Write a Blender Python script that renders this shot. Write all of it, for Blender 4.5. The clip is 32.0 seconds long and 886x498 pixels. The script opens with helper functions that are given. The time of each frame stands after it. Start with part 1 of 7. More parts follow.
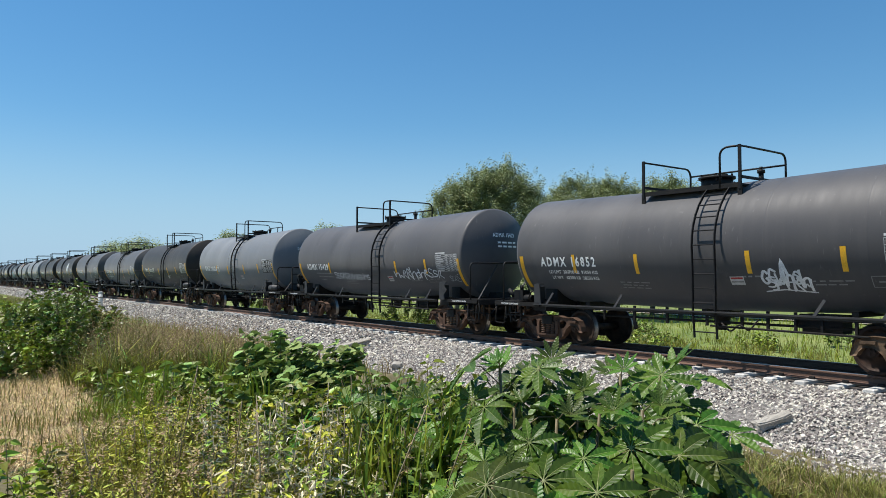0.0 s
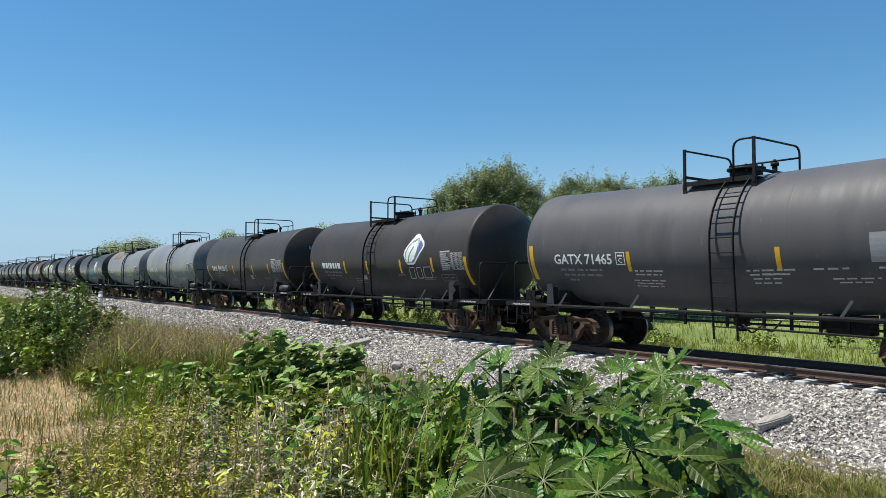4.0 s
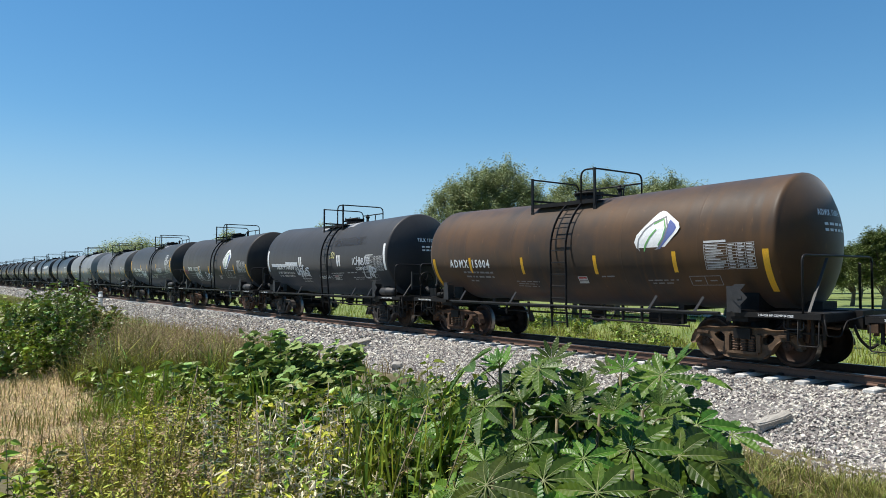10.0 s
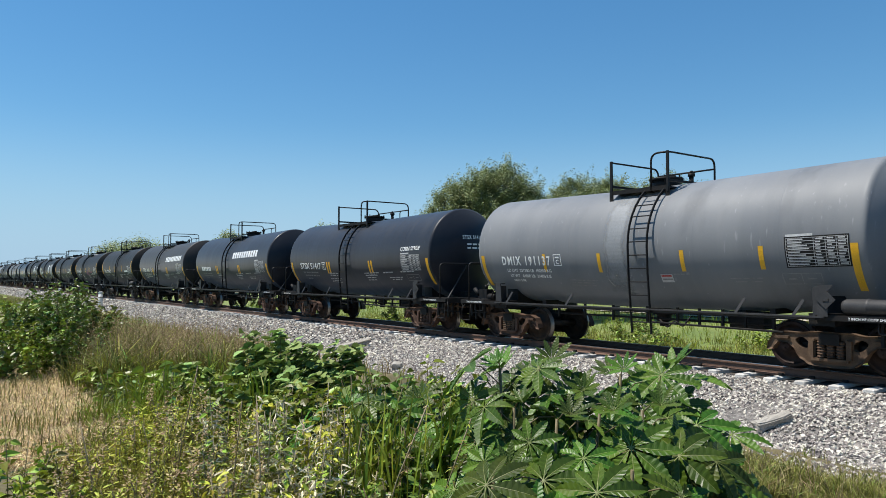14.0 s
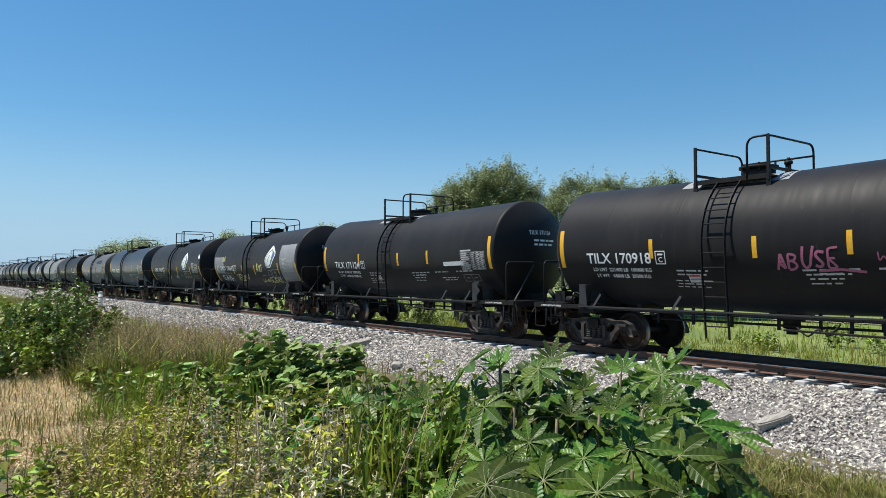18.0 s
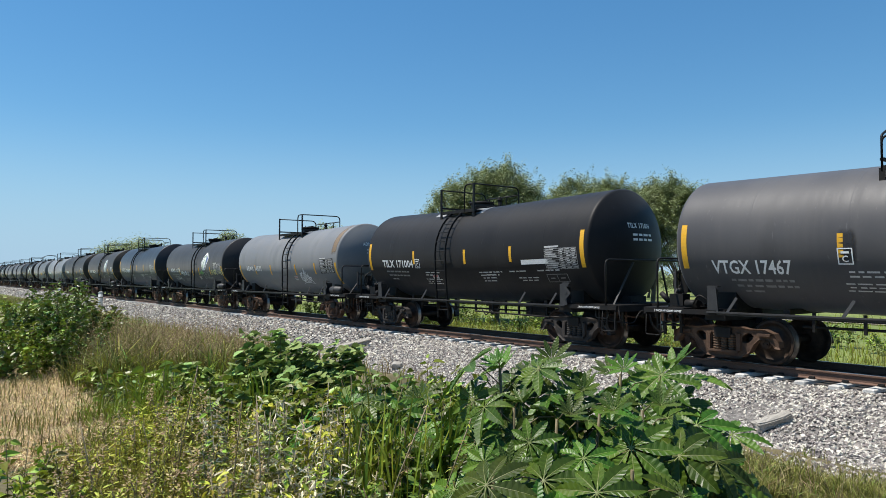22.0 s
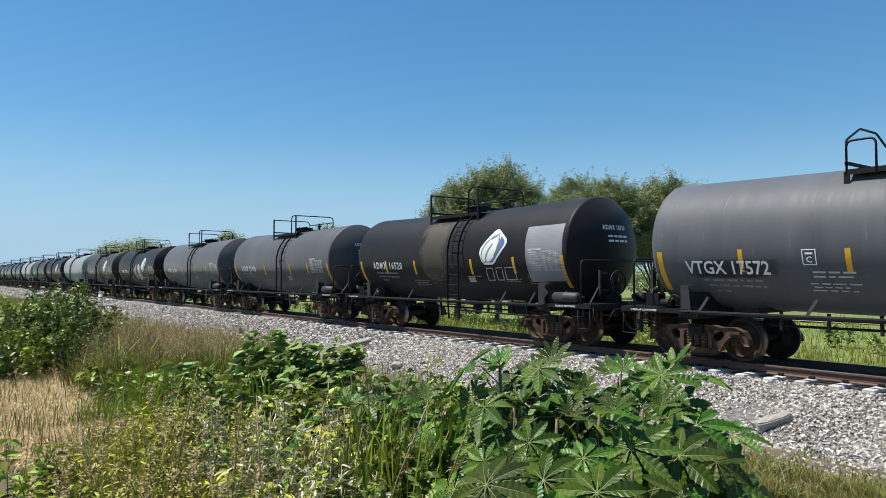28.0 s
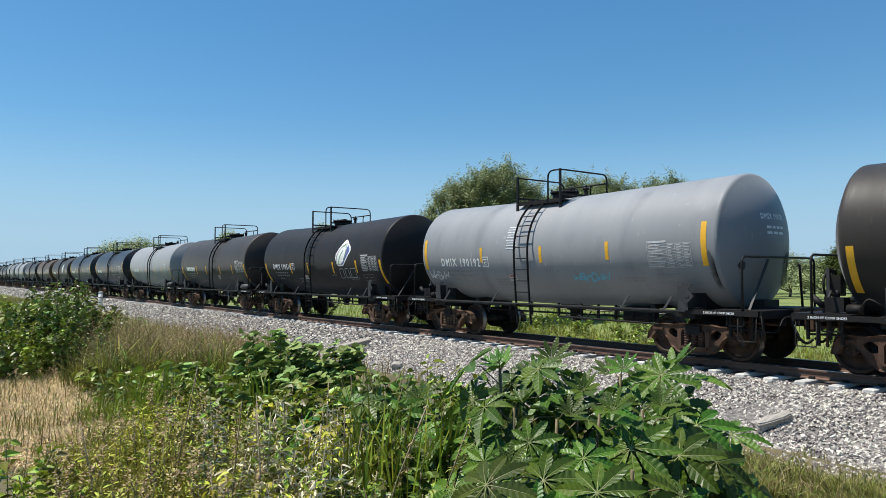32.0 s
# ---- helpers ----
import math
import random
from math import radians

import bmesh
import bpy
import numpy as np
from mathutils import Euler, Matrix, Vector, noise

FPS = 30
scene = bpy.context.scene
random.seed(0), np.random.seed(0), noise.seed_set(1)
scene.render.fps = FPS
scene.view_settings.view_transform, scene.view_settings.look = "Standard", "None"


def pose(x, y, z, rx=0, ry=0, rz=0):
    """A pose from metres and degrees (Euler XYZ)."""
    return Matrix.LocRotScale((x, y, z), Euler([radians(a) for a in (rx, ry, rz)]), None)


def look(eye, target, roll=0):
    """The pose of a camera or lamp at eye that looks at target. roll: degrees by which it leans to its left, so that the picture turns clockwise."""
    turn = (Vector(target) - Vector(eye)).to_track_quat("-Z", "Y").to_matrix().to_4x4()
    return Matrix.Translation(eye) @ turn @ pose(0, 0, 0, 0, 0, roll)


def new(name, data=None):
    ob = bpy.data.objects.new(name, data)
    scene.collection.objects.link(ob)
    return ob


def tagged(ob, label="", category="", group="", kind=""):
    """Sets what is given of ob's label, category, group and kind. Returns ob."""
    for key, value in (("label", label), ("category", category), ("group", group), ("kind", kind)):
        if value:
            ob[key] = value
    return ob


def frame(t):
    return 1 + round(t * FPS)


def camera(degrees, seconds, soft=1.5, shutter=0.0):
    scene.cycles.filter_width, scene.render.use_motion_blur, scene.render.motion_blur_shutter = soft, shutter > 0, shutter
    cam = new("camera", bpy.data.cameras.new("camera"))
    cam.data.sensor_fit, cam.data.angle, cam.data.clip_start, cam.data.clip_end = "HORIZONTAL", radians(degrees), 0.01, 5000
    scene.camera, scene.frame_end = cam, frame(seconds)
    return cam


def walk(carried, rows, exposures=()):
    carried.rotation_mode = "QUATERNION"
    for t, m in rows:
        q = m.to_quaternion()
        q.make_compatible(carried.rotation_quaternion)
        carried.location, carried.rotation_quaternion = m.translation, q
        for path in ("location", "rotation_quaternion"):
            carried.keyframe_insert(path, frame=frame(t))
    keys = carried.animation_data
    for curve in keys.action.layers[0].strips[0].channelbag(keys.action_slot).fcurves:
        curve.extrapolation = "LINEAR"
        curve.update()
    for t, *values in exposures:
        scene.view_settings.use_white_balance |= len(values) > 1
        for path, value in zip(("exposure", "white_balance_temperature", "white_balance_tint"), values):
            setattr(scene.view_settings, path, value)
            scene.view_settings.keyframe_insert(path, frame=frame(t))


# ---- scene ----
# The camera stands on a roadside verge; the railway runs along x, the train rolls towards +x.
# Height 0 is the top of the rails.
EYE = Vector((0.0, 0.0, 1.777))
YAW = math.atan(934.0 / 1250.0)
AHEAD = Vector((-math.cos(YAW), math.sin(YAW), 48.0 / 1250.0))
cam = camera(64.2, 32.0, soft=0.55)
walk(cam, [(0.0, look(EYE, EYE + AHEAD)), (32.0, look(EYE, EYE + AHEAD))])

# ---- light ----
SUN = Vector((-0.29, -0.31, 0.90)).normalized()
world = bpy.data.worlds.new("sky")
scene.world = world
world.use_nodes = True
wn = world.node_tree
sky = wn.nodes.new("ShaderNodeTexSky")
sky.sky_type, sky.sun_disc = "NISHITA", False
sky.sun_elevation = math.asin(SUN.z)
sky.sun_rotation = math.atan2(SUN.x, SUN.y)
sky.altitude, sky.air_density, sky.dust_density, sky.ozone_density = 600, 1.2, 0.0, 1.7
back = wn.nodes["Background"]
back.inputs["Strength"].default_value = 0.121
tone = wn.nodes.new("ShaderNodeHueSaturation")
tone.inputs["Saturation"].default_value, tone.inputs["Hue"].default_value = 1.24, 0.5
haze = wn.nodes.new("ShaderNodeMix")
haze.data_type, haze.blend_type = "RGBA", "MULTIPLY"
haze.inputs[0].default_value = 1.0
haze.inputs[7].default_value = (0.785, 0.965, 1.10, 1.0)
soften = wn.nodes.new("ShaderNodeGamma")
soften.inputs[1].default_value = 0.8
wn.links.new(sky.outputs[0], soften.inputs[0])
wn.links.new(soften.outputs[0], haze.inputs[6])
wn.links.new(haze.outputs[2], tone.inputs["Color"])
# pale haze low over the horizon
where = wn.nodes.new("ShaderNodeTexCoord")
split = wn.nodes.new("ShaderNodeSeparateXYZ")
wn.links.new(where.outputs["Generated"], split.inputs[0])
low = wn.nodes.new("ShaderNodeMapRange")
low.interpolation_type = "SMOOTHSTEP"
low.inputs[1].default_value, low.inputs[2].default_value, low.inputs[3].default_value, low.inputs[4].default_value = 0.0, 0.22, 0.85, 0.0
wn.links.new(split.outputs[2], low.inputs[0])
pale = wn.nodes.new("ShaderNodeMix")
pale.data_type = "RGBA"
pale.inputs[7].default_value = (2.35, 3.65, 5.1, 1.0)
wn.links.new(low.outputs[0], pale.inputs[0])
wn.links.new(tone.outputs[0], pale.inputs[6])
wn.links.new(pale.outputs[2], back.inputs[0])
sun = new("sun", bpy.data.lights.new("sun", "SUN"))
sun.data.energy, sun.data.angle, sun.data.color = 5.0, radians(0.53), (1.0, 0.95, 0.87)
sun.matrix_world = look(SUN * 50, (0, 0, 0))
scene.view_settings.exposure = 0.36

# ---- materials ----
MATS = {}


def rgb(c):
    return (c[0], c[1], c[2], 1.0)


def surface(name, base, rough=0.6, metal=0.0, other=None, scale=3.0, amount=0.5, grain=40.0, bump=0.15,
            vary=0.0, stretch=(1, 1, 1), both=False, spec=0.5, island=False, trans=None, fine=0.18):
    """A worn surface: base colour mixed with a second one by large stains and fine grain."""
    if name in MATS:
        return MATS[name]
    m = bpy.data.materials.new(name)
    m.use_nodes = True
    t = m.node_tree
    N, L = t.nodes, t.links
    bs = N["Principled BSDF"]
    bs.inputs["Roughness"].default_value = rough
    bs.inputs["Metallic"].default_value = metal
    bs.inputs["Specular IOR Level"].default_value = spec
    co = N.new("ShaderNodeTexCoord")
    mp = N.new("ShaderNodeMapping")
    mp.inputs["Scale"].default_value = stretch
    L.new(co.outputs["Object"], mp.inputs[0])
    n1 = N.new("ShaderNodeTexNoise")
    n1.inputs["Scale"].default_value, n1.inputs["Detail"].default_value = scale, 6
    L.new(mp.outputs[0], n1.inputs[0])
    n2 = N.new("ShaderNodeTexNoise")
    n2.inputs["Scale"].default_value, n2.inputs["Detail"].default_value = grain, 4
    L.new(co.outputs["Object"], n2.inputs[0])
    ramp = N.new("ShaderNodeMapRange")
    ramp.inputs[1].default_value, ramp.inputs[2].default_value = 0.35, 0.7
    ramp.inputs[4].default_value = amount
    L.new(n1.outputs[0], ramp.inputs[0])
    mix = N.new("ShaderNodeMix")
    mix.data_type = "RGBA"
    other = other or tuple(min(1, c * 1.5) for c in base)
    mix.inputs[6].default_value, mix.inputs[7].default_value = rgb(base), rgb(other)
    L.new(ramp.outputs[0], mix.inputs[0])
    hs = N.new("ShaderNodeHueSaturation")
    L.new(mix.outputs[2], hs.inputs["Color"])
    val = N.new("ShaderNodeMapRange")
    val.inputs[1].default_value, val.inputs[2].default_value = 0.3, 0.7
    val.inputs[3].default_value, val.inputs[4].default_value = 1 - fine, 1 + fine
    L.new(n2.outputs[0], val.inputs[0])
    src = val.outputs[0]
    if vary:
        if island:
            geo = N.new("ShaderNodeNewGeometry")
            rnd = geo.outputs["Random Per Island"]
        else:
            inf = N.new("ShaderNodeObjectInfo")
            rnd = inf.outputs["Random"]
        vr = N.new("ShaderNodeMapRange")
        vr.inputs[3].default_value, vr.inputs[4].default_value = 1 - vary, 1 + vary
        L.new(rnd, vr.inputs[0])
        mu = N.new("ShaderNodeMath")
        mu.operation = "MULTIPLY"
        L.new(vr.outputs[0], mu.inputs[0])
        L.new(src, mu.inputs[1])
        src = mu.outputs[0]
        hv = N.new("ShaderNodeMapRange")
        hv.inputs[3].default_value, hv.inputs[4].default_value = 0.5 - vary * 0.06, 0.5 + vary * 0.06
        L.new(rnd, hv.inputs[0])
        L.new(hv.outputs[0], hs.inputs["Hue"])
    L.new(src, hs.inputs["Value"])
    L.new(hs.outputs[0], bs.inputs["Base Color"])
    if bump:
        bp = N.new("ShaderNodeBump")
        bp.inputs["Strength"].default_value, bp.inputs["Distance"].default_value = bump, 0.02
        L.new(n2.outputs[0], bp.inputs["Height"])
        L.new(bp.outputs[0], bs.inputs["Normal"])
    if trans:
        out = N["Material Output"]
        tr = N.new("ShaderNodeBsdfTranslucent")
        tr.inputs[0].default_value = rgb(trans)
        ms = N.new("ShaderNodeMixShader")
        ms.inputs[0].default_value = 0.13
        L.new(bs.outputs[0], ms.inputs[1])
        L.new(tr.outputs[0], ms.inputs[2])
        L.new(ms.outputs[0], out.inputs[0])
    MATS[name] = m
    return m


def tank_paint(name, base, stain, amount, rough=0.5, sheen=0.2, gloss=0.25):
    """Faded tank paint: broad fading, plate rings that differ a little, streaks that run down the sides, a bluish sheen
    at grazing angles.
    """
    m = surface(name, base, rough, 0.0, stain, 0.7, amount, 60.0, 0.02, vary=0.08, fine=0.05, spec=gloss)
    t = m.node_tree
    N, L = t.nodes, t.links
    bs = N["Principled BSDF"]
    bs.inputs["Sheen Weight"].default_value = sheen
    bs.inputs["Sheen Roughness"].default_value = 0.45
    bs.inputs["Sheen Tint"].default_value = (0.92, 0.95, 1.0, 1.0)
    co = N.new("ShaderNodeTexCoord")
    inf = N.new("ShaderNodeObjectInfo")
    far = N.new("ShaderNodeVectorMath")
    far.operation = "MULTIPLY"
    far.inputs[1].default_value = (61.0, 23.0, 37.0)
    L.new(inf.outputs["Random"], far.inputs[0])
    at = N.new("ShaderNodeVectorMath")
    L.new(co.outputs["Object"], at.inputs[0])
    L.new(far.outputs[0], at.inputs[1])
    for link in [q for q in L if q.from_node.type == "TEX_COORD" and q.to_node.type == "MAPPING"]:
        L.new(at.outputs[0], link.to_socket)

    def waves(scale, size, detail, lo, hi, a, b):
        mp = N.new("ShaderNodeMapping")
        mp.inputs["Scale"].default_value = scale
        L.new(at.outputs[0], mp.inputs[0])
        nz = N.new("ShaderNodeTexNoise")
        nz.inputs["Scale"].default_value, nz.inputs["Detail"].default_value = size, detail
        L.new(mp.outputs[0], nz.inputs[0])
        mr = N.new("ShaderNodeMapRange")
        mr.inputs[1].default_value, mr.inputs[2].default_value, mr.inputs[3].default_value, mr.inputs[4].default_value = lo, hi, a, b
        L.new(nz.outputs[0], mr.inputs[0])
        return nz.outputs[0], mr.outputs[0]

    def blend(amount_socket, colour):
        mx = N.new("ShaderNodeMix")
        mx.data_type = "RGBA"
        mx.inputs[7].default_value = rgb(colour)
        L.new(bs.inputs["Base Color"].links[0].from_socket, mx.inputs[6])
        L.new(amount_socket, mx.inputs[0])
        L.new(mx.outputs[2], bs.inputs["Base Color"])

    run, streaks = waves((5.0, 0.5, 0.35), 1.3, 8, 0.5, 0.8, 0.0, min(0.6, amount))
    blend(streaks, stain)
    _, rings = waves((0.45, 0.03, 0.05), 1.4, 3, 0.45, 0.75, 0.0, 0.35)
    blend(rings, tuple(c * 1.5 for c in stain))
    _, smuts = waves((1.2, 0.8, 0.5), 1.1, 7, 0.56, 0.74, 0.0, 0.5)
    blend(smuts, tuple(c * 0.55 for c in base))
    _, scuffs = waves((9.0, 9.0, 1.6), 1.5, 5, 0.66, 0.74, 0.0, 0.28)
    blend(scuffs, tuple(min(1.0, c * 2.0 + 0.02) for c in stain))
    rr = N.new("ShaderNodeMapRange")
    rr.inputs[3].default_value, rr.inputs[4].default_value = rough - 0.10, rough + 0.18
    L.new(run, rr.inputs[0])
    L.new(rr.outputs[0], bs.inputs["Roughness"])
    return m


def fading(name, base):
    """Overpaint or fading whose edges run out softly on either side."""
    m = surface(name, base, 0.6, 0.0, tuple(c * 1.25 for c in base), 1.5, 0.6, 30, 0.05)
    N, L = m.node_tree.nodes, m.node_tree.links
    co = N.new("ShaderNodeTexCoord")
    sx = N.new("ShaderNodeSeparateXYZ")
    L.new(co.outputs["Generated"], sx.inputs[0])
    nz = N.new("ShaderNodeTexNoise")
    nz.inputs["Scale"].default_value, nz.inputs["Detail"].default_value = 3.0, 6
    L.new(co.outputs["Object"], nz.inputs[0])
    pp = N.new("ShaderNodeMath")
    pp.operation = "PINGPONG"
    pp.inputs[1].default_value = 0.5
    L.new(sx.outputs[0], pp.inputs[0])
    ad = N.new("ShaderNodeMath")
    ad.operation = "MULTIPLY_ADD"
    ad.inputs[1].default_value, ad.inputs[2].default_value = 0.35, -0.17
    L.new(nz.outputs[0], ad.inputs[0])
    su = N.new("ShaderNodeMath")
    L.new(pp.outputs[0], su.inputs[0])
    L.new(ad.outputs[0], su.inputs[1])
    mr = N.new("ShaderNodeMapRange")
    mr.interpolation_type = "SMOOTHSTEP"
    mr.inputs[1].default_value, mr.inputs[2].default_value, mr.inputs[4].default_value = 0.0, 0.30, 0.8
    L.new(su.outputs[0], mr.inputs[0])
    up = N.new("ShaderNodeMath")
    up.operation = "PINGPONG"
    up.inputs[1].default_value = 0.5
    L.new(sx.outputs[2], up.inputs[0])
    us = N.new("ShaderNodeMath")
    L.new(up.outputs[0], us.inputs[0])
    L.new(ad.outputs[0], us.inputs[1])
    ur = N.new("ShaderNodeMapRange")
    ur.interpolation_type = "SMOOTHSTEP"
    ur.inputs[2].default_value = 0.22
    L.new(us.outputs[0], ur.inputs[0])
    mu = N.new("ShaderNodeMath")
    mu.operation = "MULTIPLY"
    L.new(mr.outputs[0], mu.inputs[0])
    L.new(ur.outputs[0], mu.inputs[1])
    L.new(mu.outputs[0], N["Principled BSDF"].inputs["Alpha"])
    return m


PAINT = {
    "dark": tank_paint("dark_grey_paint", (0.0190, 0.0188, 0.0202), (0.034, 0.0335, 0.034), 0.45),
    "slate": tank_paint("slate_paint", (0.066, 0.0645, 0.068), (0.096, 0.092, 0.090), 0.45),
    "black": tank_paint("black_paint", (0.0095, 0.0092, 0.0100), (0.020, 0.0190, 0.0187), 0.5, 0.5, 0.09, 0.17),
    "umber": tank_paint("brown_black_paint", (0.0215, 0.0188, 0.0172), (0.043, 0.0360, 0.0290), 0.55, 0.5, 0.14),
    "rust": tank_paint("rusty_brown_paint", (0.0240, 0.0175, 0.0130), (0.105, 0.048, 0.0140), 0.75),
    "grey": tank_paint("mid_grey_paint", (0.092, 0.097, 0.105), (0.128, 0.131, 0.134), 0.45),
    "light": tank_paint("light_grey_paint", (0.150, 0.160, 0.173), (0.205, 0.208, 0.208), 0.4),
    "pale": tank_paint("pale_grey_paint", (0.220, 0.233, 0.243), (0.285, 0.285, 0.285), 0.4),
    "tan": tank_paint("stained_grey_paint", (0.150, 0.159, 0.169), (0.205, 0.195, 0.178), 0.35),
    "navy": tank_paint("navy_paint", (0.009, 0.012, 0.020), (0.020, 0.024, 0.032), 0.4, 0.38),
}
IRON = surface("black_iron", (0.011, 0.011, 0.011), 0.6, 0.0, (0.03, 0.024, 0.02), 4, 0.5, 60, 0.2, spec=0.2)
RAILING = surface("black_railing_paint", (0.012, 0.012, 0.013), 0.5, 0.0, (0.03, 0.028, 0.026), 6, 0.4, 60, 0.1, spec=0.2)
SILL = surface("grey_sill_paint", (0.024, 0.024, 0.025), 0.6, 0.0, (0.055, 0.052, 0.05), 5, 0.5, 60, 0.1)
FRAME = surface("rusty_cast_steel", (0.062, 0.037, 0.026), 0.75, 0.0, (0.145, 0.088, 0.059), 5, 0.7, 70, 0.4, vary=0.25, spec=0.2)
GREYFRAME = surface("grimy_cast_steel", (0.030, 0.027, 0.025), 0.7, 0.0, (0.085, 0.074, 0.066), 5, 0.7, 70, 0.4, vary=0.2, spec=0.25)
WHEEL = surface("brown_wheel_steel", (0.026, 0.018, 0.014), 0.6, 0.1, (0.095, 0.056, 0.040), 6, 0.6, 50, 0.3, vary=0.2, spec=0.2)
TREAD = surface("polished_tread_steel", (0.24, 0.22, 0.20), 0.3, 0.9, (0.3, 0.26, 0.22), 8, 0.4, 60, 0.05)
YELLOW = surface("yellow_reflector", (0.80, 0.42, 0.015), 0.5, 0.0, (0.62, 0.36, 0.06), 8, 0.4, 90, 0.05)
WHITE = surface("white_stencil_paint", (0.86, 0.86, 0.84), 0.6, 0.0, (0.68, 0.68, 0.66), 9, 0.5, 80, 0.05)
FAINT = surface("faded_stencil_paint", (0.26, 0.26, 0.26), 0.7, 0.0, (0.12, 0.12, 0.12), 9, 0.6, 80, 0.05)
CHALK = surface("white_spray_paint", (0.74, 0.76, 0.78), 0.7, 0.0, (0.42, 0.44, 0.46), 6, 0.6, 60, 0.05)
SILVER = surface("silver_spray_paint", (0.46, 0.47, 0.48), 0.45, 0.2, (0.30, 0.31, 0.33), 3, 0.6, 60, 0.05)
RED = surface("red_spray_paint", (0.42, 0.030, 0.025), 0.5, 0.0, (0.30, 0.02, 0.02), 3, 0.5, 60, 0.05)
CREAM = surface("pale_yellow_spray_paint", (0.72, 0.66, 0.26), 0.6, 0.0, (0.6, 0.6, 0.4), 3, 0.5, 60, 0.05)
TEAL = surface("teal_spray_paint", (0.12, 0.42, 0.52), 0.6, 0.0, (0.2, 0.45, 0.6), 3, 0.5, 60, 0.05)
PINK = surface("pink_spray_paint", (0.40, 0.12, 0.20), 0.6, 0.0, (0.3, 0.1, 0.15), 3, 0.5, 60, 0.05)
LEAFGREEN = surface("green_spray_paint", (0.16, 0.40, 0.12), 0.6, 0.0, (0.1, 0.3, 0.1), 3, 0.5, 60, 0.05)
BLUE = surface("blue_emblem_paint", (0.10, 0.13, 0.34), 0.5, 0.0, (0.16, 0.2, 0.42), 3, 0.5, 60, 0.05)
PATCHGREY = surface("grey_patch_paint", (0.24, 0.245, 0.25), 0.6, 0.0, (0.32, 0.32, 0.32), 2, 0.5, 60, 0.05)
RAILSTEEL = surface("rusty_rail_steel", (0.14, 0.078, 0.052), 0.75, 0.0, (0.10, 0.055, 0.04), 3, 0.6, 60, 0.3)
RAILTOP = surface("worn_rail_head", (0.35, 0.33, 0.31), 0.3, 0.9, (0.25, 0.2, 0.17), 6, 0.5, 60, 0.05)
TIE = surface("pale_concrete", (0.58, 0.57, 0.54), 0.85, 0.0, (0.42, 0.40, 0.37), 4, 0.6, 50, 0.3, vary=0.12)
STONE = surface("grey_ballast_stone", (0.37, 0.333, 0.295), 0.9, 0.0, (0.545, 0.50, 0.45), 9, 0.6, 70, 0.4, vary=0.72, island=True)
WEATHERED = surface("weathered_concrete", (0.36, 0.335, 0.295), 0.9, 0.0, (0.26, 0.235, 0.195), 5, 0.8, 40, 0.5)
# darker than the stones: the shadow in their gaps is put into this colour
BED = surface("ballast_bed", (0.09, 0.083, 0.076), 0.95, 0.0, (0.28, 0.26, 0.24), 14, 0.9, 60, 0.9, fine=0.4)
FIELD = surface("green_field", (0.12, 0.165, 0.035), 0.95, 0.0, (0.24, 0.26, 0.075), 0.3, 0.7, 8, 0.6, fine=0.3)
# oily ballast, its colour also darkened for the shade under the cars
OILSHADE = surface("oily_shaded_ballast", (0.055, 0.045, 0.038), 0.95, 0.0, (0.11, 0.09, 0.075), 5, 0.7, 55, 0.8)
EARTH = surface("weedy_earth", (0.085, 0.075, 0.03), 0.95, 0.0, (0.24, 0.18, 0.10), 0.5, 0.6, 25, 0.6)
BARK = surface("grey_brown_bark", (0.13, 0.105, 0.085), 0.9, 0.0, (0.2, 0.17, 0.14), 6, 0.6, 40, 0.6)
POSTWHITE = surface("white_post_paint", (0.70, 0.69, 0.66), 0.7, 0.0, (0.5, 0.48, 0.44), 6, 0.5, 50, 0.1)


# ---- small mesh helpers ----
def part(name, bm, material, parent, label=""):
    me = bm if isinstance(bm, bpy.types.Mesh) else mesh_of(name, bm, material)
    ob = new(name, me)
    ob.parent = parent
    if label:
        ob["label"] = label
    return ob


def mesh_of(name, bm, material):
    me = bpy.data.meshes.new(name)
    bm.to_mesh(me)
    bm.free()
    for m in (material if isinstance(material, (list, tuple)) else [material]):
        me.materials.append(m)
    return me


def soup(name, verts, faces, material, smooth=False):
    me = bpy.data.meshes.new(name)
    me.from_pydata([tuple(v) for v in verts], [], faces)
    for m in (material if isinstance(material, (list, tuple)) else [material]):
        me.materials.append(m)
    if smooth:
        me.polygons.foreach_set("use_smooth", [True] * len(me.polygons))
    return me


def add_box(bm, cx, cy, cz, sx, sy, sz, m=None, mat=0):
    ret = bmesh.ops.create_cube(bm, size=1.0)
    t = Matrix.Translation((cx, cy, cz)) @ Matrix.Diagonal((sx, sy, sz, 1))
    if m is not None:
        t = m @ t
    bmesh.ops.transform(bm, matrix=t, verts=ret["verts"])
    for f in {f for v in ret["verts"] for f in v.link_faces}:
        f.material_index = mat
    return ret["verts"]


def add_rod(bm, a, b, r, n=6, r2=None, mat=0):
    a, b = Vector(a), Vector(b)
    d = b - a
    if d.length < 1e-5:
        return
    ret = bmesh.ops.create_cone(bm, cap_ends=True, segments=n, radius1=r, radius2=r if r2 is None else r2, depth=d.length)
    t = Matrix.Translation((a + b) / 2) @ d.to_track_quat("Z", "Y").to_matrix().to_4x4()
    bmesh.ops.transform(bm, matrix=t, verts=ret["verts"])
    for f in {f for v in ret["verts"] for f in v.link_faces}:
        f.material_index = mat
        f.smooth = n > 6 and len(f.verts) == 4


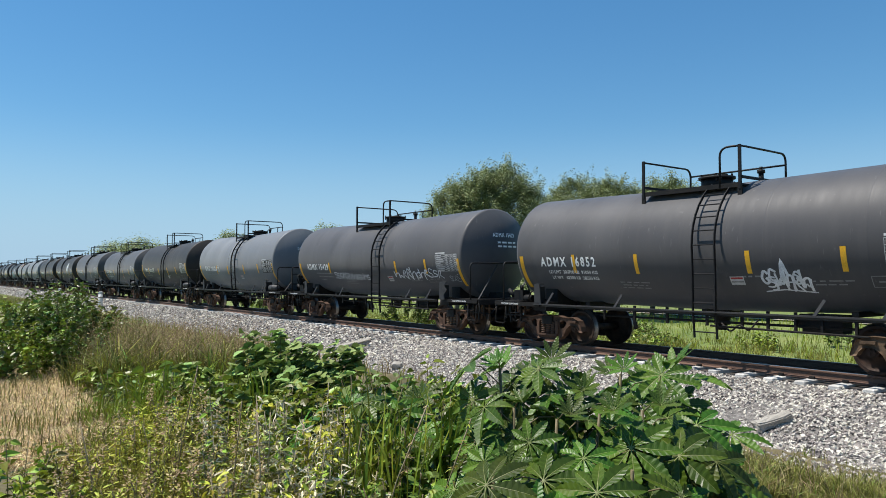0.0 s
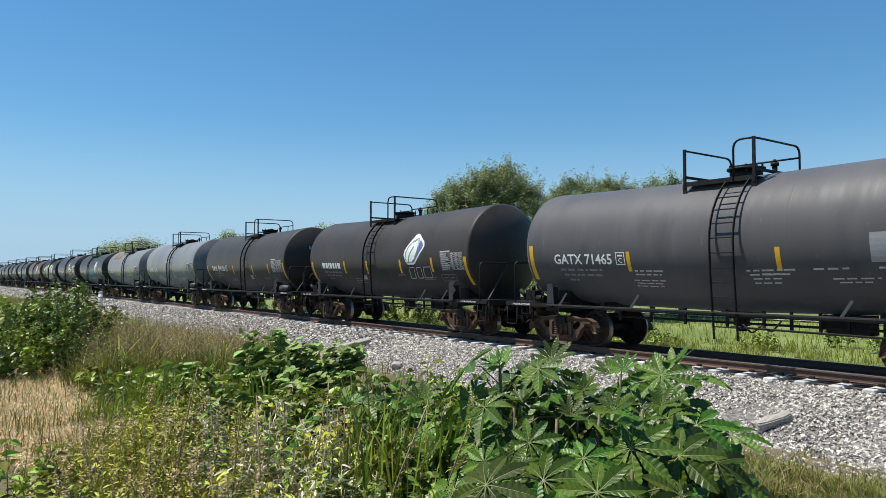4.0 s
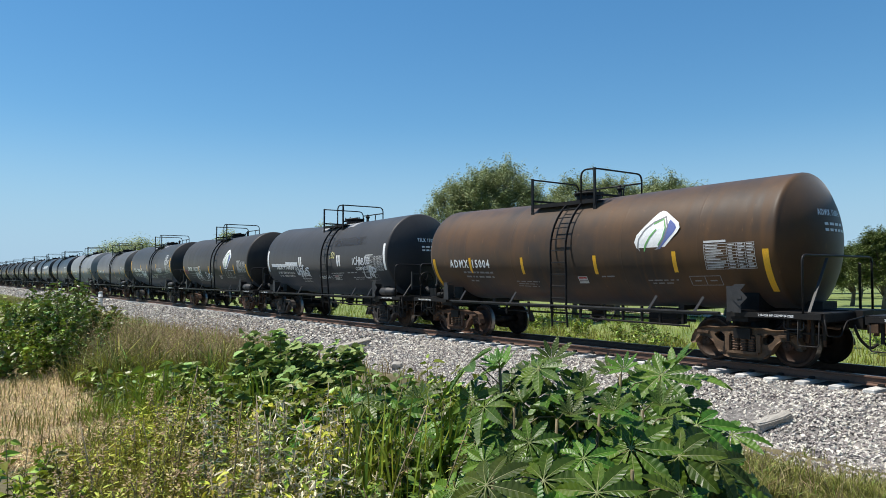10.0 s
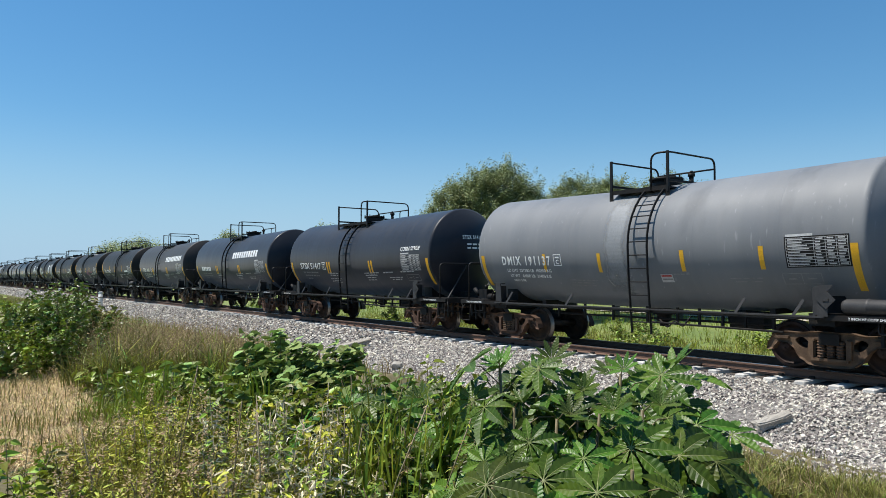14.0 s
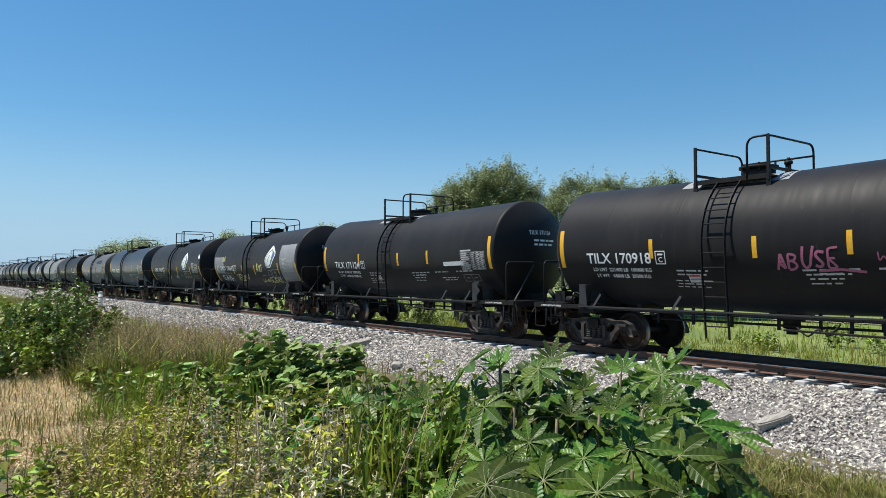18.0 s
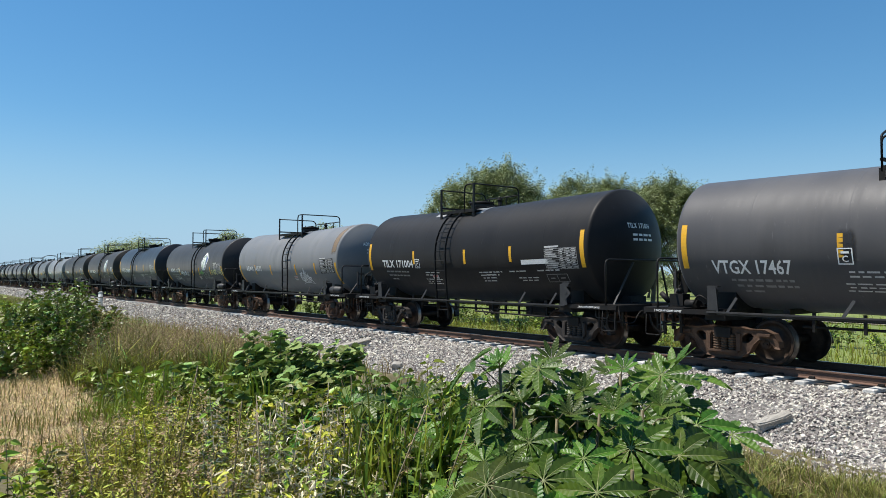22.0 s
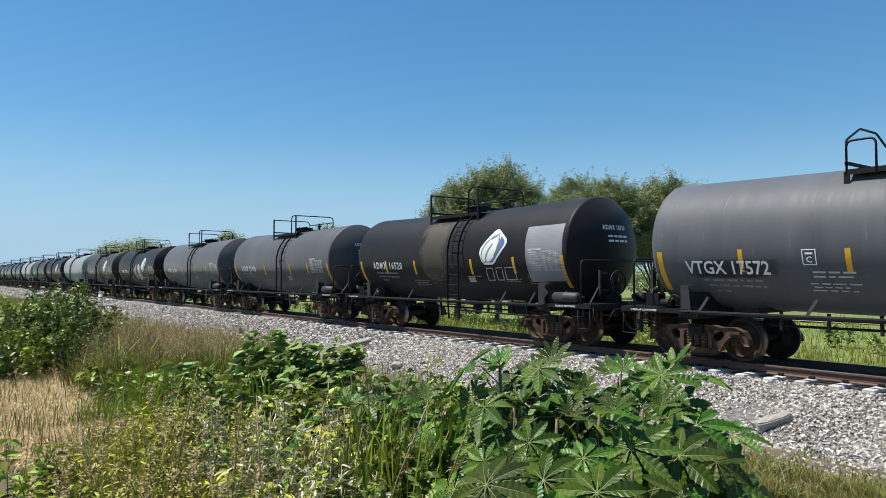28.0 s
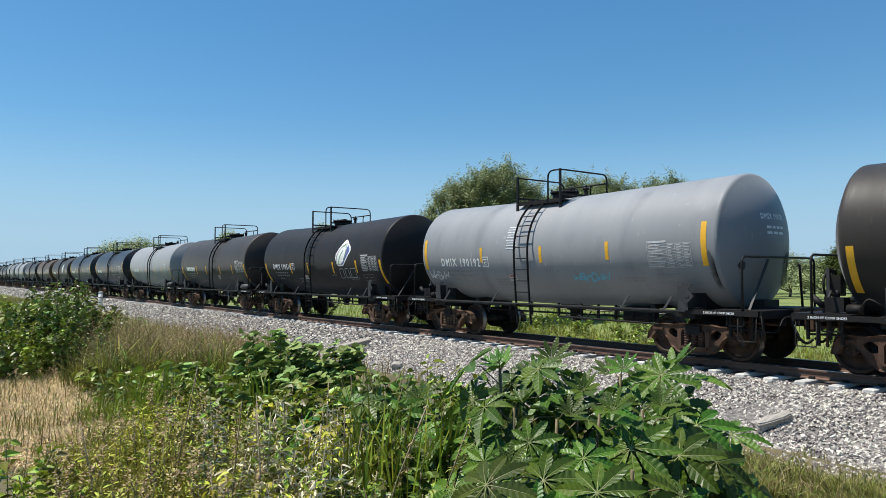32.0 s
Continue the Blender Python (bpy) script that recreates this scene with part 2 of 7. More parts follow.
def add_tube(bm, pts, r, n=6):
    """A bent tube along a line of points."""
    pts = [Vector(p) for p in pts]
    rings = []
    side = None
    for i, p in enumerate(pts):
        d = (pts[min(i + 1, len(pts) - 1)] - pts[max(i - 1, 0)]).normalized()
        if side is None:
            side = d.orthogonal().normalized()
        side = (side - d * side.dot(d)).normalized()
        up = d.cross(side)
        rings.append([bm.verts.new(p + side * (r * math.cos(2 * math.pi * k / n)) + up * (r * math.sin(2 * math.pi * k / n))) for k in range(n)])
    for a, b in zip(rings, rings[1:]):
        for k in range(n):
            f = bm.faces.new((a[k], a[(k + 1) % n], b[(k + 1) % n], b[k]))
            f.smooth = True
    bm.faces.new(rings[0][::-1])
    bm.faces.new(rings[-1])


def rounded(pts, r, n=5):
    """A line of points with its corners rounded."""
    pts = [Vector(p) for p in pts]
    out = [pts[0]]
    for a, p, b in zip(pts, pts[1:], pts[2:]):
        u, v = (a - p), (b - p)
        k = min(r, u.length * 0.45, v.length * 0.45)
        s, e = p + u.normalized() * k, p + v.normalized() * k
        for i in range(n + 1):
            t = i / n
            out.append(s * (1 - t) ** 2 + p * 2 * t * (1 - t) + e * t * t)
    out.append(pts[-1])
    return out


def prism(bm, outline, y0, y1, mat=0):
    """A plate cut to an outline in x and z, between two depths."""
    a = [bm.verts.new((x, y0, z)) for x, z in outline]
    b = [bm.verts.new((x, y1, z)) for x, z in outline]
    fs = [bm.faces.new(a), bm.faces.new(b[::-1])]
    n = len(outline)
    for i in range(n):
        fs.append(bm.faces.new((a[i], b[i], b[(i + 1) % n], a[(i + 1) % n])))
    for f in fs:
        f.material_index = mat


SHARED = {}
SIZE = "big"


def shared(key, make, material):
    """A mesh that is made once and then shared."""
    name, key = key, key + SIZE
    if key not in SHARED:
        bm = bmesh.new()
        make(bm)
        bmesh.ops.recalc_face_normals(bm, faces=bm.faces)
        SHARED[key] = mesh_of(name, bm, material)
    return SHARED[key]

# ---- the tank cars ----
R, ZC, RING, HEAD, BEND = 1.465, 2.455, 5.17, 0.43, 0.085
PITCH = 12.835
TC = 4.35            # truck centre from the car's middle
AXLE = 0.86          # axle from the truck's centre
WR = 0.455           # wheel radius
LONG = 0.42          # what a long car has more at each end
SIZES = {"big": (1.465, 2.455), "small": (1.395, 2.405)}
SIZE = "big"


def set_size(name):
    """Chooses the barrel, big or small, that the shell and all that is painted on it follow."""
    global R, ZC, SIZE
    SIZE = name
    R, ZC = SIZES[name]




SLOPED = False


def mid_z(x):
    """Height of the barrel's axis; SLOPED goes on past the middle in one line, for marks that are built there and then set along the car."""
    return ZC + BEND * x / RING if SLOPED else ZC + BEND * min(1.0, abs(x) / RING)


def sloped(make):
    def made(bm):
        global SLOPED
        SLOPED = True
        make(bm)
        SLOPED = False
    return made


def make_shell(bm, more=0.0):
    """A tank of two barrels that fall a little towards the middle, with shallow dished heads and tight knuckles."""
    k = 0.09
    half = [(0.0, R)]
    for x in (1.75, 3.6):
        half += [(x - 0.03, R), (x - 0.016, R), (x - 0.008, R + 0.0014), (x + 0.008, R + 0.0014), (x + 0.016, R), (x + 0.03, R)]
    half += [(RING - k - 0.03, R), (RING - k, R), (RING - k * 0.55, R - k * 0.08), (RING - k * 0.2, R - k * 0.33), (RING, R - k * 0.75)]
    for i in (0.02, 0.05, 0.1, 0.2, 0.35, 0.5, 0.65, 0.8, 0.92, 1.0):
        r = (R - k * 0.75) * (1 - i)
        half.append((RING + HEAD * (1 - (1 - i) ** 2), r))
    xs = [(-x - (more + 0.10 if x > 4 else more * x / 5), r) for x, r in reversed(half[1:])] + [(x + (more if x > 4 else more * x / 5), r) for x, r in half]
    n, rings = 64, []
    for x, r in xs:
        if r < 1e-4:
            rings.append([bm.verts.new((x, 0, mid_z(x)))])
        else:
            rings.append([bm.verts.new((x, r * math.cos(2 * math.pi * k / n), mid_z(x) + r * math.sin(2 * math.pi * k / n))) for k in range(n)])
    for a, b in zip(rings, rings[1:]):
        for k in range(n):
            j = (k + 1) % n
            if len(a) == 1:
                f = bm.faces.new((a[0], b[j], b[k]))
            elif len(b) == 1:
                f = bm.faces.new((a[k], a[j], b[0]))
            else:
                f = bm.faces.new((a[k], a[j], b[j], b[k]))
            f.smooth = True


def on_shell(x, w, e=0.004):
    """The point of the near side at x, w metres round the shell above its middle line."""
    a = w / R
    return Vector((x, -(R + e) * math.cos(a), mid_z(x) + (R + e) * math.sin(a)))


def decal(bm, x0, x1, w0, w1, e=0.004, mat=0, slant=0.0, nx=1):
    n = max(1, int(abs(w1 - w0) / 0.09))
    grid = []
    for j in range(n + 1):
        w = w0 + (w1 - w0) * j / n
        grid.append([bm.verts.new(on_shell(x0 + (x1 - x0) * i / nx + slant * (w - w0), w, e)) for i in range(nx + 1)])
    for a, b in zip(grid, grid[1:]):
        for i in range(nx):
            f = bm.faces.new((a[i], a[i + 1], b[i + 1], b[i]))
            f.material_index = mat


def decal_shape(bm, pts, e=0.006, mat=0):
    """A painted outline on the shell, from points (x, w), cut in level bands so that it follows the curve."""
    tmp = bmesh.new()
    tmp.faces.new([tmp.verts.new((x, 0, w)) for x, w in pts])
    bmesh.ops.triangulate(tmp, faces=tmp.faces[:])
    lo, hi = min(p[1] for p in pts), max(p[1] for p in pts)
    for i in range(1, max(2, int((hi - lo) / 0.10)) + 1):
        z = lo + 0.10 * i
        bmesh.ops.bisect_plane(tmp, geom=tmp.verts[:] + tmp.edges[:] + tmp.faces[:], plane_co=(0, 0, z), plane_no=(0, 0, 1))
    bmesh.ops.triangulate(tmp, faces=tmp.faces[:])
    copy_onto_shell(bm, tmp, 0, 0, e, mat)


def copy_onto_shell(bm, tmp, ox, ow, e, mat):
    vs = {v: bm.verts.new(on_shell(ox + v.co.x, ow + v.co.z, e)) for v in tmp.verts}
    for f in tmp.faces:
        g = bm.faces.new([vs[v] for v in f.verts])
        g.material_index = mat
    tmp.free()


def stroke(bm, pts, width, e=0.006, mat=0):
    """A brush line along points (x, w) on the shell, cut short enough to follow its curve."""
    line = [pts[0]]
    for a, b in zip(pts, pts[1:]):
        n = max(1, math.ceil(abs(b[1] - a[1]) / 0.11))
        line += [(a[0] + (b[0] - a[0]) * i / n, a[1] + (b[1] - a[1]) * i / n) for i in range(1, n + 1)]
    pts = line
    left, right = [], []
    for i, p in enumerate(pts):
        a, b = pts[max(i - 1, 0)], pts[min(i + 1, len(pts) - 1)]
        dx, dw = b[0] - a[0], b[1] - a[1]
        l = math.hypot(dx, dw) or 1
        nx, nw = -dw / l * width / 2, dx / l * width / 2
        left.append(bm.verts.new(on_shell(p[0] + nx, p[1] + nw, e)))
        right.append(bm.verts.new(on_shell(p[0] - nx, p[1] - nw, e)))
    for i in range(len(pts) - 1):
        f = bm.faces.new((right[i], right[i + 1], left[i + 1], left[i]))
        f.material_index = mat


def letters(text, size, space=1.0, bold=0.018):
    """Flat letter shapes as a mesh, x across and z up."""
    cu = bpy.data.curves.new("letters", "FONT")
    cu.body, cu.size, cu.resolution_u, cu.offset, cu.space_character = text, size, 2, size * bold, space
    ob = bpy.data.objects.new("letters", cu)
    bm = bmesh.new()
    bm.from_mesh(ob.to_mesh())
    ob.to_mesh_clear()
    bpy.data.objects.remove(ob)
    bpy.data.curves.remove(cu)
    bmesh.ops.transform(bm, matrix=Matrix.Rotation(math.pi / 2, 4, "X"), verts=bm.verts)
    bmesh.ops.dissolve_limit(bm, angle_limit=0.01, verts=bm.verts, edges=bm.edges)
    for k in (0.25, 0.5):
        bmesh.ops.bisect_plane(bm, geom=bm.verts[:] + bm.edges[:] + bm.faces[:], plane_co=(0, 0, size * k), plane_no=(0, 0, 1))
    bmesh.ops.triangulate(bm, faces=bm.faces[:])
    return bm


def lettering(name, car, lines, material, wide=1.0):
    """Rows of writing on the near side: (text, x of its start, w of its foot, size)."""
    bm = bmesh.new()
    for text, x, w, size in lines:
        tmp = letters(text, size, 1.35, 0.03) if wide > 1.3 and text[:4] in ("ADMX", "DMIX") else letters(text, size)
        if wide > 1.3:
            lo, hi = min(v.co.x for v in tmp.verts), max(v.co.x for v in tmp.verts)
            bmesh.ops.translate(tmp, vec=(-lo, 0, 0), verts=tmp.verts)
            bmesh.ops.scale(tmp, vec=(wide / (hi - lo), 1, 1), verts=tmp.verts)
        copy_onto_shell(bm, tmp, x, w, 0.006, 0)
    ob = part(name, bm, material, car)
    if name in ("load_limit_stencil", "reporting_mark"):
        ob["kind"] = "stuff"
    return ob


def bars(name, car, rows, material, seed):
    """Small writing that cannot be read, as short bars: (x, w, length, height)."""
    rnd = random.Random(seed)
    bm = bmesh.new()
    for x, w, length, h in rows:
        at = x
        while at < x + length - 0.03:
            k = rnd.uniform(0.08, 0.26)
            k = min(k, x + length - at)
            decal(bm, at, at + k, w, w + h, 0.006)
            at += k + rnd.uniform(0.03, 0.07)
    return tagged(part(name, bm, material, car), kind="stuff")


TABLEWHITE = surface("worn_white_stencil", (0.56, 0.56, 0.55), 0.6, 0.0, (0.25, 0.25, 0.25), 9, 0.5, 80, 0.05)


# -- parts that all the cars share --
def make_stripe(bm):
    decal(bm, -0.05, 0.05, -0.62, -0.15)


def make_stripe_high(bm):
    decal(bm, -0.05, 0.05, -0.33, 0.10)


def make_stripe_end(bm):
    decal(bm, -0.065, 0.065, -1.13, -0.18)


def make_stripe_end_high(bm):
    decal(bm, -0.065, 0.065, -0.56, 0.38)


def make_stripe_end_mid(bm):
    decal(bm, -0.065, 0.065, -0.90, 0.03)


def make_table(bm):
    """The capacity table: a white frame with rows and columns of small writing."""
    x0, x1, w0, w1 = -0.55, 0.55, -0.57, -0.04
    for i in range(10):
        w = w0 + (w1 - w0) * i / 9
        decal(bm, x0, x1, w - 0.004, w + 0.004, 0.006)
    for x in (x0, -0.04, 0.17, 0.36, x1):
        decal(bm, x - 0.004, x + 0.004, w0, w1, 0.0065)
    rnd = random.Random(5)
    for i in range(9):
        w = w0 + (w1 - w0) * (i + 0.28) / 9
        decal(bm, x0 + 0.03, x0 + rnd.uniform(0.25, 0.48), w + 0.004, w + 0.028, 0.006)
        for x in (-0.01, 0.20, 0.39):
            decal(bm, x, x + rnd.uniform(0.08, 0.14), w + 0.004, w + 0.028, 0.006)
    decal(bm, x0, x0 + 0.5, w1 + 0.03, w1 + 0.075, 0.006)


def make_small_frame(bm):
    for x in (-0.36, 0.0, 0.36):
        decal(bm, x - 0.008, x + 0.008, -0.95, -0.72, 0.006)
    for w in (-0.95, -0.72):
        decal(bm, -0.36, 0.36, w - 0.008, w + 0.008, 0.0065)
    decal(bm, -0.26, -0.10, -0.85, -0.82, 0.006)
    decal(bm, 0.10, 0.26, -0.85, -0.82, 0.006)


def ladder_line(y_out, x):
    pts = []
    for i in range(8):
        a = math.radians(62 - i * 62 / 7)
        pts.append((x, -(R + 0.12) * math.cos(a) - y_out, mid_z(x) + (R + 0.12) * math.sin(a)))
    pts += [(x, -(R + 0.10), mid_z(x) - 0.6), (x, -1.50, 1.05), (x, -1.45, 0.50)]
    return pts


def make_stile(bm):
    """A flat bar bent to follow the shell and then hanging straight down."""
    pts = [Vector(p) for p in ladder_line(0, 0)]
    rings = []
    for k, p in enumerate(pts):
        d = (pts[min(k + 1, len(pts) - 1)] - pts[max(k - 1, 0)]).normalized()
        q = d.cross(Vector((1, 0, 0))) * 0.03
        rings.append([bm.verts.new(p + q * s + Vector((e * 0.009, 0, 0))) for s, e in ((-1, -1), (1, -1), (1, 1), (-1, 1))])
    for a, b in zip(rings, rings[1:]):
        for k in range(4):
            bm.faces.new((a[k], a[(k + 1) % 4], b[(k + 1) % 4], b[k]))
    bm.faces.new(rings[0][::-1])
    bm.faces.new(rings[-1])


def make_rung(bm):
    add_rod(bm, (-0.26, 0, 0), (0.26, 0, 0), 0.014, 6)


def make_deck(bm, a, b):
    """The walkway on top: two gratings, one either side of the manway, with angle brackets."""
    c, l = (a + b) / 2, b - a
    for q in (-1, 1):
        add_box(bm, c, q * 0.68, 3.80, l, 0.50, 0.04)
        for k in range(int(l / 0.2)):
            add_box(bm, a + 0.1 + k * 0.2, q * 0.68, 3.825, 0.03, 0.50, 0.02)
        add_box(bm, c, q * 0.93, 3.79, l, 0.02, 0.10)
    for x in (a, b):
        add_box(bm, x, 0, 3.955, 0.07, 1.86, 0.05)
        for q in (-1, 1):
            prism(bm, [(x - 0.05, 3.80), (x + 0.05, 3.80), (x + 0.05, 3.48), (x - 0.05, 3.54)], q * 0.93 - 0.012, q * 0.93 + 0.012)


def make_hoop_left(bm, a):
    add_box(bm, a, -0.93, 4.14, 0.055, 0.05, 0.86)
    add_tube(bm, rounded([(a, -0.93, 4.54), (a, 0.93, 4.54), (a, 0.93, 3.78)], 0.22), 0.024)


def make_hoop_right(bm, b):
    add_box(bm, b, -0.93, 4.16, 0.055, 0.05, 0.92)
    add_tube(bm, rounded([(b - 0.45, -0.93, 3.76), (b - 0.45, -0.93, 4.60), (b, -0.93, 4.60), (b, 0.93, 4.60), (b, 0.93, 3.76)], 0.2), 0.024)


def make_far_rail(bm, a, b):
    add_tube(bm, [(a, 0.93, 4.36), (b, 0.93, 4.36)], 0.022)
    add_tube(bm, rounded([(b - 0.6, 0.93, 3.78), (b - 0.6, 0.93, 4.36), (b - 0.2, 0.93, 4.36)], 0.12), 0.02)


def make_peak_rail(bm, a, b):
    """The kind of rail that rises to a ridge in its middle."""
    for q in (-1, 1):
        add_tube(bm, rounded([(a, q * 0.93, 3.75), (a, q * 0.93, 4.36), (a + 0.5, q * 0.93, 4.36), (a + 0.5, q * 0.93, 3.75)], 0.12), 0.022)
    for x in (a, b):
        add_tube(bm, rounded([(x, -0.93, 3.75), (x, -0.93, 4.38), (x, -0.35, 4.66), (x, 0.35, 4.66), (x, 0.93, 4.38), (x, 0.93, 3.75)], 0.06), 0.022)


def make_manway(bm):
    add_rod(bm, (0, 0, 3.86), (0, 0, 4.08), 0.34, 20)
    add_rod(bm, (0, 0, 4.08), (0, 0, 4.13), 0.40, 20)
    for k in range(6):
        a = k * math.pi / 3
        add_rod(bm, (0.37 * math.cos(a), 0.37 * math.sin(a), 4.02), (0.37 * math.cos(a), 0.37 * math.sin(a), 4.18), 0.022, 6)
    add_box(bm, 0, 0.0, 4.16, 0.5, 0.06, 0.05)


def make_vent(bm):
    add_rod(bm, (0, 0, 3.86), (0, 0, 4.16), 0.055, 10)
    add_rod(bm, (0, 0, 4.16), (0, 0, 4.23), 0.085, 10)
    add_rod(bm, (0, 0, 4.23), (0, 0, 4.30), 0.035, 8)


def make_running_board(bm):
    """The side sill: an angle bar along one side, cranked down a little at its middle."""
    add_box(bm, 0, -1.50, 1.045, 8.9, 0.10, 0.030)
    add_box(bm, 0, -1.455, 1.015, 8.9, 0.012, 0.060)


def make_brace(bm):
    m = pose(0, -1.44, 1.19, -14, 28, 0)
    add_box(bm, 0, 0, 0, 0.055, 0.02, 0.36, m)


def make_saddle(bm):
    """The plate that stands on the bolster and carries the shell."""
    prism(bm, [(-0.11, 1.06), (0.13, 1.06), (0.08, 1.56), (-0.11, 1.56)], -1.49, -1.46)
    add_box(bm, -0.10, -1.30, 1.28, 0.02, 0.36, 0.44)
    add_box(bm, 0.0, -1.42, 1.57, 0.24, 0.14, 0.02)


def make_end_sill(bm):
    """Underframe of one end: draft sill, bolster and the end platform."""
    add_box(bm, 5.10, 0, 0.96, 2.2, 0.46, 0.34)
    add_box(bm, 4.35, 0, 0.99, 0.46, 2.8, 0.22)
    add_box(bm, 5.55, 0, 1.085, 1.0, 2.9, 0.035)
    add_box(bm, 6.04, 0, 1.02, 0.06, 2.9, 0.15)
    for q in (-1, 1):
        add_box(bm, 5.15, q * 1.47, 1.035, 1.75, 0.06, 0.10)
    for y in (-1.0, -0.5, 0.5, 1.0):
        add_box(bm, 5.55, y, 1.01, 0.95, 0.05, 0.11)


def make_cradle(bm):
    add_box(bm, 4.35, 0, 1.26, 0.42, 1.9, 0.36)
    add_box(bm, 4.9, 0, 1.15, 1.2, 0.6, 0.26)


def make_coupler(bm):
    add_box(bm, 6.16, 0, 0.86, 0.30, 0.16, 0.20)
    prism(bm, [(6.24, 0.70), (6.43, 0.72), (6.43, 1.00), (6.24, 1.02)], -0.16, 0.10)
    add_rod(bm, (6.37, -0.08, 0.66), (6.37, -0.08, 1.05), 0.05, 8)


def make_end_rail(bm):
    add_tube(bm, rounded([(5.69, -1.46, 1.04), (5.69, -1.46, 2.17), (5.69, 1.46, 2.17), (5.69, 1.46, 1.04)], 0.14), 0.024)


def make_end_brace(bm):
    add_box(bm, 0, 0, 0, 0.05, 0.02, 1.30, pose(5.62, -0.72, 1.60, -36, 0, 0))


def make_far_brace(bm):
    add_box(bm, 0, 0, 0, 0.05, 0.02, 1.25, pose(5.75, 0.75, 1.55, 36, 18, 0))


def make_lever(bm):
    add_tube(bm, rounded([(6.06, -1.45, 1.0), (6.10, -1.43, 0.70), (6.16, -1.05, 0.68), (6.16, -0.8, 0.95), (6.2, -0.2, 1.02)], 0.08), 0.016)


def make_hose(bm):
    add_tube(bm, rounded([(6.12, -0.42, 0.86), (6.20, -0.40, 0.60), (6.34, -0.28, 0.42), (6.43, -0.18, 0.52)], 0.15), 0.028, 8)


def make_step(bm):
    add_tube(bm, rounded([(5.98, -1.47, 1.02), (5.98, -1.50, 0.50), (5.60, -1.50, 0.50), (5.60, -1.47, 1.02)], 0.05), 0.012)


def make_placard(bm):
    add_box(bm, 0, -1.56, 1.36, 0.24, 0.012, 0.24, Matrix.Translation((0, -1.56, 1.36)) @ Matrix.Rotation(math.pi / 4, 4, "Y") @ Matrix.Translation((0, 1.56, -1.36)))
    prism(bm, [(-0.16, 1.06), (0.02, 1.06), (0.02, 1.50), (0.12, 1.62), (-0.12, 1.62), (-0.16, 1.50)], -1.54, -1.525)
    add_box(bm, 0, -1.572, 1.36, 0.10, 0.01, 0.06)


def make_reservoir(bm):
    pts = [(-0.44, 0.05), (-0.42, 0.10), (-0.36, 0.135), (-0.02, 0.14), (0.0, 0.155), (0.02, 0.14), (0.36, 0.135), (0.42, 0.10), (0.44, 0.05)]
    n, rings = 16, []
    for x, r in pts:
        rings.append([bm.verts.new((x, r * math.cos(2 * math.pi * k / n), r * math.sin(2 * math.pi * k / n))) for k in range(n)])
    for a, b in zip(rings, rings[1:]):
        for k in range(n):
            bm.faces.new((a[k], a[(k + 1) % n], b[(k + 1) % n], b[k])).smooth = True
    bm.faces.new(rings[0][::-1])
    bm.faces.new(rings[-1])
    add_rod(bm, (0.44, 0, 0), (0.58, 0, 0.02), 0.03, 8)


def make_handbrake(bm):
    """The hand wheel of the brake: rim, spokes and hub."""
    ring = [(5.88, -0.30 + 0.29 * math.cos(k * math.pi / 12), 1.62 + 0.29 * math.sin(k * math.pi / 12)) for k in range(25)]
    add_tube(bm, ring, 0.022, 6)
    for k in range(5):
        a = k * 2 * math.pi / 5
        add_rod(bm, (5.87, -0.30, 1.62), (5.88, -0.30 + 0.29 * math.cos(a), 1.62 + 0.29 * math.sin(a)), 0.016, 5)
    add_rod(bm, (5.80, -0.30, 1.62), (5.90, -0.30, 1.62), 0.05, 8)


def make_gear_box(bm):
    add_box(bm, 5.74, -0.30, 1.60, 0.18, 0.22, 0.40)
    add_rod(bm, (5.80, -0.30, 1.5), (5.80, -0.30, 0.8), 0.02, 6)


def make_stand(bm):
    add_box(bm, 5.70, -0.78, 1.62, 0.06, 0.05, 0.62)
    add_box(bm, 5.70, -0.66, 1.86, 0.06, 0.28, 0.05)
    add_box(bm, 5.70, -0.66, 1.42, 0.06, 0.28, 0.05)
    add_rod(bm, (5.66, -1.1, 1.1), (5.66, -0.78, 1.5), 0.022, 6)


def make_brake_cylinder(bm):
    add_box(bm, 5.85, 0.75, 1.22, 0.22, 0.4, 0.26)
    add_rod(bm, (5.85, 0.35, 1.25), (5.85, 0.60, 1.30), 0.08, 10)


def make_valves(bm):
    """Brake valve and its pipes on the platform of one end."""
    add_box(bm, 5.45, -1.0, 1.26, 0.34, 0.26, 0.26)
    add_rod(bm, (5.25, -1.05, 1.18), (4.95, -1.05, 1.18), 0.09, 10)
    add_rod(bm, (5.65, -1.1, 1.22), (5.85, -1.1, 1.40), 0.06, 8)
    add_rod(bm, (5.45, -1.0, 1.38), (5.45, -1.0, 1.52), 0.05, 8)
    add_tube(bm, rounded([(5.0, -1.2, 1.15), (4.85, -1.2, 1.40), (4.6, -1.2, 1.25)], 0.1), 0.02)
    add_box(bm, 5.75, -0.6, 1.2, 0.2, 0.3, 0.2)


def make_hanger(bm):
    """A rack of brake hangers joined by a rod under the end platform."""
    for x, z0 in ((5.28, 0.55), (5.50, 0.62), (5.72, 0.50), (5.92, 0.60)):
        add_box(bm, x, -1.20 + 0.1 * (x - 5.3), (z0 + 1.05) / 2, 0.05, 0.05, 1.05 - z0)
    add_rod(bm, (5.2, -1.21, 0.72), (5.95, -1.14, 0.70), 0.022, 6)
    add_box(bm, 5.60, -1.17, 1.04, 0.75, 0.06, 0.03)


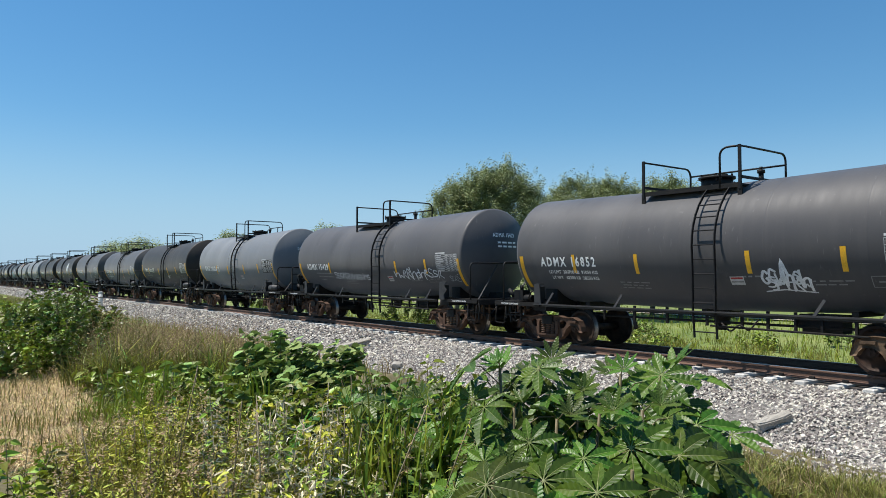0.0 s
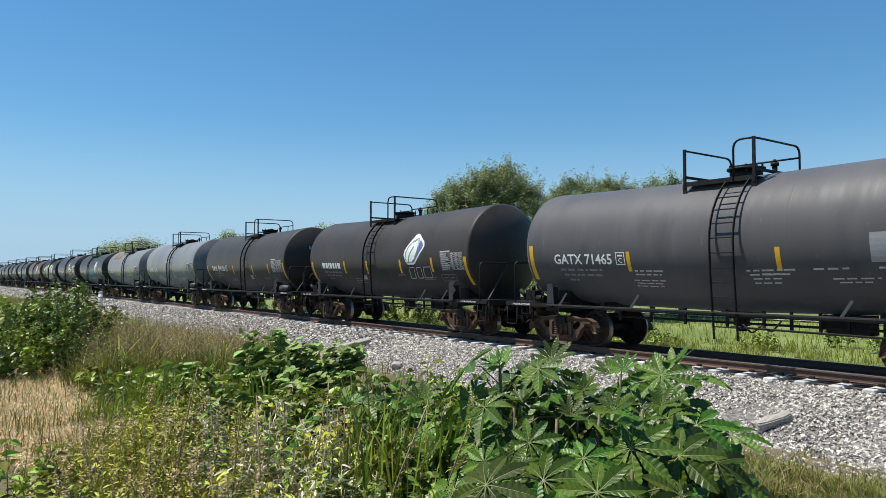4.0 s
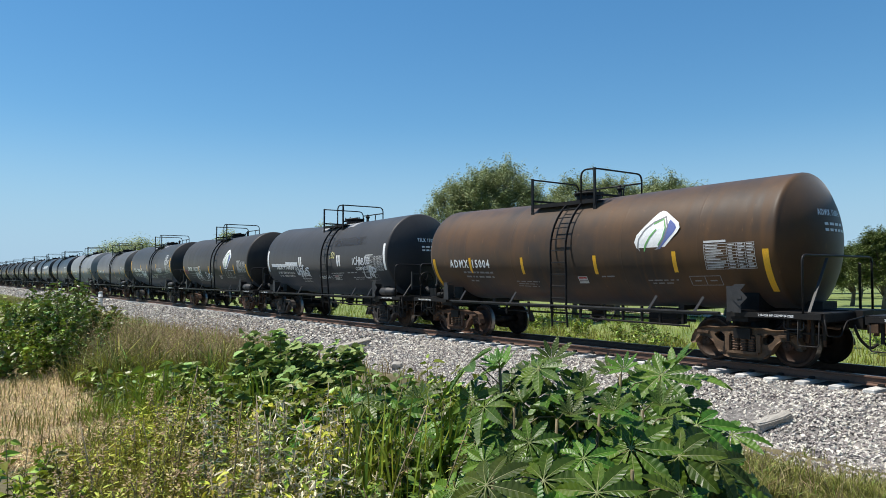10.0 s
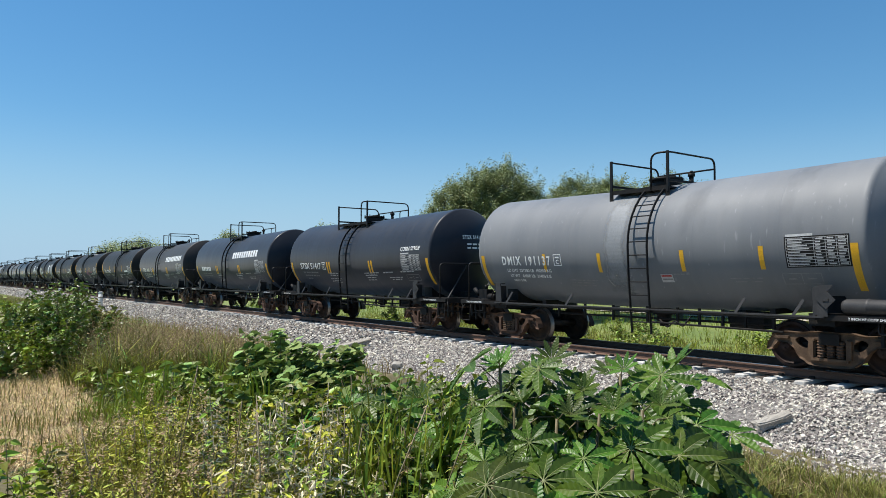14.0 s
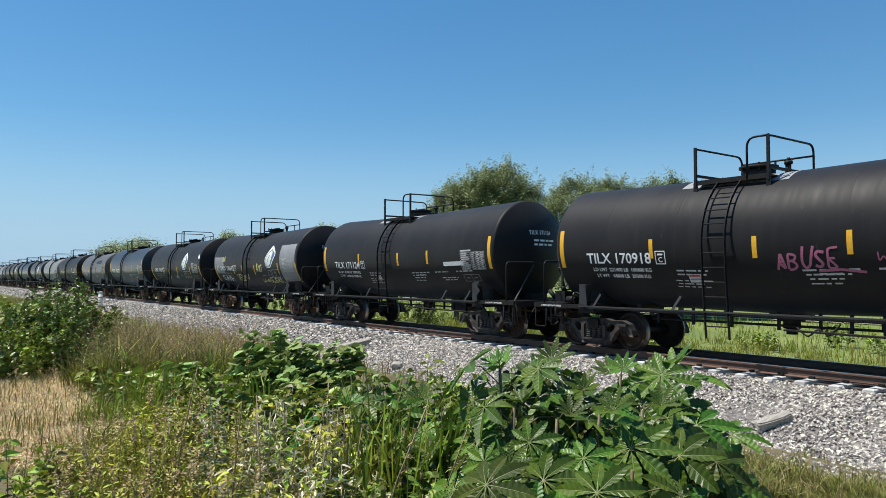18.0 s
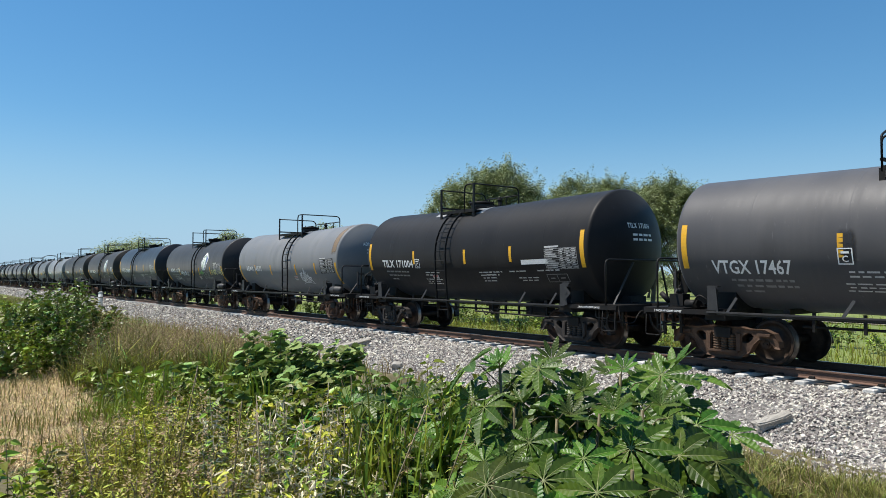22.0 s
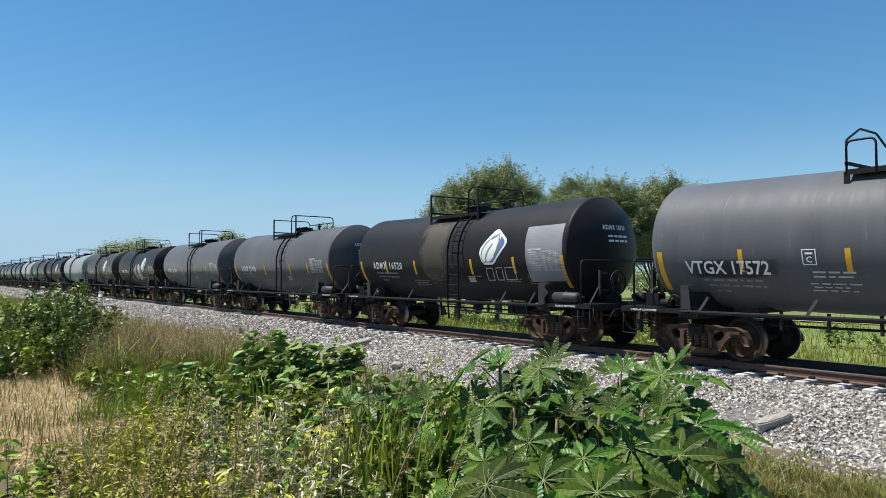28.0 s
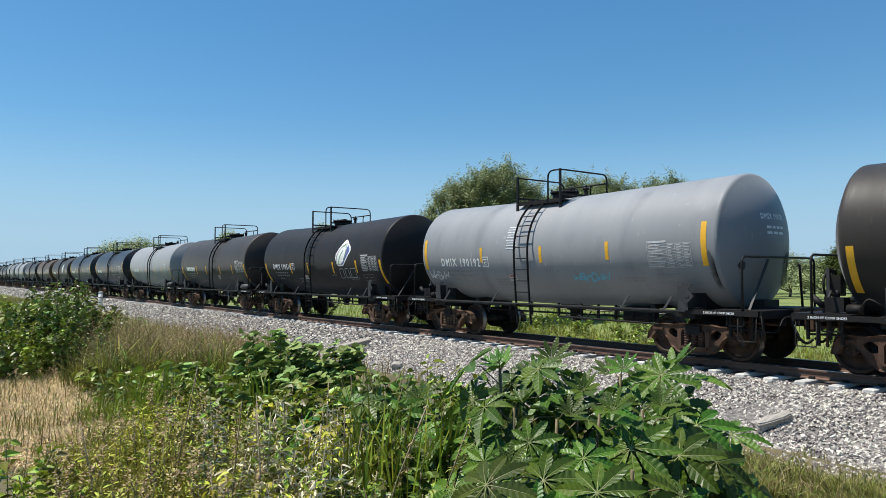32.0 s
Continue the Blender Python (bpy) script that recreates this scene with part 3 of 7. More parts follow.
def make_brake_beam(bm):
    add_rod(bm, (5.2, -0.9, 0.86), (6.0, -0.7, 0.80), 0.025, 6)
    add_rod(bm, (5.45, -0.84, 0.5), (5.50, -0.84, 0.95), 0.035, 6)
    add_rod(bm, (5.75, -0.77, 0.45), (5.72, -0.77, 0.95), 0.03, 6)


def make_grab_iron(bm):
    add_tube(bm, rounded([(5.25, -1.3, 1.0), (5.25, -1.3, 0.78), (5.62, -1.3, 0.78), (5.62, -1.3, 0.95)], 0.06), 0.014)


def make_angle_cock(bm):
    add_rod(bm, (5.86, -0.55, 0.84), (6.06, -0.52, 0.84), 0.06, 8)


def make_shoe_sign(bm):
    """The small white writing on the sill."""
    tmp = letters("2 INCH HF COMP SHOES", 0.062)
    vs = {v: bm.verts.new((v.co.x, -1.506, 1.012 + v.co.z)) for v in tmp.verts}
    for f in tmp.faces:
        bm.faces.new([vs[v] for v in f.verts])
    tmp.free()


def make_outlet(bm):
    add_rod(bm, (0, 0, 1.25), (0, 0, 0.70), 0.17, 14)
    add_rod(bm, (0, 0, 0.92), (0, 0, 0.86), 0.26, 14)
    add_rod(bm, (0, 0, 0.70), (0, 0, 0.58), 0.11, 12)
    add_box(bm, 0, 0, 1.05, 0.7, 0.5, 0.18)


def make_rigging(bm):
    """Pipes and brackets that hang under the shell between the trucks."""
    add_rod(bm, (-3.3, -0.86, 0.96), (3.6, -0.86, 0.96), 0.03, 6)
    add_rod(bm, (-2.9, -0.72, 0.80), (3.4, -0.72, 0.80), 0.026, 6)
    add_rod(bm, (0.4, -1.1, 0.74), (3.5, -1.1, 0.70), 0.022, 6)
    for x in (-2.6, -1.7, -0.8, 0.2, 1.0, 1.55, 2.1, 2.6, 3.2):
        add_box(bm, x, -0.9, 0.90, 0.05, 0.05, 0.36)
    add_box(bm, 2.45, -0.4, 0.86, 0.75, 0.4, 0.36)
    add_rod(bm, (1.7, 0.1, 0.86), (2.2, 0.1, 0.86), 0.15, 12)
    add_tube(bm, rounded([(0.6, -1.0, 0.8), (0.8, -1.0, 0.62), (1.0, -1.0, 0.8), (1.2, -1.0, 0.66), (1.4, -1.0, 0.9)], 0.08), 0.018)
    for x in (-3.1, 3.2):
        add_box(bm, x, 0, 1.08, 0.12, 1.9, 0.10)


# -- trucks --
def lerp_table(x, table):
    for (a, za), (b, zb) in zip(table, table[1:]):
        if x <= b:
            k = (x - a) / (b - a)
            k = k * k * (3 - 2 * k)
            return za + (zb - za) * k
    return table[-1][1]


def make_side_frame(bm):
    """A cast side frame in its own space: a deep flanged web with a spring window and two kidney holes, x along, z from the rail."""
    top = [(0.0, 0.755), (0.35, 0.75), (0.58, 0.715), (0.86, 0.725), (1.06, 0.66), (1.17, 0.50), (1.19, 0.38)]
    low = [(0.0, 0.115), (0.36, 0.125), (0.52, 0.22), (0.72, 0.47), (0.80, 0.52), (0.96, 0.52), (1.04, 0.44), (1.09, 0.36), (1.19, 0.355)]
    xs = [0.0, 0.1, 0.2, 0.268, 0.272, 0.33, 0.398, 0.402, 0.43, 0.47, 0.51, 0.55, 0.59, 0.62, 0.645, 0.66, 0.72, 0.78, 0.84, 0.90, 0.96, 1.0, 1.04, 1.08, 1.12, 1.16, 1.19]
    cols = []
    for x in [-q for q in xs[:0:-1]] + xs:
        u = abs(x)
        zt, zb = lerp_table(u, top), lerp_table(u, low)
        mid, hh = (zt + zb) / 2, 0.0
        if u < 0.27:
            mid, hh = 0.435, 0.165
        elif 0.40 < u < 0.65:
            k = (u - 0.40) / 0.25
            mid, hh = 0.50 + 0.07 * k, 0.10 * math.sin(math.pi * min(1.0, 0.12 + k * 0.9)) ** 0.7
        lo, hi = mid - hh, mid + hh
        fl = 0.035
        zs = [zb, min(zb + fl, lo), lo, hi, max(zt - fl, hi), zt]
        ys = [-0.015, 0.02, 0.02, 0.02, 0.02, -0.015]
        cols.append(([bm.verts.new((x, y, z)) for y, z in zip(ys, zs)], [bm.verts.new((x, 0.17, z)) for z in zs], hh > 0.0))
    for (fa, ba, ha), (fb, bb, hb) in zip(cols, cols[1:]):
        for k in range(5):
            if k == 2:
                if ha and hb:
                    bm.faces.new((fa[2], fb[2], bb[2], ba[2]))
                    bm.faces.new((fa[3], ba[3], bb[3], fb[3]))
                else:
                    bm.faces.new((fa[2], fb[2], fb[3], fa[3]))
                continue
            bm.faces.new((fa[k], fb[k], fb[k + 1], fa[k + 1]))
            bm.faces.new((ba[k], ba[k + 1], bb[k + 1], bb[k]))
        bm.faces.new((fa[5], fb[5], bb[5], ba[5]))
        bm.faces.new((fa[0], ba[0], bb[0], fb[0]))
    for s in (-1, 1):
        add_box(bm, s * 0.88, 0.05, 0.615, 0.26, 0.20, 0.05)
        add_box(bm, s * 0.335, -0.01, 0.44, 0.09, 0.05, 0.34)
        add_rod(bm, (s * 0.30, -0.03, 0.60), (s * 0.30, 0.03, 0.60), 0.03, 8)
    add_box(bm, 0, -0.005, 0.245, 0.66, 0.08, 0.05)


def make_springs(bm):
    """Three coil springs side by side before a dark back plate."""
    n = 8
    for x in (-0.17, 0.0, 0.17):
        rings = []
        for k in range(13):
            r = 0.085 if k % 2 else 0.062
            rings.append([bm.verts.new((x + r * math.cos(2 * math.pi * q / n), 0.02 + r * math.sin(2 * math.pi * q / n), 0.272 + 0.0265 * k)) for q in range(n)])
        for a, c in zip(rings, rings[1:]):
            for q in range(n):
                bm.faces.new((a[q], a[(q + 1) % n], c[(q + 1) % n], c[q]))
    add_box(bm, 0, 0.08, 0.42, 0.5, 0.03, 0.32)


def make_truck_bolster(bm):
    add_box(bm, 0, 0, 0.62, 0.36, 2.30, 0.20)
    add_box(bm, 0, 0, 0.78, 0.40, 0.9, 0.14)
    for s in (-1, 1):
        add_box(bm, s * 0.52, 0, 0.48, 0.10, 1.9, 0.10)
        for y in (-0.72, 0.72):
            add_box(bm, s * 0.40, y, 0.46, 0.08, 0.12, 0.34)


def make_wheelset(bm):
    """An axle with two wheels, its bearings and their bolted caps; centred on the axle."""
    prof = [(0.53, 0.10), (0.53, 0.16), (0.56, 0.19), (0.60, 0.30), (0.62, 0.385), (0.575, 0.40), (0.575, 0.485), (0.60, 0.485), (0.615, WR), (0.70, WR - 0.008),
            (0.715, WR - 0.02), (0.715, 0.385), (0.66, 0.375), (0.65, 0.30), (0.67, 0.18), (0.72, 0.16), (0.72, 0.10)]
    n = 22
    for s in (-1, 1):
        rings = []
        for y, r in prof:
            y += 0.065
            rings.append([bm.verts.new((r * math.cos(2 * math.pi * k / n), s * y, r * math.sin(2 * math.pi * k / n))) for k in range(n)])
        for j, (a, b) in enumerate(zip(rings, rings[1:])):
            for k in range(n):
                f = bm.faces.new((a[k], a[(k + 1) % n], b[(k + 1) % n], b[k]))
                f.material_index = 1 if j in (7, 8) else 0
                f.smooth = j not in (9, 10)
        add_rod(bm, (0, s * 0.78, 0), (0, s * 1.02, 0), 0.115, 14)
        add_rod(bm, (0, s * 1.02, 0), (0, s * 1.05, 0), 0.085, 12)
        for k in range(3):
            a = k * 2 * math.pi / 3
            add_rod(bm, (0.05 * math.cos(a), s * 1.05, 0.05 * math.sin(a)), (0.05 * math.cos(a), s * 1.075, 0.05 * math.sin(a)), 0.022, 6)
    add_rod(bm, (0, -0.80, 0), (0, 0.80, 0), 0.085, 12)


WHEELSETS = []


def add_truck(car, x, grimy):
    truck = part("truck", shared("truck_bolster", make_truck_bolster, IRON), None, car, "grimy dark grey cast-steel freight truck" if grimy else "rusty brown cast-steel freight truck")
    truck.location = (x, 0, 0)
    for s in (-1, 1):
        f = part("side_frame", shared("side_frame", make_side_frame, FRAME), None, truck)
        f.matrix_basis = pose(0, s * 1.10, 0, 0, 0, 0 if s < 0 else 180)
        g = part("spring_nest", shared("spring_nest", make_springs, FRAME), None, truck)
        g["kind"] = "stuff"
        if grimy:
            for q in (f, g):
                q.material_slots[0].link = "OBJECT"
                q.material_slots[0].material = GREYFRAME
        g.matrix_basis = pose(0, s * 1.08, 0, 0, 0, 0 if s < 0 else 180)
    for a in (-AXLE, AXLE):
        w = part("wheelset", shared("wheelset", make_wheelset, [WHEEL, TREAD]), None, truck)
        w.matrix_parent_inverse = Matrix.Translation((a, 0, WR))
        WHEELSETS.append(w)


def mirrored(key, make, material, rot):
    """A shared mesh turned half round the upright axis."""
    k = key + "_turned" + SIZE
    if k not in SHARED:
        bm = bmesh.new()
        make(bm)
        bmesh.ops.rotate(bm, cent=(0, 0, 0), matrix=Matrix.Rotation(math.pi, 3, "Z"), verts=bm.verts)
        bmesh.ops.recalc_face_normals(bm, faces=bm.faces)
        SHARED[k] = mesh_of(k, bm, material)
    return SHARED[k]


def flipped(key, make, material):
    """A shared mesh mirrored end for end."""
    k = key + "_mirrored" + SIZE
    if k not in SHARED:
        bm = bmesh.new()
        make(bm)
        bmesh.ops.scale(bm, vec=(-1, 1, 1), verts=bm.verts)
        bmesh.ops.recalc_face_normals(bm, faces=bm.faces)
        SHARED[k] = mesh_of(k, bm, material)
    return SHARED[k]


CARS = {}


# platform from and to, seen from the ladder, by kind of car
DECKS = {"wide": (-1.9, 0.50), "short": (-1.25, 0.36), "turned": (-1.1, 1.30), "turned_short": (-0.8, 0.84), "long": (-2.3, 0.05), "mid": (-1.5, 0.72), "peak": (-1.3, 0.22)}


def head_point(y, z, more, e=0.006):
    """The point of the forward head at y and z."""
    q = R - 0.0675
    r = min(0.98, math.hypot(y, z - mid_z(RING)) / q)
    return Vector((RING + more + HEAD * (1 - r * r) + e, y, z))


def head_writing(car, mark, number, more, seed):
    bm = bmesh.new()
    if number:
        tmp = letters(mark + " " + number, 0.17, 1.2, 0.03)
        vs = {v: bm.verts.new(head_point(-0.42 + v.co.x * 0.78, 2.98 + v.co.z, more)) for v in tmp.verts}
        for f in tmp.faces:
            bm.faces.new([vs[v] for v in f.verts])
        tmp.free()
    rnd = random.Random(seed)
    for z in (2.78, 2.66):
        y = -0.28
        while y < 0.40:
            w = rnd.uniform(0.10, 0.2)
            bm.faces.new([bm.verts.new(head_point(a, b, more)) for a, b in ((y, z), (y + w, z), (y + w, z + 0.055), (y, z + 0.055))])
            y += w + 0.05
    part("head_writing", bm, WHITE, car)["kind"] = "stuff"
    if number == "16246":
        bm = bmesh.new()
        for ys, zs in (((-0.75, -0.45), (2.75, 3.25)), ((-0.25, 0.15), (2.75, 3.25))):
            for a, c in (((ys[0], zs[1]), (ys[1], zs[1])), ((ys[0], zs[0]), (ys[1], zs[0])), (((ys[0] + ys[1]) / 2, zs[1]), ((ys[0] + ys[1]) / 2, zs[0]))):
                dy, dz = (0.0, 0.05) if a[1] == c[1] else (0.05, 0.0)
                bm.faces.new([bm.verts.new(head_point(y, z, more, 0.02)) for y, z in ((a[0] - dy, a[1] - dz), (c[0] - dy, c[1] - dz), (c[0] + dy, c[1] + dz), (a[0] + dy, a[1] + dz))])
        part("sprayed_marks", bm, FAINT, car)["kind"] = "stuff"


def build_car(k, paint, label, deck, ladder_x, stripes, high, table_x, detail=True):
    car = tagged(new("tank_car"), label, "tank car", "tank cars of the train")
    CARS[k] = car
    more = LONG if k in (1, 13) else 0.0
    a, b = (ladder_x + q for q in DECKS[deck])
    turned = deck.startswith("turned") or deck in ("mid", "peak", "long")
    sh = shared("shell_long" if more else "shell", lambda bm: make_shell(bm, more), PAINT["dark"])
    body = part("tank_shell", sh, None, car)
    body.material_slots[0].link = "OBJECT"
    body.material_slots[0].material = PAINT[paint]

    drop = ZC + R - 3.92

    def put(name, key, make, material, x=0.0, label="", y=0.0, z=0.0):
        ob = part(name, shared(key, make, material), None, car, label)
        ob.location = (x, y, z)
        return ob

    L = DECKS[deck][1] - DECKS[deck][0]
    put("walkway", "deck_" + deck, lambda bm: make_deck(bm, 0, L), IRON, a, "", 0, drop)
    if deck == "peak":
        put("handrail", "peak_rail", lambda bm: make_peak_rail(bm, 0, L), RAILING, a, "", 0, drop)
    else:
        put("handrail", "hoop_left", lambda bm: make_hoop_left(bm, 0), RAILING, a, "", 0, drop)
        put("handrail", "hoop_right", lambda bm: make_hoop_right(bm, 0), RAILING, b, "", 0, drop)
        put("handrail", "far_rail_" + deck, lambda bm: make_far_rail(bm, 0, L), RAILING, a, "", 0, drop)
    put("manway", "manway", make_manway, IRON, (a + b) / 2 + 0.1, "", 0, drop)
    lad = part("ladder", shared("stile", make_stile, RAILING), None, car)
    lad.location = (ladder_x - 0.26, 0, 0)
    st = part("ladder_stile", SHARED["stile" + SIZE], None, lad)
    st.location = (0.52, 0, 0)
    pts = [Vector(p) for p in ladder_line(0, 0)]
    gap, left = 0.30, 0.12
    for p, q in zip(pts, pts[1:]):
        d = (q - p).length
        while left < d:
            r = part("rung", shared("rung", make_rung, RAILING), None, lad)
            r.location = p.lerp(q, left / d) + Vector((0.26, 0, 0))
            left += gap
        left -= d
    put("running_board", "running_board", make_running_board, SILL, 0, "grey angle-iron running board")
    for sgn in (1, -1):
        def end(name, key, make, material, label="", turn=False):
            mesh = shared(key, make, material) if sgn > 0 else (mirrored(key, make, material, 0) if turn else flipped(key, make, material))
            ob = part(name, mesh, None, car, label)
            ob.location = (sgn * more, 0, 0)
        end("end_sill", "end_sill", make_end_sill, IRON)
        end("cradle", "cradle", make_cradle, IRON)
        end("coupler", "coupler", make_coupler, FRAME, "", True)
        end("end_handrail", "end_rail", make_end_rail, RAILING)
        if detail:
            end("uncoupling_lever", "lever", make_lever, IRON, "", True)
            end("air_hose", "hose", make_hose, IRON, "", True)
            end("step", "step", make_step, IRON)
            end("brake_hanger_rack", "hanger", make_hanger, IRON)
            end("brake_beam", "brake_beam", make_brake_beam, FRAME)
            end("grab_iron", "grab_iron", make_grab_iron, SILL)
            end("angle_cock", "angle_cock", make_angle_cock, IRON)
            put("sill_writing", "shoe_sign", make_shoe_sign, WHITE, -5.75 - more if sgn < 0 else 4.85 + more)["kind"] = "stuff"
            if (sgn > 0) == turned:
                end("end_brace", "end_brace", make_end_brace, SILL)
                end("end_brace", "far_brace", make_far_brace, SILL)
            else:
                end("hand_brake_wheel", "handbrake", make_handbrake, IRON)
                end("brake_gear_box", "gear_box", make_gear_box, IRON)
                end("brake_stand", "stand", make_stand, SILL)
                end("brake_cylinder", "brake_cylinder", make_brake_cylinder, IRON)
            if sgn < 0:
                end("brake_valve", "valves", make_valves, IRON)
        add_truck(car, sgn * (TC + more * 0.88), k in (14, 16, 22, 23, 24, 29))
        put("saddle_plate", "saddle", make_saddle, SILL, sgn * (TC + more * 0.88))
        key = "stripe_end" + ("_high" if high == 2 else "_mid" if high == 1 else "")
        put("reflector", key + ("_white" if k == 14 else ""), {0: make_stripe_end, 1: make_stripe_end_mid, 2: make_stripe_end_high}[high], WHITE if k == 14 else YELLOW, (4.85 if k == 42 else 4.95) + more if sgn > 0 else -5.06 - more, "long yellow reflector strip" if k != 14 else "long white reflector strip", 0, mid_z(4.95) - ZC)
    put("brake_rigging", "rigging", make_rigging, IRON)
    put("outlet_valve", "outlet", make_outlet, IRON)
    for x in (-3.95, -1.75, 2.8, 3.95):
        put("brace", "brace", make_brace, SILL, x)
    for x in stripes:
        put("reflector", ("stripe_high" if high == 2 else "stripe") + ("_white" if k == 14 else ""), make_stripe_high if high == 2 else make_stripe, WHITE if k == 14 else YELLOW, x,
            "yellow reflector strip" if k != 14 else "white reflector strip", 0, mid_z(x) - ZC)
    if detail:
        ob = part("running_board", mirrored("running_board", make_running_board, SILL, 0), None, car)
        put("vent", "vent", make_vent, IRON, b - 0.25, "", 0.35, drop)
        put("placard", "placard", make_placard, SILL, 4.50 + more, "grey diamond placard holder")
        if not turned:
            put("air_reservoir", "reservoir", make_reservoir, SILL, 5.15, "grey cylindrical air reservoir", -1.40, 1.24)
    if table_x:
        put("capacity_table", "table", sloped(make_table), TABLEWHITE, table_x, "white stencilled capacity table", 0, mid_z(table_x) - ZC)
    put("test_panel", "small_frame", sloped(make_small_frame), FAINT, 3.95, "", 0, mid_z(3.95) - ZC)
    return car


WORDS = {"dark": "dark grey", "slate": "slate grey", "black": "black", "umber": "brownish black", "rust": "rust-brown", "grey": "mid-grey",
         "light": "light grey", "pale": "pale grey", "tan": "stained light grey", "navy": "navy blue"}
A_, D_, T_ = (-3.2, -1.3, 1.4, 3.2), (-2.4, -0.75, 1.45, 3.25), (-2.3, -0.62, 1.85)
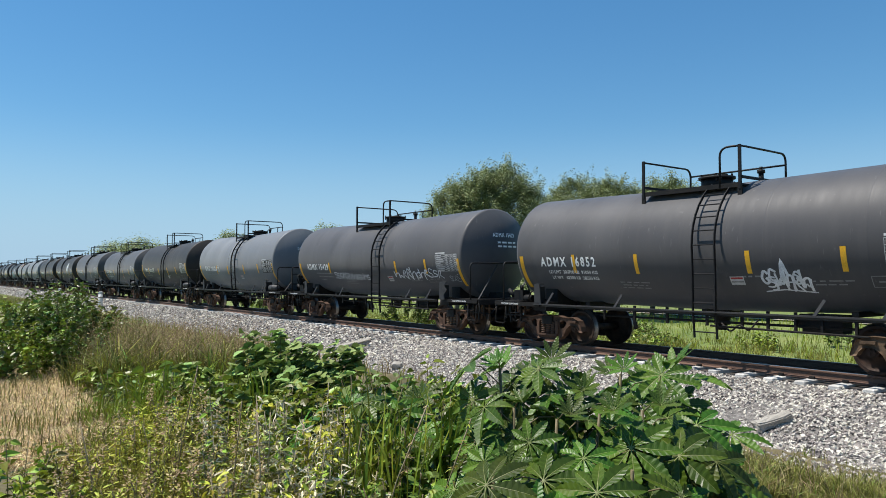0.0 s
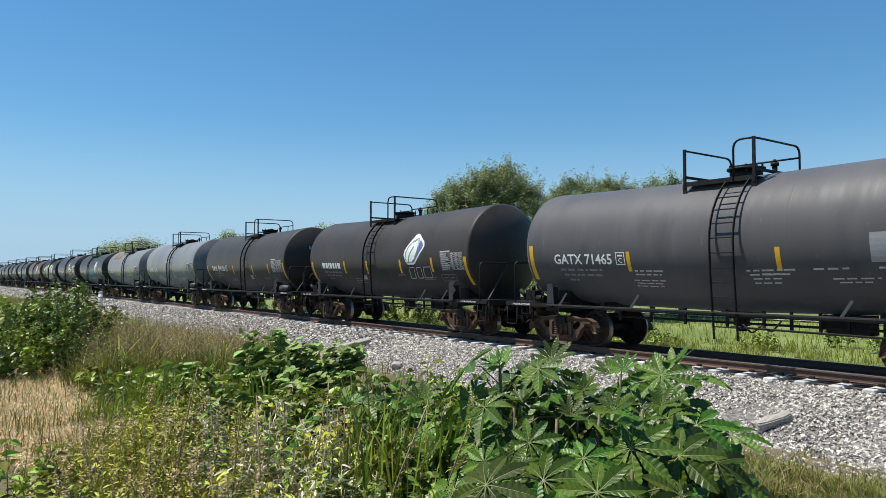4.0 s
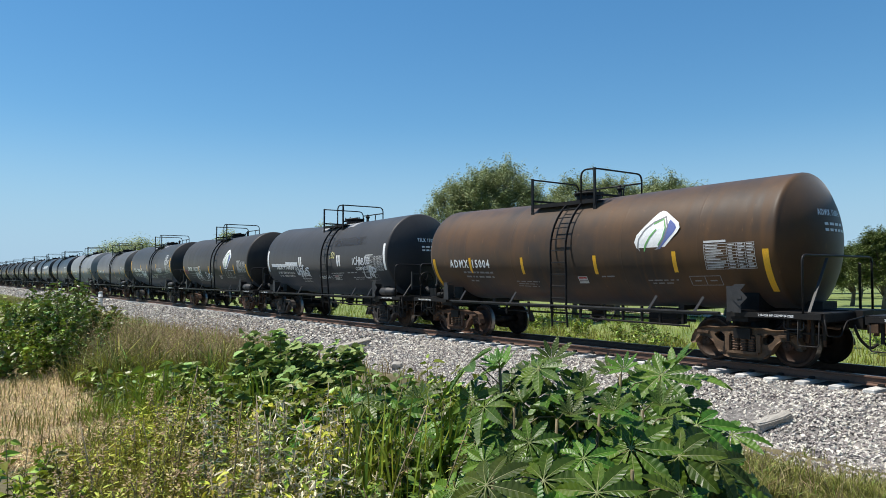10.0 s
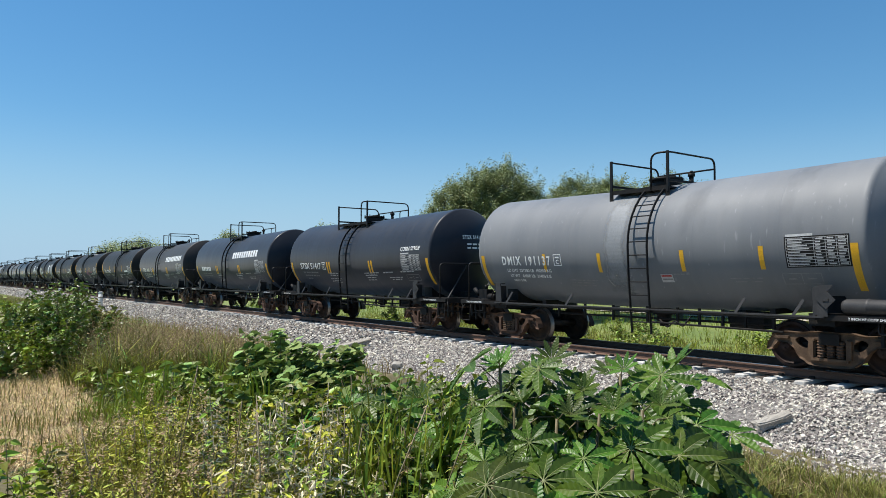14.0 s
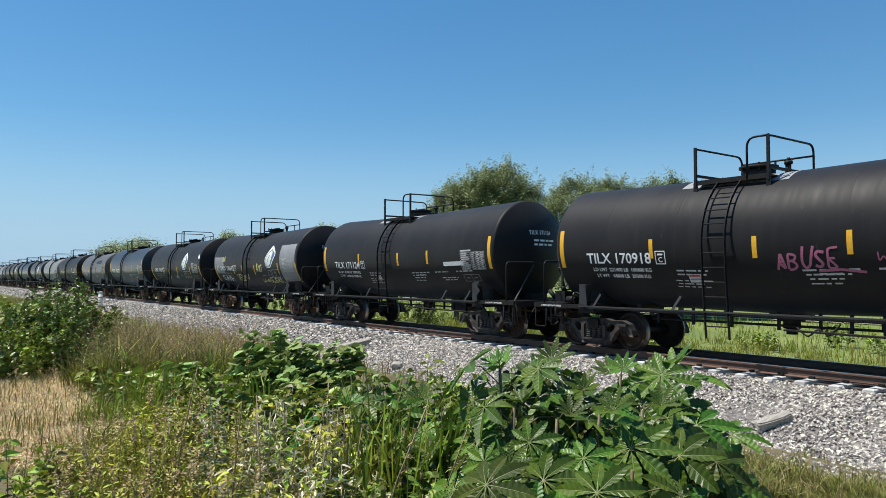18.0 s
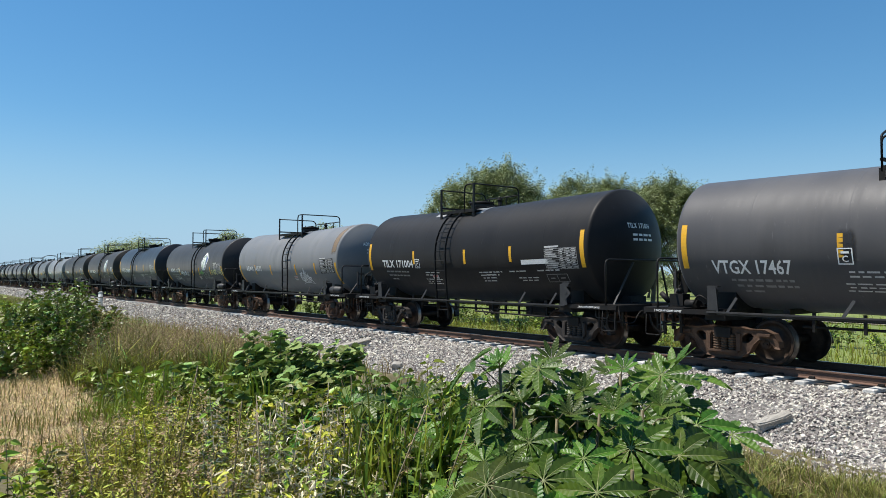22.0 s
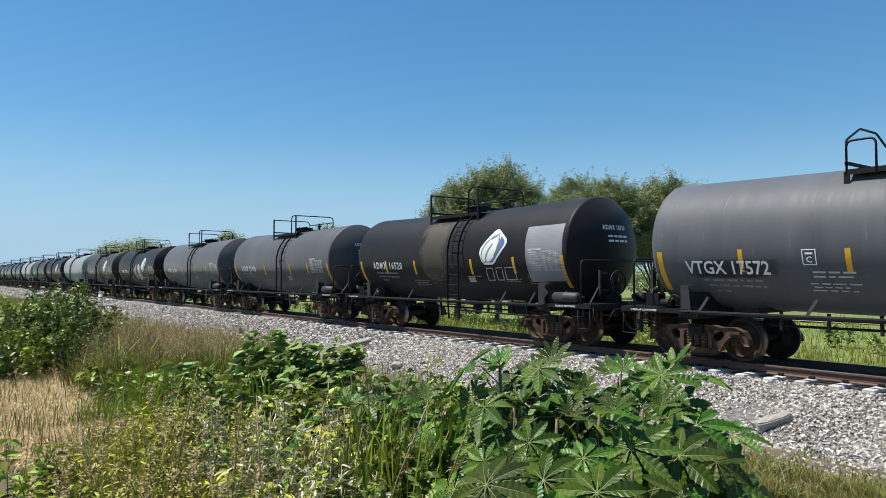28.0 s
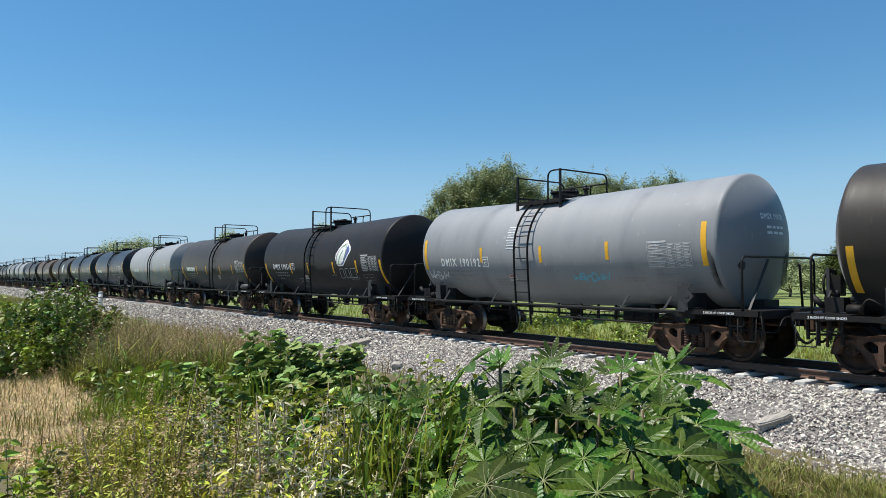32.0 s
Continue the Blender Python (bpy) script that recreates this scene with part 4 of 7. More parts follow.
# number along the train: paint, reporting mark, number, what else is painted on it, walkway kind, ladder, reflectors, their height, table
TRAIN = {
    -1: ("slate", "ADMX", "", "", "wide", 0.65, A_, 0, 4.4), 0: ("slate", "ADMX", "16852", "tag", "wide", 0.52, A_, 0, 4.42),
    1: ("slate", "ADMX", "15429", "long tag", "long", 0.84, (-2.9, 1.89, 3.65), 0, 4.81), 2: ("light", "DMIX", "190326", "pale band", "short", 0.40, D_, 0, 4.38),
    3: ("umber", "DMIX", "190613", "", "short", 0.46, (-3.39, -0.98, 1.09, 2.87), 1, 4.35), 4: ("slate", "ADMX", "16493", "", "wide", 0.64, (-3.3, -1.7, 1.37, 3.2), 0, 4.41),
    5: ("slate", "GATX", "71465", "grey patch", "short", 0.5, (-1.92, 1.58), 1, 4.35), 6: ("umber", "DMIX", "", "emblem", "turned_short", -0.5, D_, 0, 4.3),
    7: ("umber", "DMIX", "190180", "", "short", 0.5, (-3.28, -1.17, 1.37, 3.27), 0, 4.25), 8: ("light", "ADMX", "19147", "faint tag pale band", "short", 0.45, (-3.1, -1.3, 1.0, 3.0), 0, 4.4),
    9: ("tan", "ADMX", "17308", "words", "wide", 0.69, (-3.22, -1.25, 1.49, 3.27), 0, 4.42), 10: ("dark", "ADMX", "16246", "emblem teal words", "turned", -0.54, (-2.6, -0.47, 1.18, 3.05), 0, 4.2),
    11: ("dark", "GATX", "73598", "cream top patch", "short", 0.48, (-3.42, -1.33, 0.88, 3.28), 1, 0), 12: ("black", "ADMX", "15974", "emblem mural", "wide", 0.72, (-2.6, 1.15, 3.14), 0, 4.33),
    13: ("rust", "ADMX", "15004", "emblem", "mid", 0.01, (-3.7, -1.48, 1.08, 3.31), 0, 4.6), 14: ("dark", "TILX", "170830", "words top patch dark band smear", "short", 0.69, (-1.82, -1.66, 1.55, 1.72), 2, 4.27),
    15: ("umber", "DMIX", "190130", "emblem low tags", "short", 0.44, (-2.32, -0.61, 1.36, 3.23), 0, 4.28), 16: ("dark", "TILX", "170894", "words top patch", "short", 0.69, (-2.27, -0.59, 1.72), 2, 4.33),
    17: ("slate", "ADMX", "17080", "chalk tag", "wide", 0.6, (-2.52, -0.08, 1.48, 3.2), 0, 4.33), 18: ("light", "DMIX", "191137", "pale band", "short", 0.45, (-2.62, -0.79, 1.49, 3.25), 0, 4.3),
    19: ("navy", "STSX", "51417", "syrup", "mid", -0.34, (-1.86, -1.67, 1.36, 1.53), 0, 4.0), 20: ("navy", "STSX", "", "banner", "turned_short", -0.3, (-1.86, -1.67, 1.36, 1.53), 0, 4.1),
    21: ("dark", "STSX", "4091", "banner", "turned_short", -0.24, (-1.85, -1.65, 1.46, 1.65), 0, 4.2), 22: ("black", "TILX", "171096", "white bar", "short", 0.65, T_, 2, 4.27),
    23: ("black", "TILX", "170918", "pink syrup top patch", "turned_short", -0.78, (-2.38, 0.03, 1.78), 2, 4.2), 24: ("black", "TILX", "171124", "white bar top patch", "turned_short", -0.64, (-2.41, 0.2, 1.91), 2, 4.18),
    25: ("black", "DMIX", "190682", "emblem patches low tags", "turned_short", -0.46, (-2.4, -1.25, 0.37, 3.11), 0, 4.15), 26: ("black", "DMIX", "190093", "emblem splash", "turned_short", -0.47, (-2.36, -1.11, 0.67, 3.18), 0, 4.12),
    27: ("navy", "VTGX", "190057", "seams", "turned_short", -0.74, (-1.96, 0.06, 2.06), 2, 4.23), 28: ("slate", "VTGX", "17467", "dark band squares", "peak", -0.06, (-1.89, 1.56), 2, 4.23),
    29: ("black", "TILX", "171004", "white bar top patch", "turned_short", -0.7, (-2.33, 0.33, 2.34), 2, 4.22), 30: ("tan", "ADMX", "16973", "tag", "wide", 0.58, (-3.13, -1.32, 1.3, 3.15), 0, 4.2),
    31: ("dark", "ADMX", "16178", "emblem green words", "wide", 0.59, (-2.52, 0.03, 1.18, 3.1), 0, 4.28), 32: ("navy", "VTGX", "190051", "seams", "turned_short", -0.76, (-1.72, 0.21, 2.03), 2, 4.28),
    33: ("umber", "DMIX", "191088", "emblem brown band words", "short", 0.51, (-2.47, -0.62, 0.82, 3.2), 0, 0), 34: ("umber", "SYRX", "", "chalk tag", "short", 0.5, D_, 0, 4.3),
    35: ("light", "DMIX", "", "", "wide", 0.6, A_, 0, 4.3), 36: ("grey", "VTGX", "17572", "black plate", "peak", -0.02, (-3.17, -1.14, 0.72, 2.77), 0, 4.2),
    37: ("black", "ADMX", "16520", "emblem brown band grey patch right", "wide", 0.61, (-3.39, -1.64, 1.29, 3.14), 0, 4.3), 38: ("slate", "ADMX", "15968", "", "wide", 0.63, (-3.16, -1.31, 1.44, 3.18), 0, 3.99),
    39: ("slate", "ADMX", "16789", "", "wide", 0.53, (-3.15, -1.22, 1.2, 3.1), 0, 4.37), 40: ("black", "ADMX", "17256", "emblem red", "turned", -0.57, (-2.14, -0.36, 3.18), 0, 4.2),
    41: ("umber", "ADMX", "17722", "emblem brown band", "turned", -0.62, (-2.11, -0.26, 1.34, 3.1), 0, 4.25), 42: ("pale", "DMIX", "190192", "teal tag", "turned_short", -0.53, (-2.32, 0.08, 2.29), 2, 3.99),
    43: ("black", "DMIX", "190516", "emblem", "turned_short", -0.5, D_, 0, 4.2), 44: ("umber", "DMIX", "", "", "short", 0.5, D_, 0, 4.3), 45: ("pale", "DMIX", "", "", "short", 0.5, D_, 0, 4.3),
    46: ("navy", "STSX", "", "", "short", 0.5, D_, 2, 4.3), 47: ("navy", "STSX", "", "", "short", 0.5, D_, 2, 4.3), 48: ("umber", "DMIX", "", "emblem", "wide", 0.5, A_, 0, 4.3),
    49: ("rust", "ADMX", "", "", "wide", 0.5, A_, 0, 4.3), 50: ("dark", "ADMX", "", "", "wide", 0.5, A_, 0, 4.3), 51: ("pale", "DMIX", "", "", "short", 0.5, D_, 0, 4.3),
    52: ("light", "DMIX", "", "", "short", 0.5, D_, 0, 4.3), 53: ("dark", "ADMX", "", "", "wide", 0.5, A_, 0, 4.3), 54: ("dark", "ADMX", "", "", "wide", 0.5, A_, 0, 4.3),
    55: ("light", "DMIX", "", "", "short", 0.5, D_, 0, 4.3), 56: ("dark", "ADMX", "", "", "wide", 0.5, A_, 0, 4.3), 57: ("dark", "ADMX", "", "", "wide", 0.5, A_, 0, 4.3),
    58: ("pale", "DMIX", "", "", "short", 0.5, D_, 0, 4.3),
}


def emblem(car, x, up=0.0):
    """A white leaf in a rounded diamond whose lower side is blue, over a row of outlined shapes."""
    global SLOPED
    zz = mid_z(x) - mid_z(0) + up
    SLOPED = True
    if "emblem" + SIZE not in SHARED:
        bm = bmesh.new()
        decal_shape(bm, [(-0.56, 0.0), (-0.50, 0.16), (0.02, 0.66), (0.12, 0.70), (0.22, 0.66), (0.58, 0.38), (0.62, 0.26), (0.56, 0.16), (0.08, -0.30), (-0.02, -0.34), (-0.36, -0.33), (-0.46, -0.24)], 0.005, 0)
        decal_shape(bm, [(0.36, 0.46), (0.50, 0.34), (0.53, 0.26), (0.48, 0.17), (0.04, -0.26), (-0.12, -0.29), (0.08, -0.12), (0.22, 0.12)], 0.008, 1)
        rim = [(-0.38, -0.26), (-0.47, -0.12), (-0.44, 0.06), (-0.28, 0.27), (-0.05, 0.43), (0.24, 0.54), (0.31, 0.30), (0.24, 0.05), (0.10, -0.14), (-0.10, -0.25), (-0.38, -0.26)]
        stroke(bm, rim, 0.03, 0.010, 3)
        stroke(bm, [(x * 0.86 - 0.01, w * 0.86 + 0.02) for x, w in rim[4:9]], 0.03, 0.011, 2)
        stroke(bm, [(-0.30, -0.26), (-0.26, -0.08), (-0.14, 0.10), (0.02, 0.26)], 0.04, 0.012, 2)
        SHARED["emblem" + SIZE] = mesh_of("emblem", bm, [WHITE, BLUE, LEAFGREEN, FAINT])
        bm = bmesh.new()
        for ox, wide in ((-0.50, 0.34), (-0.08, 0.32), (0.30, 0.46)):
            pts = [(0.0, -0.40), (0.06, -0.02), (wide, -0.02), (wide - 0.06, -0.40), (0.0, -0.40)]
            stroke(bm, [(ox + x0, w0 - 0.42) for x0, w0 in pts], 0.026, 0.006, 0)
        SHARED["emblem_base" + SIZE] = mesh_of("emblem_base", bm, [TABLEWHITE])
    SLOPED = False
    a = part("emblem", SHARED["emblem" + SIZE], None, car, "white and blue leaf emblem")
    a.location = (x, 0, zz)
    b = tagged(part("emblem_base", SHARED["emblem_base" + SIZE], None, car), kind="stuff")
    b.location = (x + 0.12, 0, zz)


def scrawl(bm, x, w, width, height, rnd, thick, loops, mat=0):
    """A sprayed signature: a run of hooked, looped and slashed signs, one hand width each."""
    cell = width / loops
    for i in range(loops):
        ox, hh = x + cell * i, height * rnd.uniform(0.55, 1.0)
        kind = rnd.randrange(5)
        low = -hh * 0.5 + rnd.uniform(-0.1, 0.1) * height
        if kind == 0:
            pts = [(0.0, 0.8), (0.15, 0.0), (0.5, 0.65), (0.75, 0.05), (1.15, 0.95)]
        elif kind == 1:
            pts = [(0.9, 0.9), (0.3, 1.0), (0.1, 0.6), (0.85, 0.4), (0.7, 0.0), (0.0, 0.1)]
        elif kind == 2:
            pts = [(0.1, 0.0), (0.35, 1.05), (0.9, 0.8), (0.3, 0.5), (1.1, -0.1)]
        elif kind == 3:
            pts = [(0.95, 0.75), (0.5, 1.0), (0.1, 0.5), (0.4, 0.0), (0.95, 0.2), (0.6, 0.5)]
        else:
            pts = [(0.0, 1.1), (0.2, -0.05), (0.35, 0.6), (0.95, 0.7), (1.0, -0.2)]
        pts = [(ox + cell * 1.15 * (a + rnd.uniform(-0.1, 0.1)), low + w + hh * (b + rnd.uniform(-0.08, 0.08))) for a, b in pts]
        fine = [(p[0], p[2]) for p in rounded([(a, 0, b) for a, b in pts], cell * 0.5, 3)]
        stroke(bm, fine, thick * rnd.uniform(0.6, 0.95), 0.007 + 0.0003 * (i % 5), mat)


# strokes of sprayed capitals in a box one wide and one high; a blank parts the strokes
PEN = {"A": "00 48 80 14 74", "B": "00 08 67 44 04 44 72 40 00", "C": "87 38 04 30 81", "D": "00 08 57 84 51 00", "E": "88 08 00 80 04 64", "F": "88 08 00 04 64", "G": "87 38 04 30 81 84 54",
       "H": "08 00 04 84 88 80", "I": "48 40", "K": "08 00 88 04 80", "L": "08 00 80", "M": "00 18 43 78 80", "N": "00 08 80 88", "O": "48 05 20 60 85 48", "P": "00 08 67 75 04", "R": "00 08 67 74 04 34 80",
       "S": "87 38 16 44 72 40 01", "T": "08 88 48 40", "U": "08 02 30 61 88", "V": "08 40 88", "X": "08 80 88 00", "Y": "08 44 88 44 30", "Z": "08 88 00 80", "1": "26 48 40", "2": "06 38 76 00 80",
       "3": "08 78 44 72 30 01", "0": "48 05 20 60 85 48", "7": "08 88 20", "6": "78 24 01 50 73 44 13"}


def sprayed(bm, text, x, w, size, rnd, thick, mat=0):
    """A word in one sprayed line a letter, uneven in height, slant and width."""
    at = x
    for i, c in enumerate(text):
        if c == " ":
            at += size * 0.45
            continue
        low = c.islower()
        hh = size * (0.72 if low else 1.0) * rnd.uniform(0.88, 1.14)
        wide = size * (0.5 if c not in "I1" else 0.3) * rnd.uniform(0.85, 1.2)
        lift, slant = rnd.uniform(-0.06, 0.06) * size, rnd.uniform(-0.02, 0.16)
        pts = []
        for q in PEN[c.upper()].split():
            a, b = int(q[0]) / 8 + rnd.uniform(-0.05, 0.05), int(q[1]) / 8 + rnd.uniform(-0.05, 0.05)
            pts.append((at + wide * a + slant * hh * b, 0, w + lift + hh * b))
        fine = [(p[0], p[2]) for p in rounded(pts, size * 0.16, 3)]
        stroke(bm, fine, thick * rnd.uniform(0.85, 1.15), 0.007 + 0.0003 * (i % 4), mat)
        at += wide + size * 0.16


def mural(car):
    """Big silver letters with white and dark outlines and a yellow haze behind them."""
    rnd = random.Random(12)
    bm = bmesh.new()
    for i, (x, w, rr) in enumerate([(-3.1, 0.20, 0.28), (-2.5, 0.35, 0.30), (-1.8, 0.30, 0.25), (-0.9, 0.55, 0.30), (-0.3, 0.65, 0.35), (0.9, 0.45, 0.32), (1.3, 0.60, 0.25), (-2.4, -0.85, 0.22), (-1.2, -1.0, 0.25), (0.3, -1.05, 0.22), (1.4, -1.0, 0.2), (-3.4, 0.0, 0.15)]):
        blob = []
        for k in range(14):
            a = k * math.pi / 7
            q = rr * rnd.uniform(0.7, 1.25)
            blob.append((x + q * 1.5 * math.cos(a), w + q * 0.8 * math.sin(a)))
        decal_shape(bm, blob, 0.005 + i * 0.0004, 0)
    lines = [[(-2.85, 0.22), (-2.3, 0.42), (-1.6, 0.40)], [(-2.15, 0.36), (-1.95, -0.2), (-1.78, -1.0)], [(-1.72, -1.02), (-1.45, -0.2), (-1.15, 0.42), (-0.8, -0.2), (-0.42, -1.0)], [(-1.42, -0.40), (-0.78, -0.36)],
             [(-0.48, 0.55), (-0.32, 0.0), (-0.1, -0.75), (0.35, -0.98)], [(0.62, 0.32), (0.15, 0.25), (0.12, -0.72), (0.70, -0.88)], [(0.2, -0.25), (0.6, -0.25)],
             [(1.5, 0.12), (1.1, 0.22), (0.85, -0.15), (0.95, -0.7), (1.5, -0.78), (1.82, -0.45)], [(1.78, 0.75), (1.70, 0.1), (1.9, -0.5), (2.35, -1.02)], [(1.45, -1.02), (2.3, -1.05)]]
    for mat, wide, e in ((2, 0.50, 0.009), (4, 0.43, 0.014), (1, 0.34, 0.019)):
        for j, pts in enumerate(lines):
            fine = [(p[0], p[2]) for p in rounded([(x, 0, w) for x, w in pts], 0.3, 4)]
            if len(fine) == 2:
                fine = [fine[0], ((fine[0][0] + fine[1][0]) / 2, (fine[0][1] + fine[1][1]) / 2), fine[1]]
            stroke(bm, fine, wide, e + j * 0.0004, mat)
    for j, pts in enumerate(lines):
        a, c = pts[0], pts[1]
        stroke(bm, [(a[0] + 0.05, a[1] - 0.08), ((a[0] + c[0]) / 2 + 0.06, (a[1] + c[1]) / 2 - 0.03), (c[0] + 0.04, c[1])], 0.05, 0.0235 + j * 0.0002, 5)
    part("painted_mural", bm, [CREAM, BLUESILVER, WHITE, IRON, NAVYLINE, SHADEBLUE], car, "silver and pale yellow sprayed lettering")


BLUESILVER = surface("blue_silver_spray_paint", (0.52, 0.55, 0.59), 0.5, 0.1, (0.34, 0.38, 0.44), 2.2, 0.8, 60, 0.05)
NAVYLINE = surface("dark_outline_spray_paint", (0.02, 0.03, 0.05), 0.6, 0.0, (0.05, 0.08, 0.11), 3, 0.5, 60, 0.05)
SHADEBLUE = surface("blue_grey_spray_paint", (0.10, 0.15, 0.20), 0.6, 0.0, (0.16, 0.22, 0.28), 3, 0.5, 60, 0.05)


def red_mural(car):
    bm = bmesh.new()
    decal_shape(bm, [(-0.35, -0.15), (0.41, 0.25), (0.25, -0.10), (0.15, -0.30), (0.45, -0.62), (0.25, -0.95), (0.05, -0.90), (0.01, -0.55)], 0.006, 0)
    decal_shape(bm, [(0.25, 0.02), (0.73, 0.10), (0.57, -0.25), (0.69, -0.45), (1.03, -0.72), (0.77, -1.02), (0.49, -0.92), (0.39, -0.45)], 0.008, 1)
    decal_shape(bm, [(0.79, -0.05), (0.95, 0.28), (1.19, 0.18), (1.11, -0.20), (1.21, -0.45), (1.27, -0.90), (0.95, -0.98), (0.79, -0.60)], 0.010, 2)
    decal_shape(bm, [(1.21, -0.10), (1.49, 0.12), (1.61, -0.35), (1.93, -1.0), (1.69, -0.85), (1.49, -0.72), (1.35, -1.0), (1.23, -0.80)], 0.012, 0)
    stroke(bm, [(0.33, 0.0), (0.49, -0.2), (0.45, -0.5), (0.69, -0.8)], 0.05, 0.014, 3)
    stroke(bm, [(0.93, -0.1), (0.91, -0.5), (1.05, -0.75)], 0.05, 0.014, 3)
    part("painted_mural", bm, [SILVER, RED, CHALK, IRON], car, "silver and red sprayed letters")


BROWNBAND, PALEBAND, DARKBAND, RUSTSTAIN = (fading("faded_brown_band", (0.075, 0.062, 0.045)), fading("faded_pale_band", (0.25, 0.262, 0.272)), fading("dark_overpaint", (0.022, 0.022, 0.024)), fading("rust_stain", (0.215, 0.150, 0.090)))


def decorate(k, car, mark, number, extra):
    rnd = random.Random(100 + k)
    more = LONG if k in (1, 13) else 0.0
    big = mark in ("VTGX",)
    size = 0.40 if big else 0.33 if mark in ("ADMX", "DMIX") else 0.345
    if number:
        wide = 2.45 if big and len(number) > 5 else 1.65 if len(number) < 5 or k == 28 else 1.85
        lettering("reporting_mark", car, [(mark + " " + number, {1: -4.85, 10: -4.52}.get(k, -4.25 - more * 0.8 - (0.1 if mark == "ADMX" and k < 20 else 0.0)) if not big else -4.45, -0.66 if k in (28, 36) else -0.44, size)], WHITE, wide)
        if mark in ("TILX", "VTGX", "STSX", "DMIX", "GATX"):
            bm = bmesh.new()
            x0 = -2.28 if not big else -1.95
            for a, b in ((x0, x0 + 0.02), (x0 + 0.24, x0 + 0.26)):
                decal(bm, a, b, -0.46, -0.16, 0.006)
            for w in (-0.46, -0.18):
                decal(bm, x0, x0 + 0.26, w, w + 0.02, 0.0065)
            decal(bm, x0 + 0.06, x0 + 0.20, -0.26, -0.22, 0.006)
            tmp = letters("C", 0.16)
            copy_onto_shell(bm, tmp, x0 + 0.07, -0.41, 0.006, 0)
            part("plate_mark", bm, WHITE, car)
        if k < 43:
            head_writing(car, mark, number, more, k)
    else:
        bars("reporting_mark", car, [(-4.2, -0.44, 1.5, 0.22)], WHITE, k)
    limits = {23: ("221400 LB  100400 KG", "64800 LB  29300 KG", ""), 16: ("221500 LB  100450 KG", "64500 LB  29250 KG", ""), 11: ("221600 LB  100500 KG", "64400 LB  29200 KG", "NEW  9-98"), 24: ("221600 LB  100500 KG", "64400 LB  29200 KG", ""), 4: ("201100 LB  91200 KG", "61900 LB  28100 KG", "NEW 2-67"),
              18: ("221200 LB  100300 KG", "64800 LB  29400 KG", "NEW 3-98"), 21: ("221600 LBS  100500 KGS", "64400 LBS  29200 KGS", "3-99 NEW"), 14: ("222600 LB  101050 KG", "63200 LB  28670 KG", ""), 0: ("200700 LB  91050 KG", "62300 LB  28250 KG", "")}
    if k in limits:
        a, b, c = limits[k]
        lettering("load_limit_stencil", car, [("LD LMT  " + a, -4.12, -0.64, 0.125), ("LT WT   " + b, -4.06, -0.80, 0.125)] + ([(c, -4.0, -0.94, 0.105)] if c else []), WHITE)
    else:
        low = 0.22 if k in (28, 36) else 0.0
        bars("load_limit_stencil", car, [(-4.10, -0.62 - low, 1.35, 0.055), (-4.02, -0.76 - low, 1.25, 0.055), (-3.9, -0.90 - low, 0.4, 0.05)], FAINT, k)
    rows = [(-1.9, -0.86, 0.9, 0.04), (-1.85, -0.94, 0.7, 0.04), (-1.9, -1.02, 0.8, 0.04), (1.2, -0.70, 0.4, 0.05), (2.5, -0.82, 0.8, 0.04), (2.6, -0.90, 0.6, 0.04)]
    if mark in ("TILX", "VTGX", "STSX", "GATX"):
        rows += [(-1.8, -0.62, 0.75, 0.05), (-1.8, -0.71, 0.7, 0.05), (0.9, -0.62, 1.0, 0.05), (0.95, -0.71, 0.8, 0.05), (1.0, -0.80, 0.6, 0.045), (1.0, -0.90, 0.55, 0.045), (2.2, -0.62, 0.7, 0.05), (3.3, -0.62, 0.8, 0.05)]
    bars("small_writing", car, [(x, w, l, h * 0.7) for x, w, l, h in rows], TABLEWHITE if mark in ("TILX", "STSX", "GATX", "VTGX") else FAINT, k + 60)
    if "emblem" in extra:
        emblem(car, {12: 2.45, 13: 2.85}.get(k, 2.28), 0.10 if k == 13 else 0.0)

    def plate(name, x0, x1, w0, w1, material, e=0.0045, nx=1, label=""):
        bm = bmesh.new()
        decal(bm, x0, x1, w0, w1, e, 0, 0, nx)
        ob = part(name, bm, material, car, label)

    if k in (2, 8, 9, 30, 36, 18):
        x = TRAIN[k][8]
        plate("black_table_plate", x - 0.58, x + 0.58, -0.60, -0.01, IRON, 0.004)
    if "pale band" in extra:
        plate("faded_band", -0.7, 0.1, -1.3, 2.2, PALEBAND, 0.003, 4)
    if k in (9, 30):
        plate("rust_stain", *((-4.1, -1.2, 0.7, 1.7) if k == 9 else (4.6, 5.08, 0.1, 2.0)), RUSTSTAIN, 0.003, 6)
    if "brown band" in extra:
        a, b = {37: (-1.5, 0.35), 41: (-0.2, 1.3), 33: (-0.75, 0.15)}[k]
        plate("faded_band", a, b, -1.2, 2.25, BROWNBAND, 0.003, 4)
    if "top patch" in extra:
        plate("grey_patch", -1.0 if k not in (23, 24, 29) else -2.0, 1.7 if k not in (23, 24, 29) else 0.4, 1.45, 2.3, PATCHGREY, 0.003, 6)
    if "dark band" in extra:
        plate("dark_overpaint", 0.95, 3.7, 0.42, 0.78, DARKBAND, 0.0035, 4)
    if "squares" in extra:
        plate("dark_square", -1.95, -1.6, -0.45, 0.2, DARKBAND, 0.0035)
        plate("dark_square", 1.2, 1.65, -0.45, 0.2, DARKBAND, 0.0035)
        plate("dark_square", 3.6, 4.9, -0.62, 0.15, DARKBAND, 0.0035)
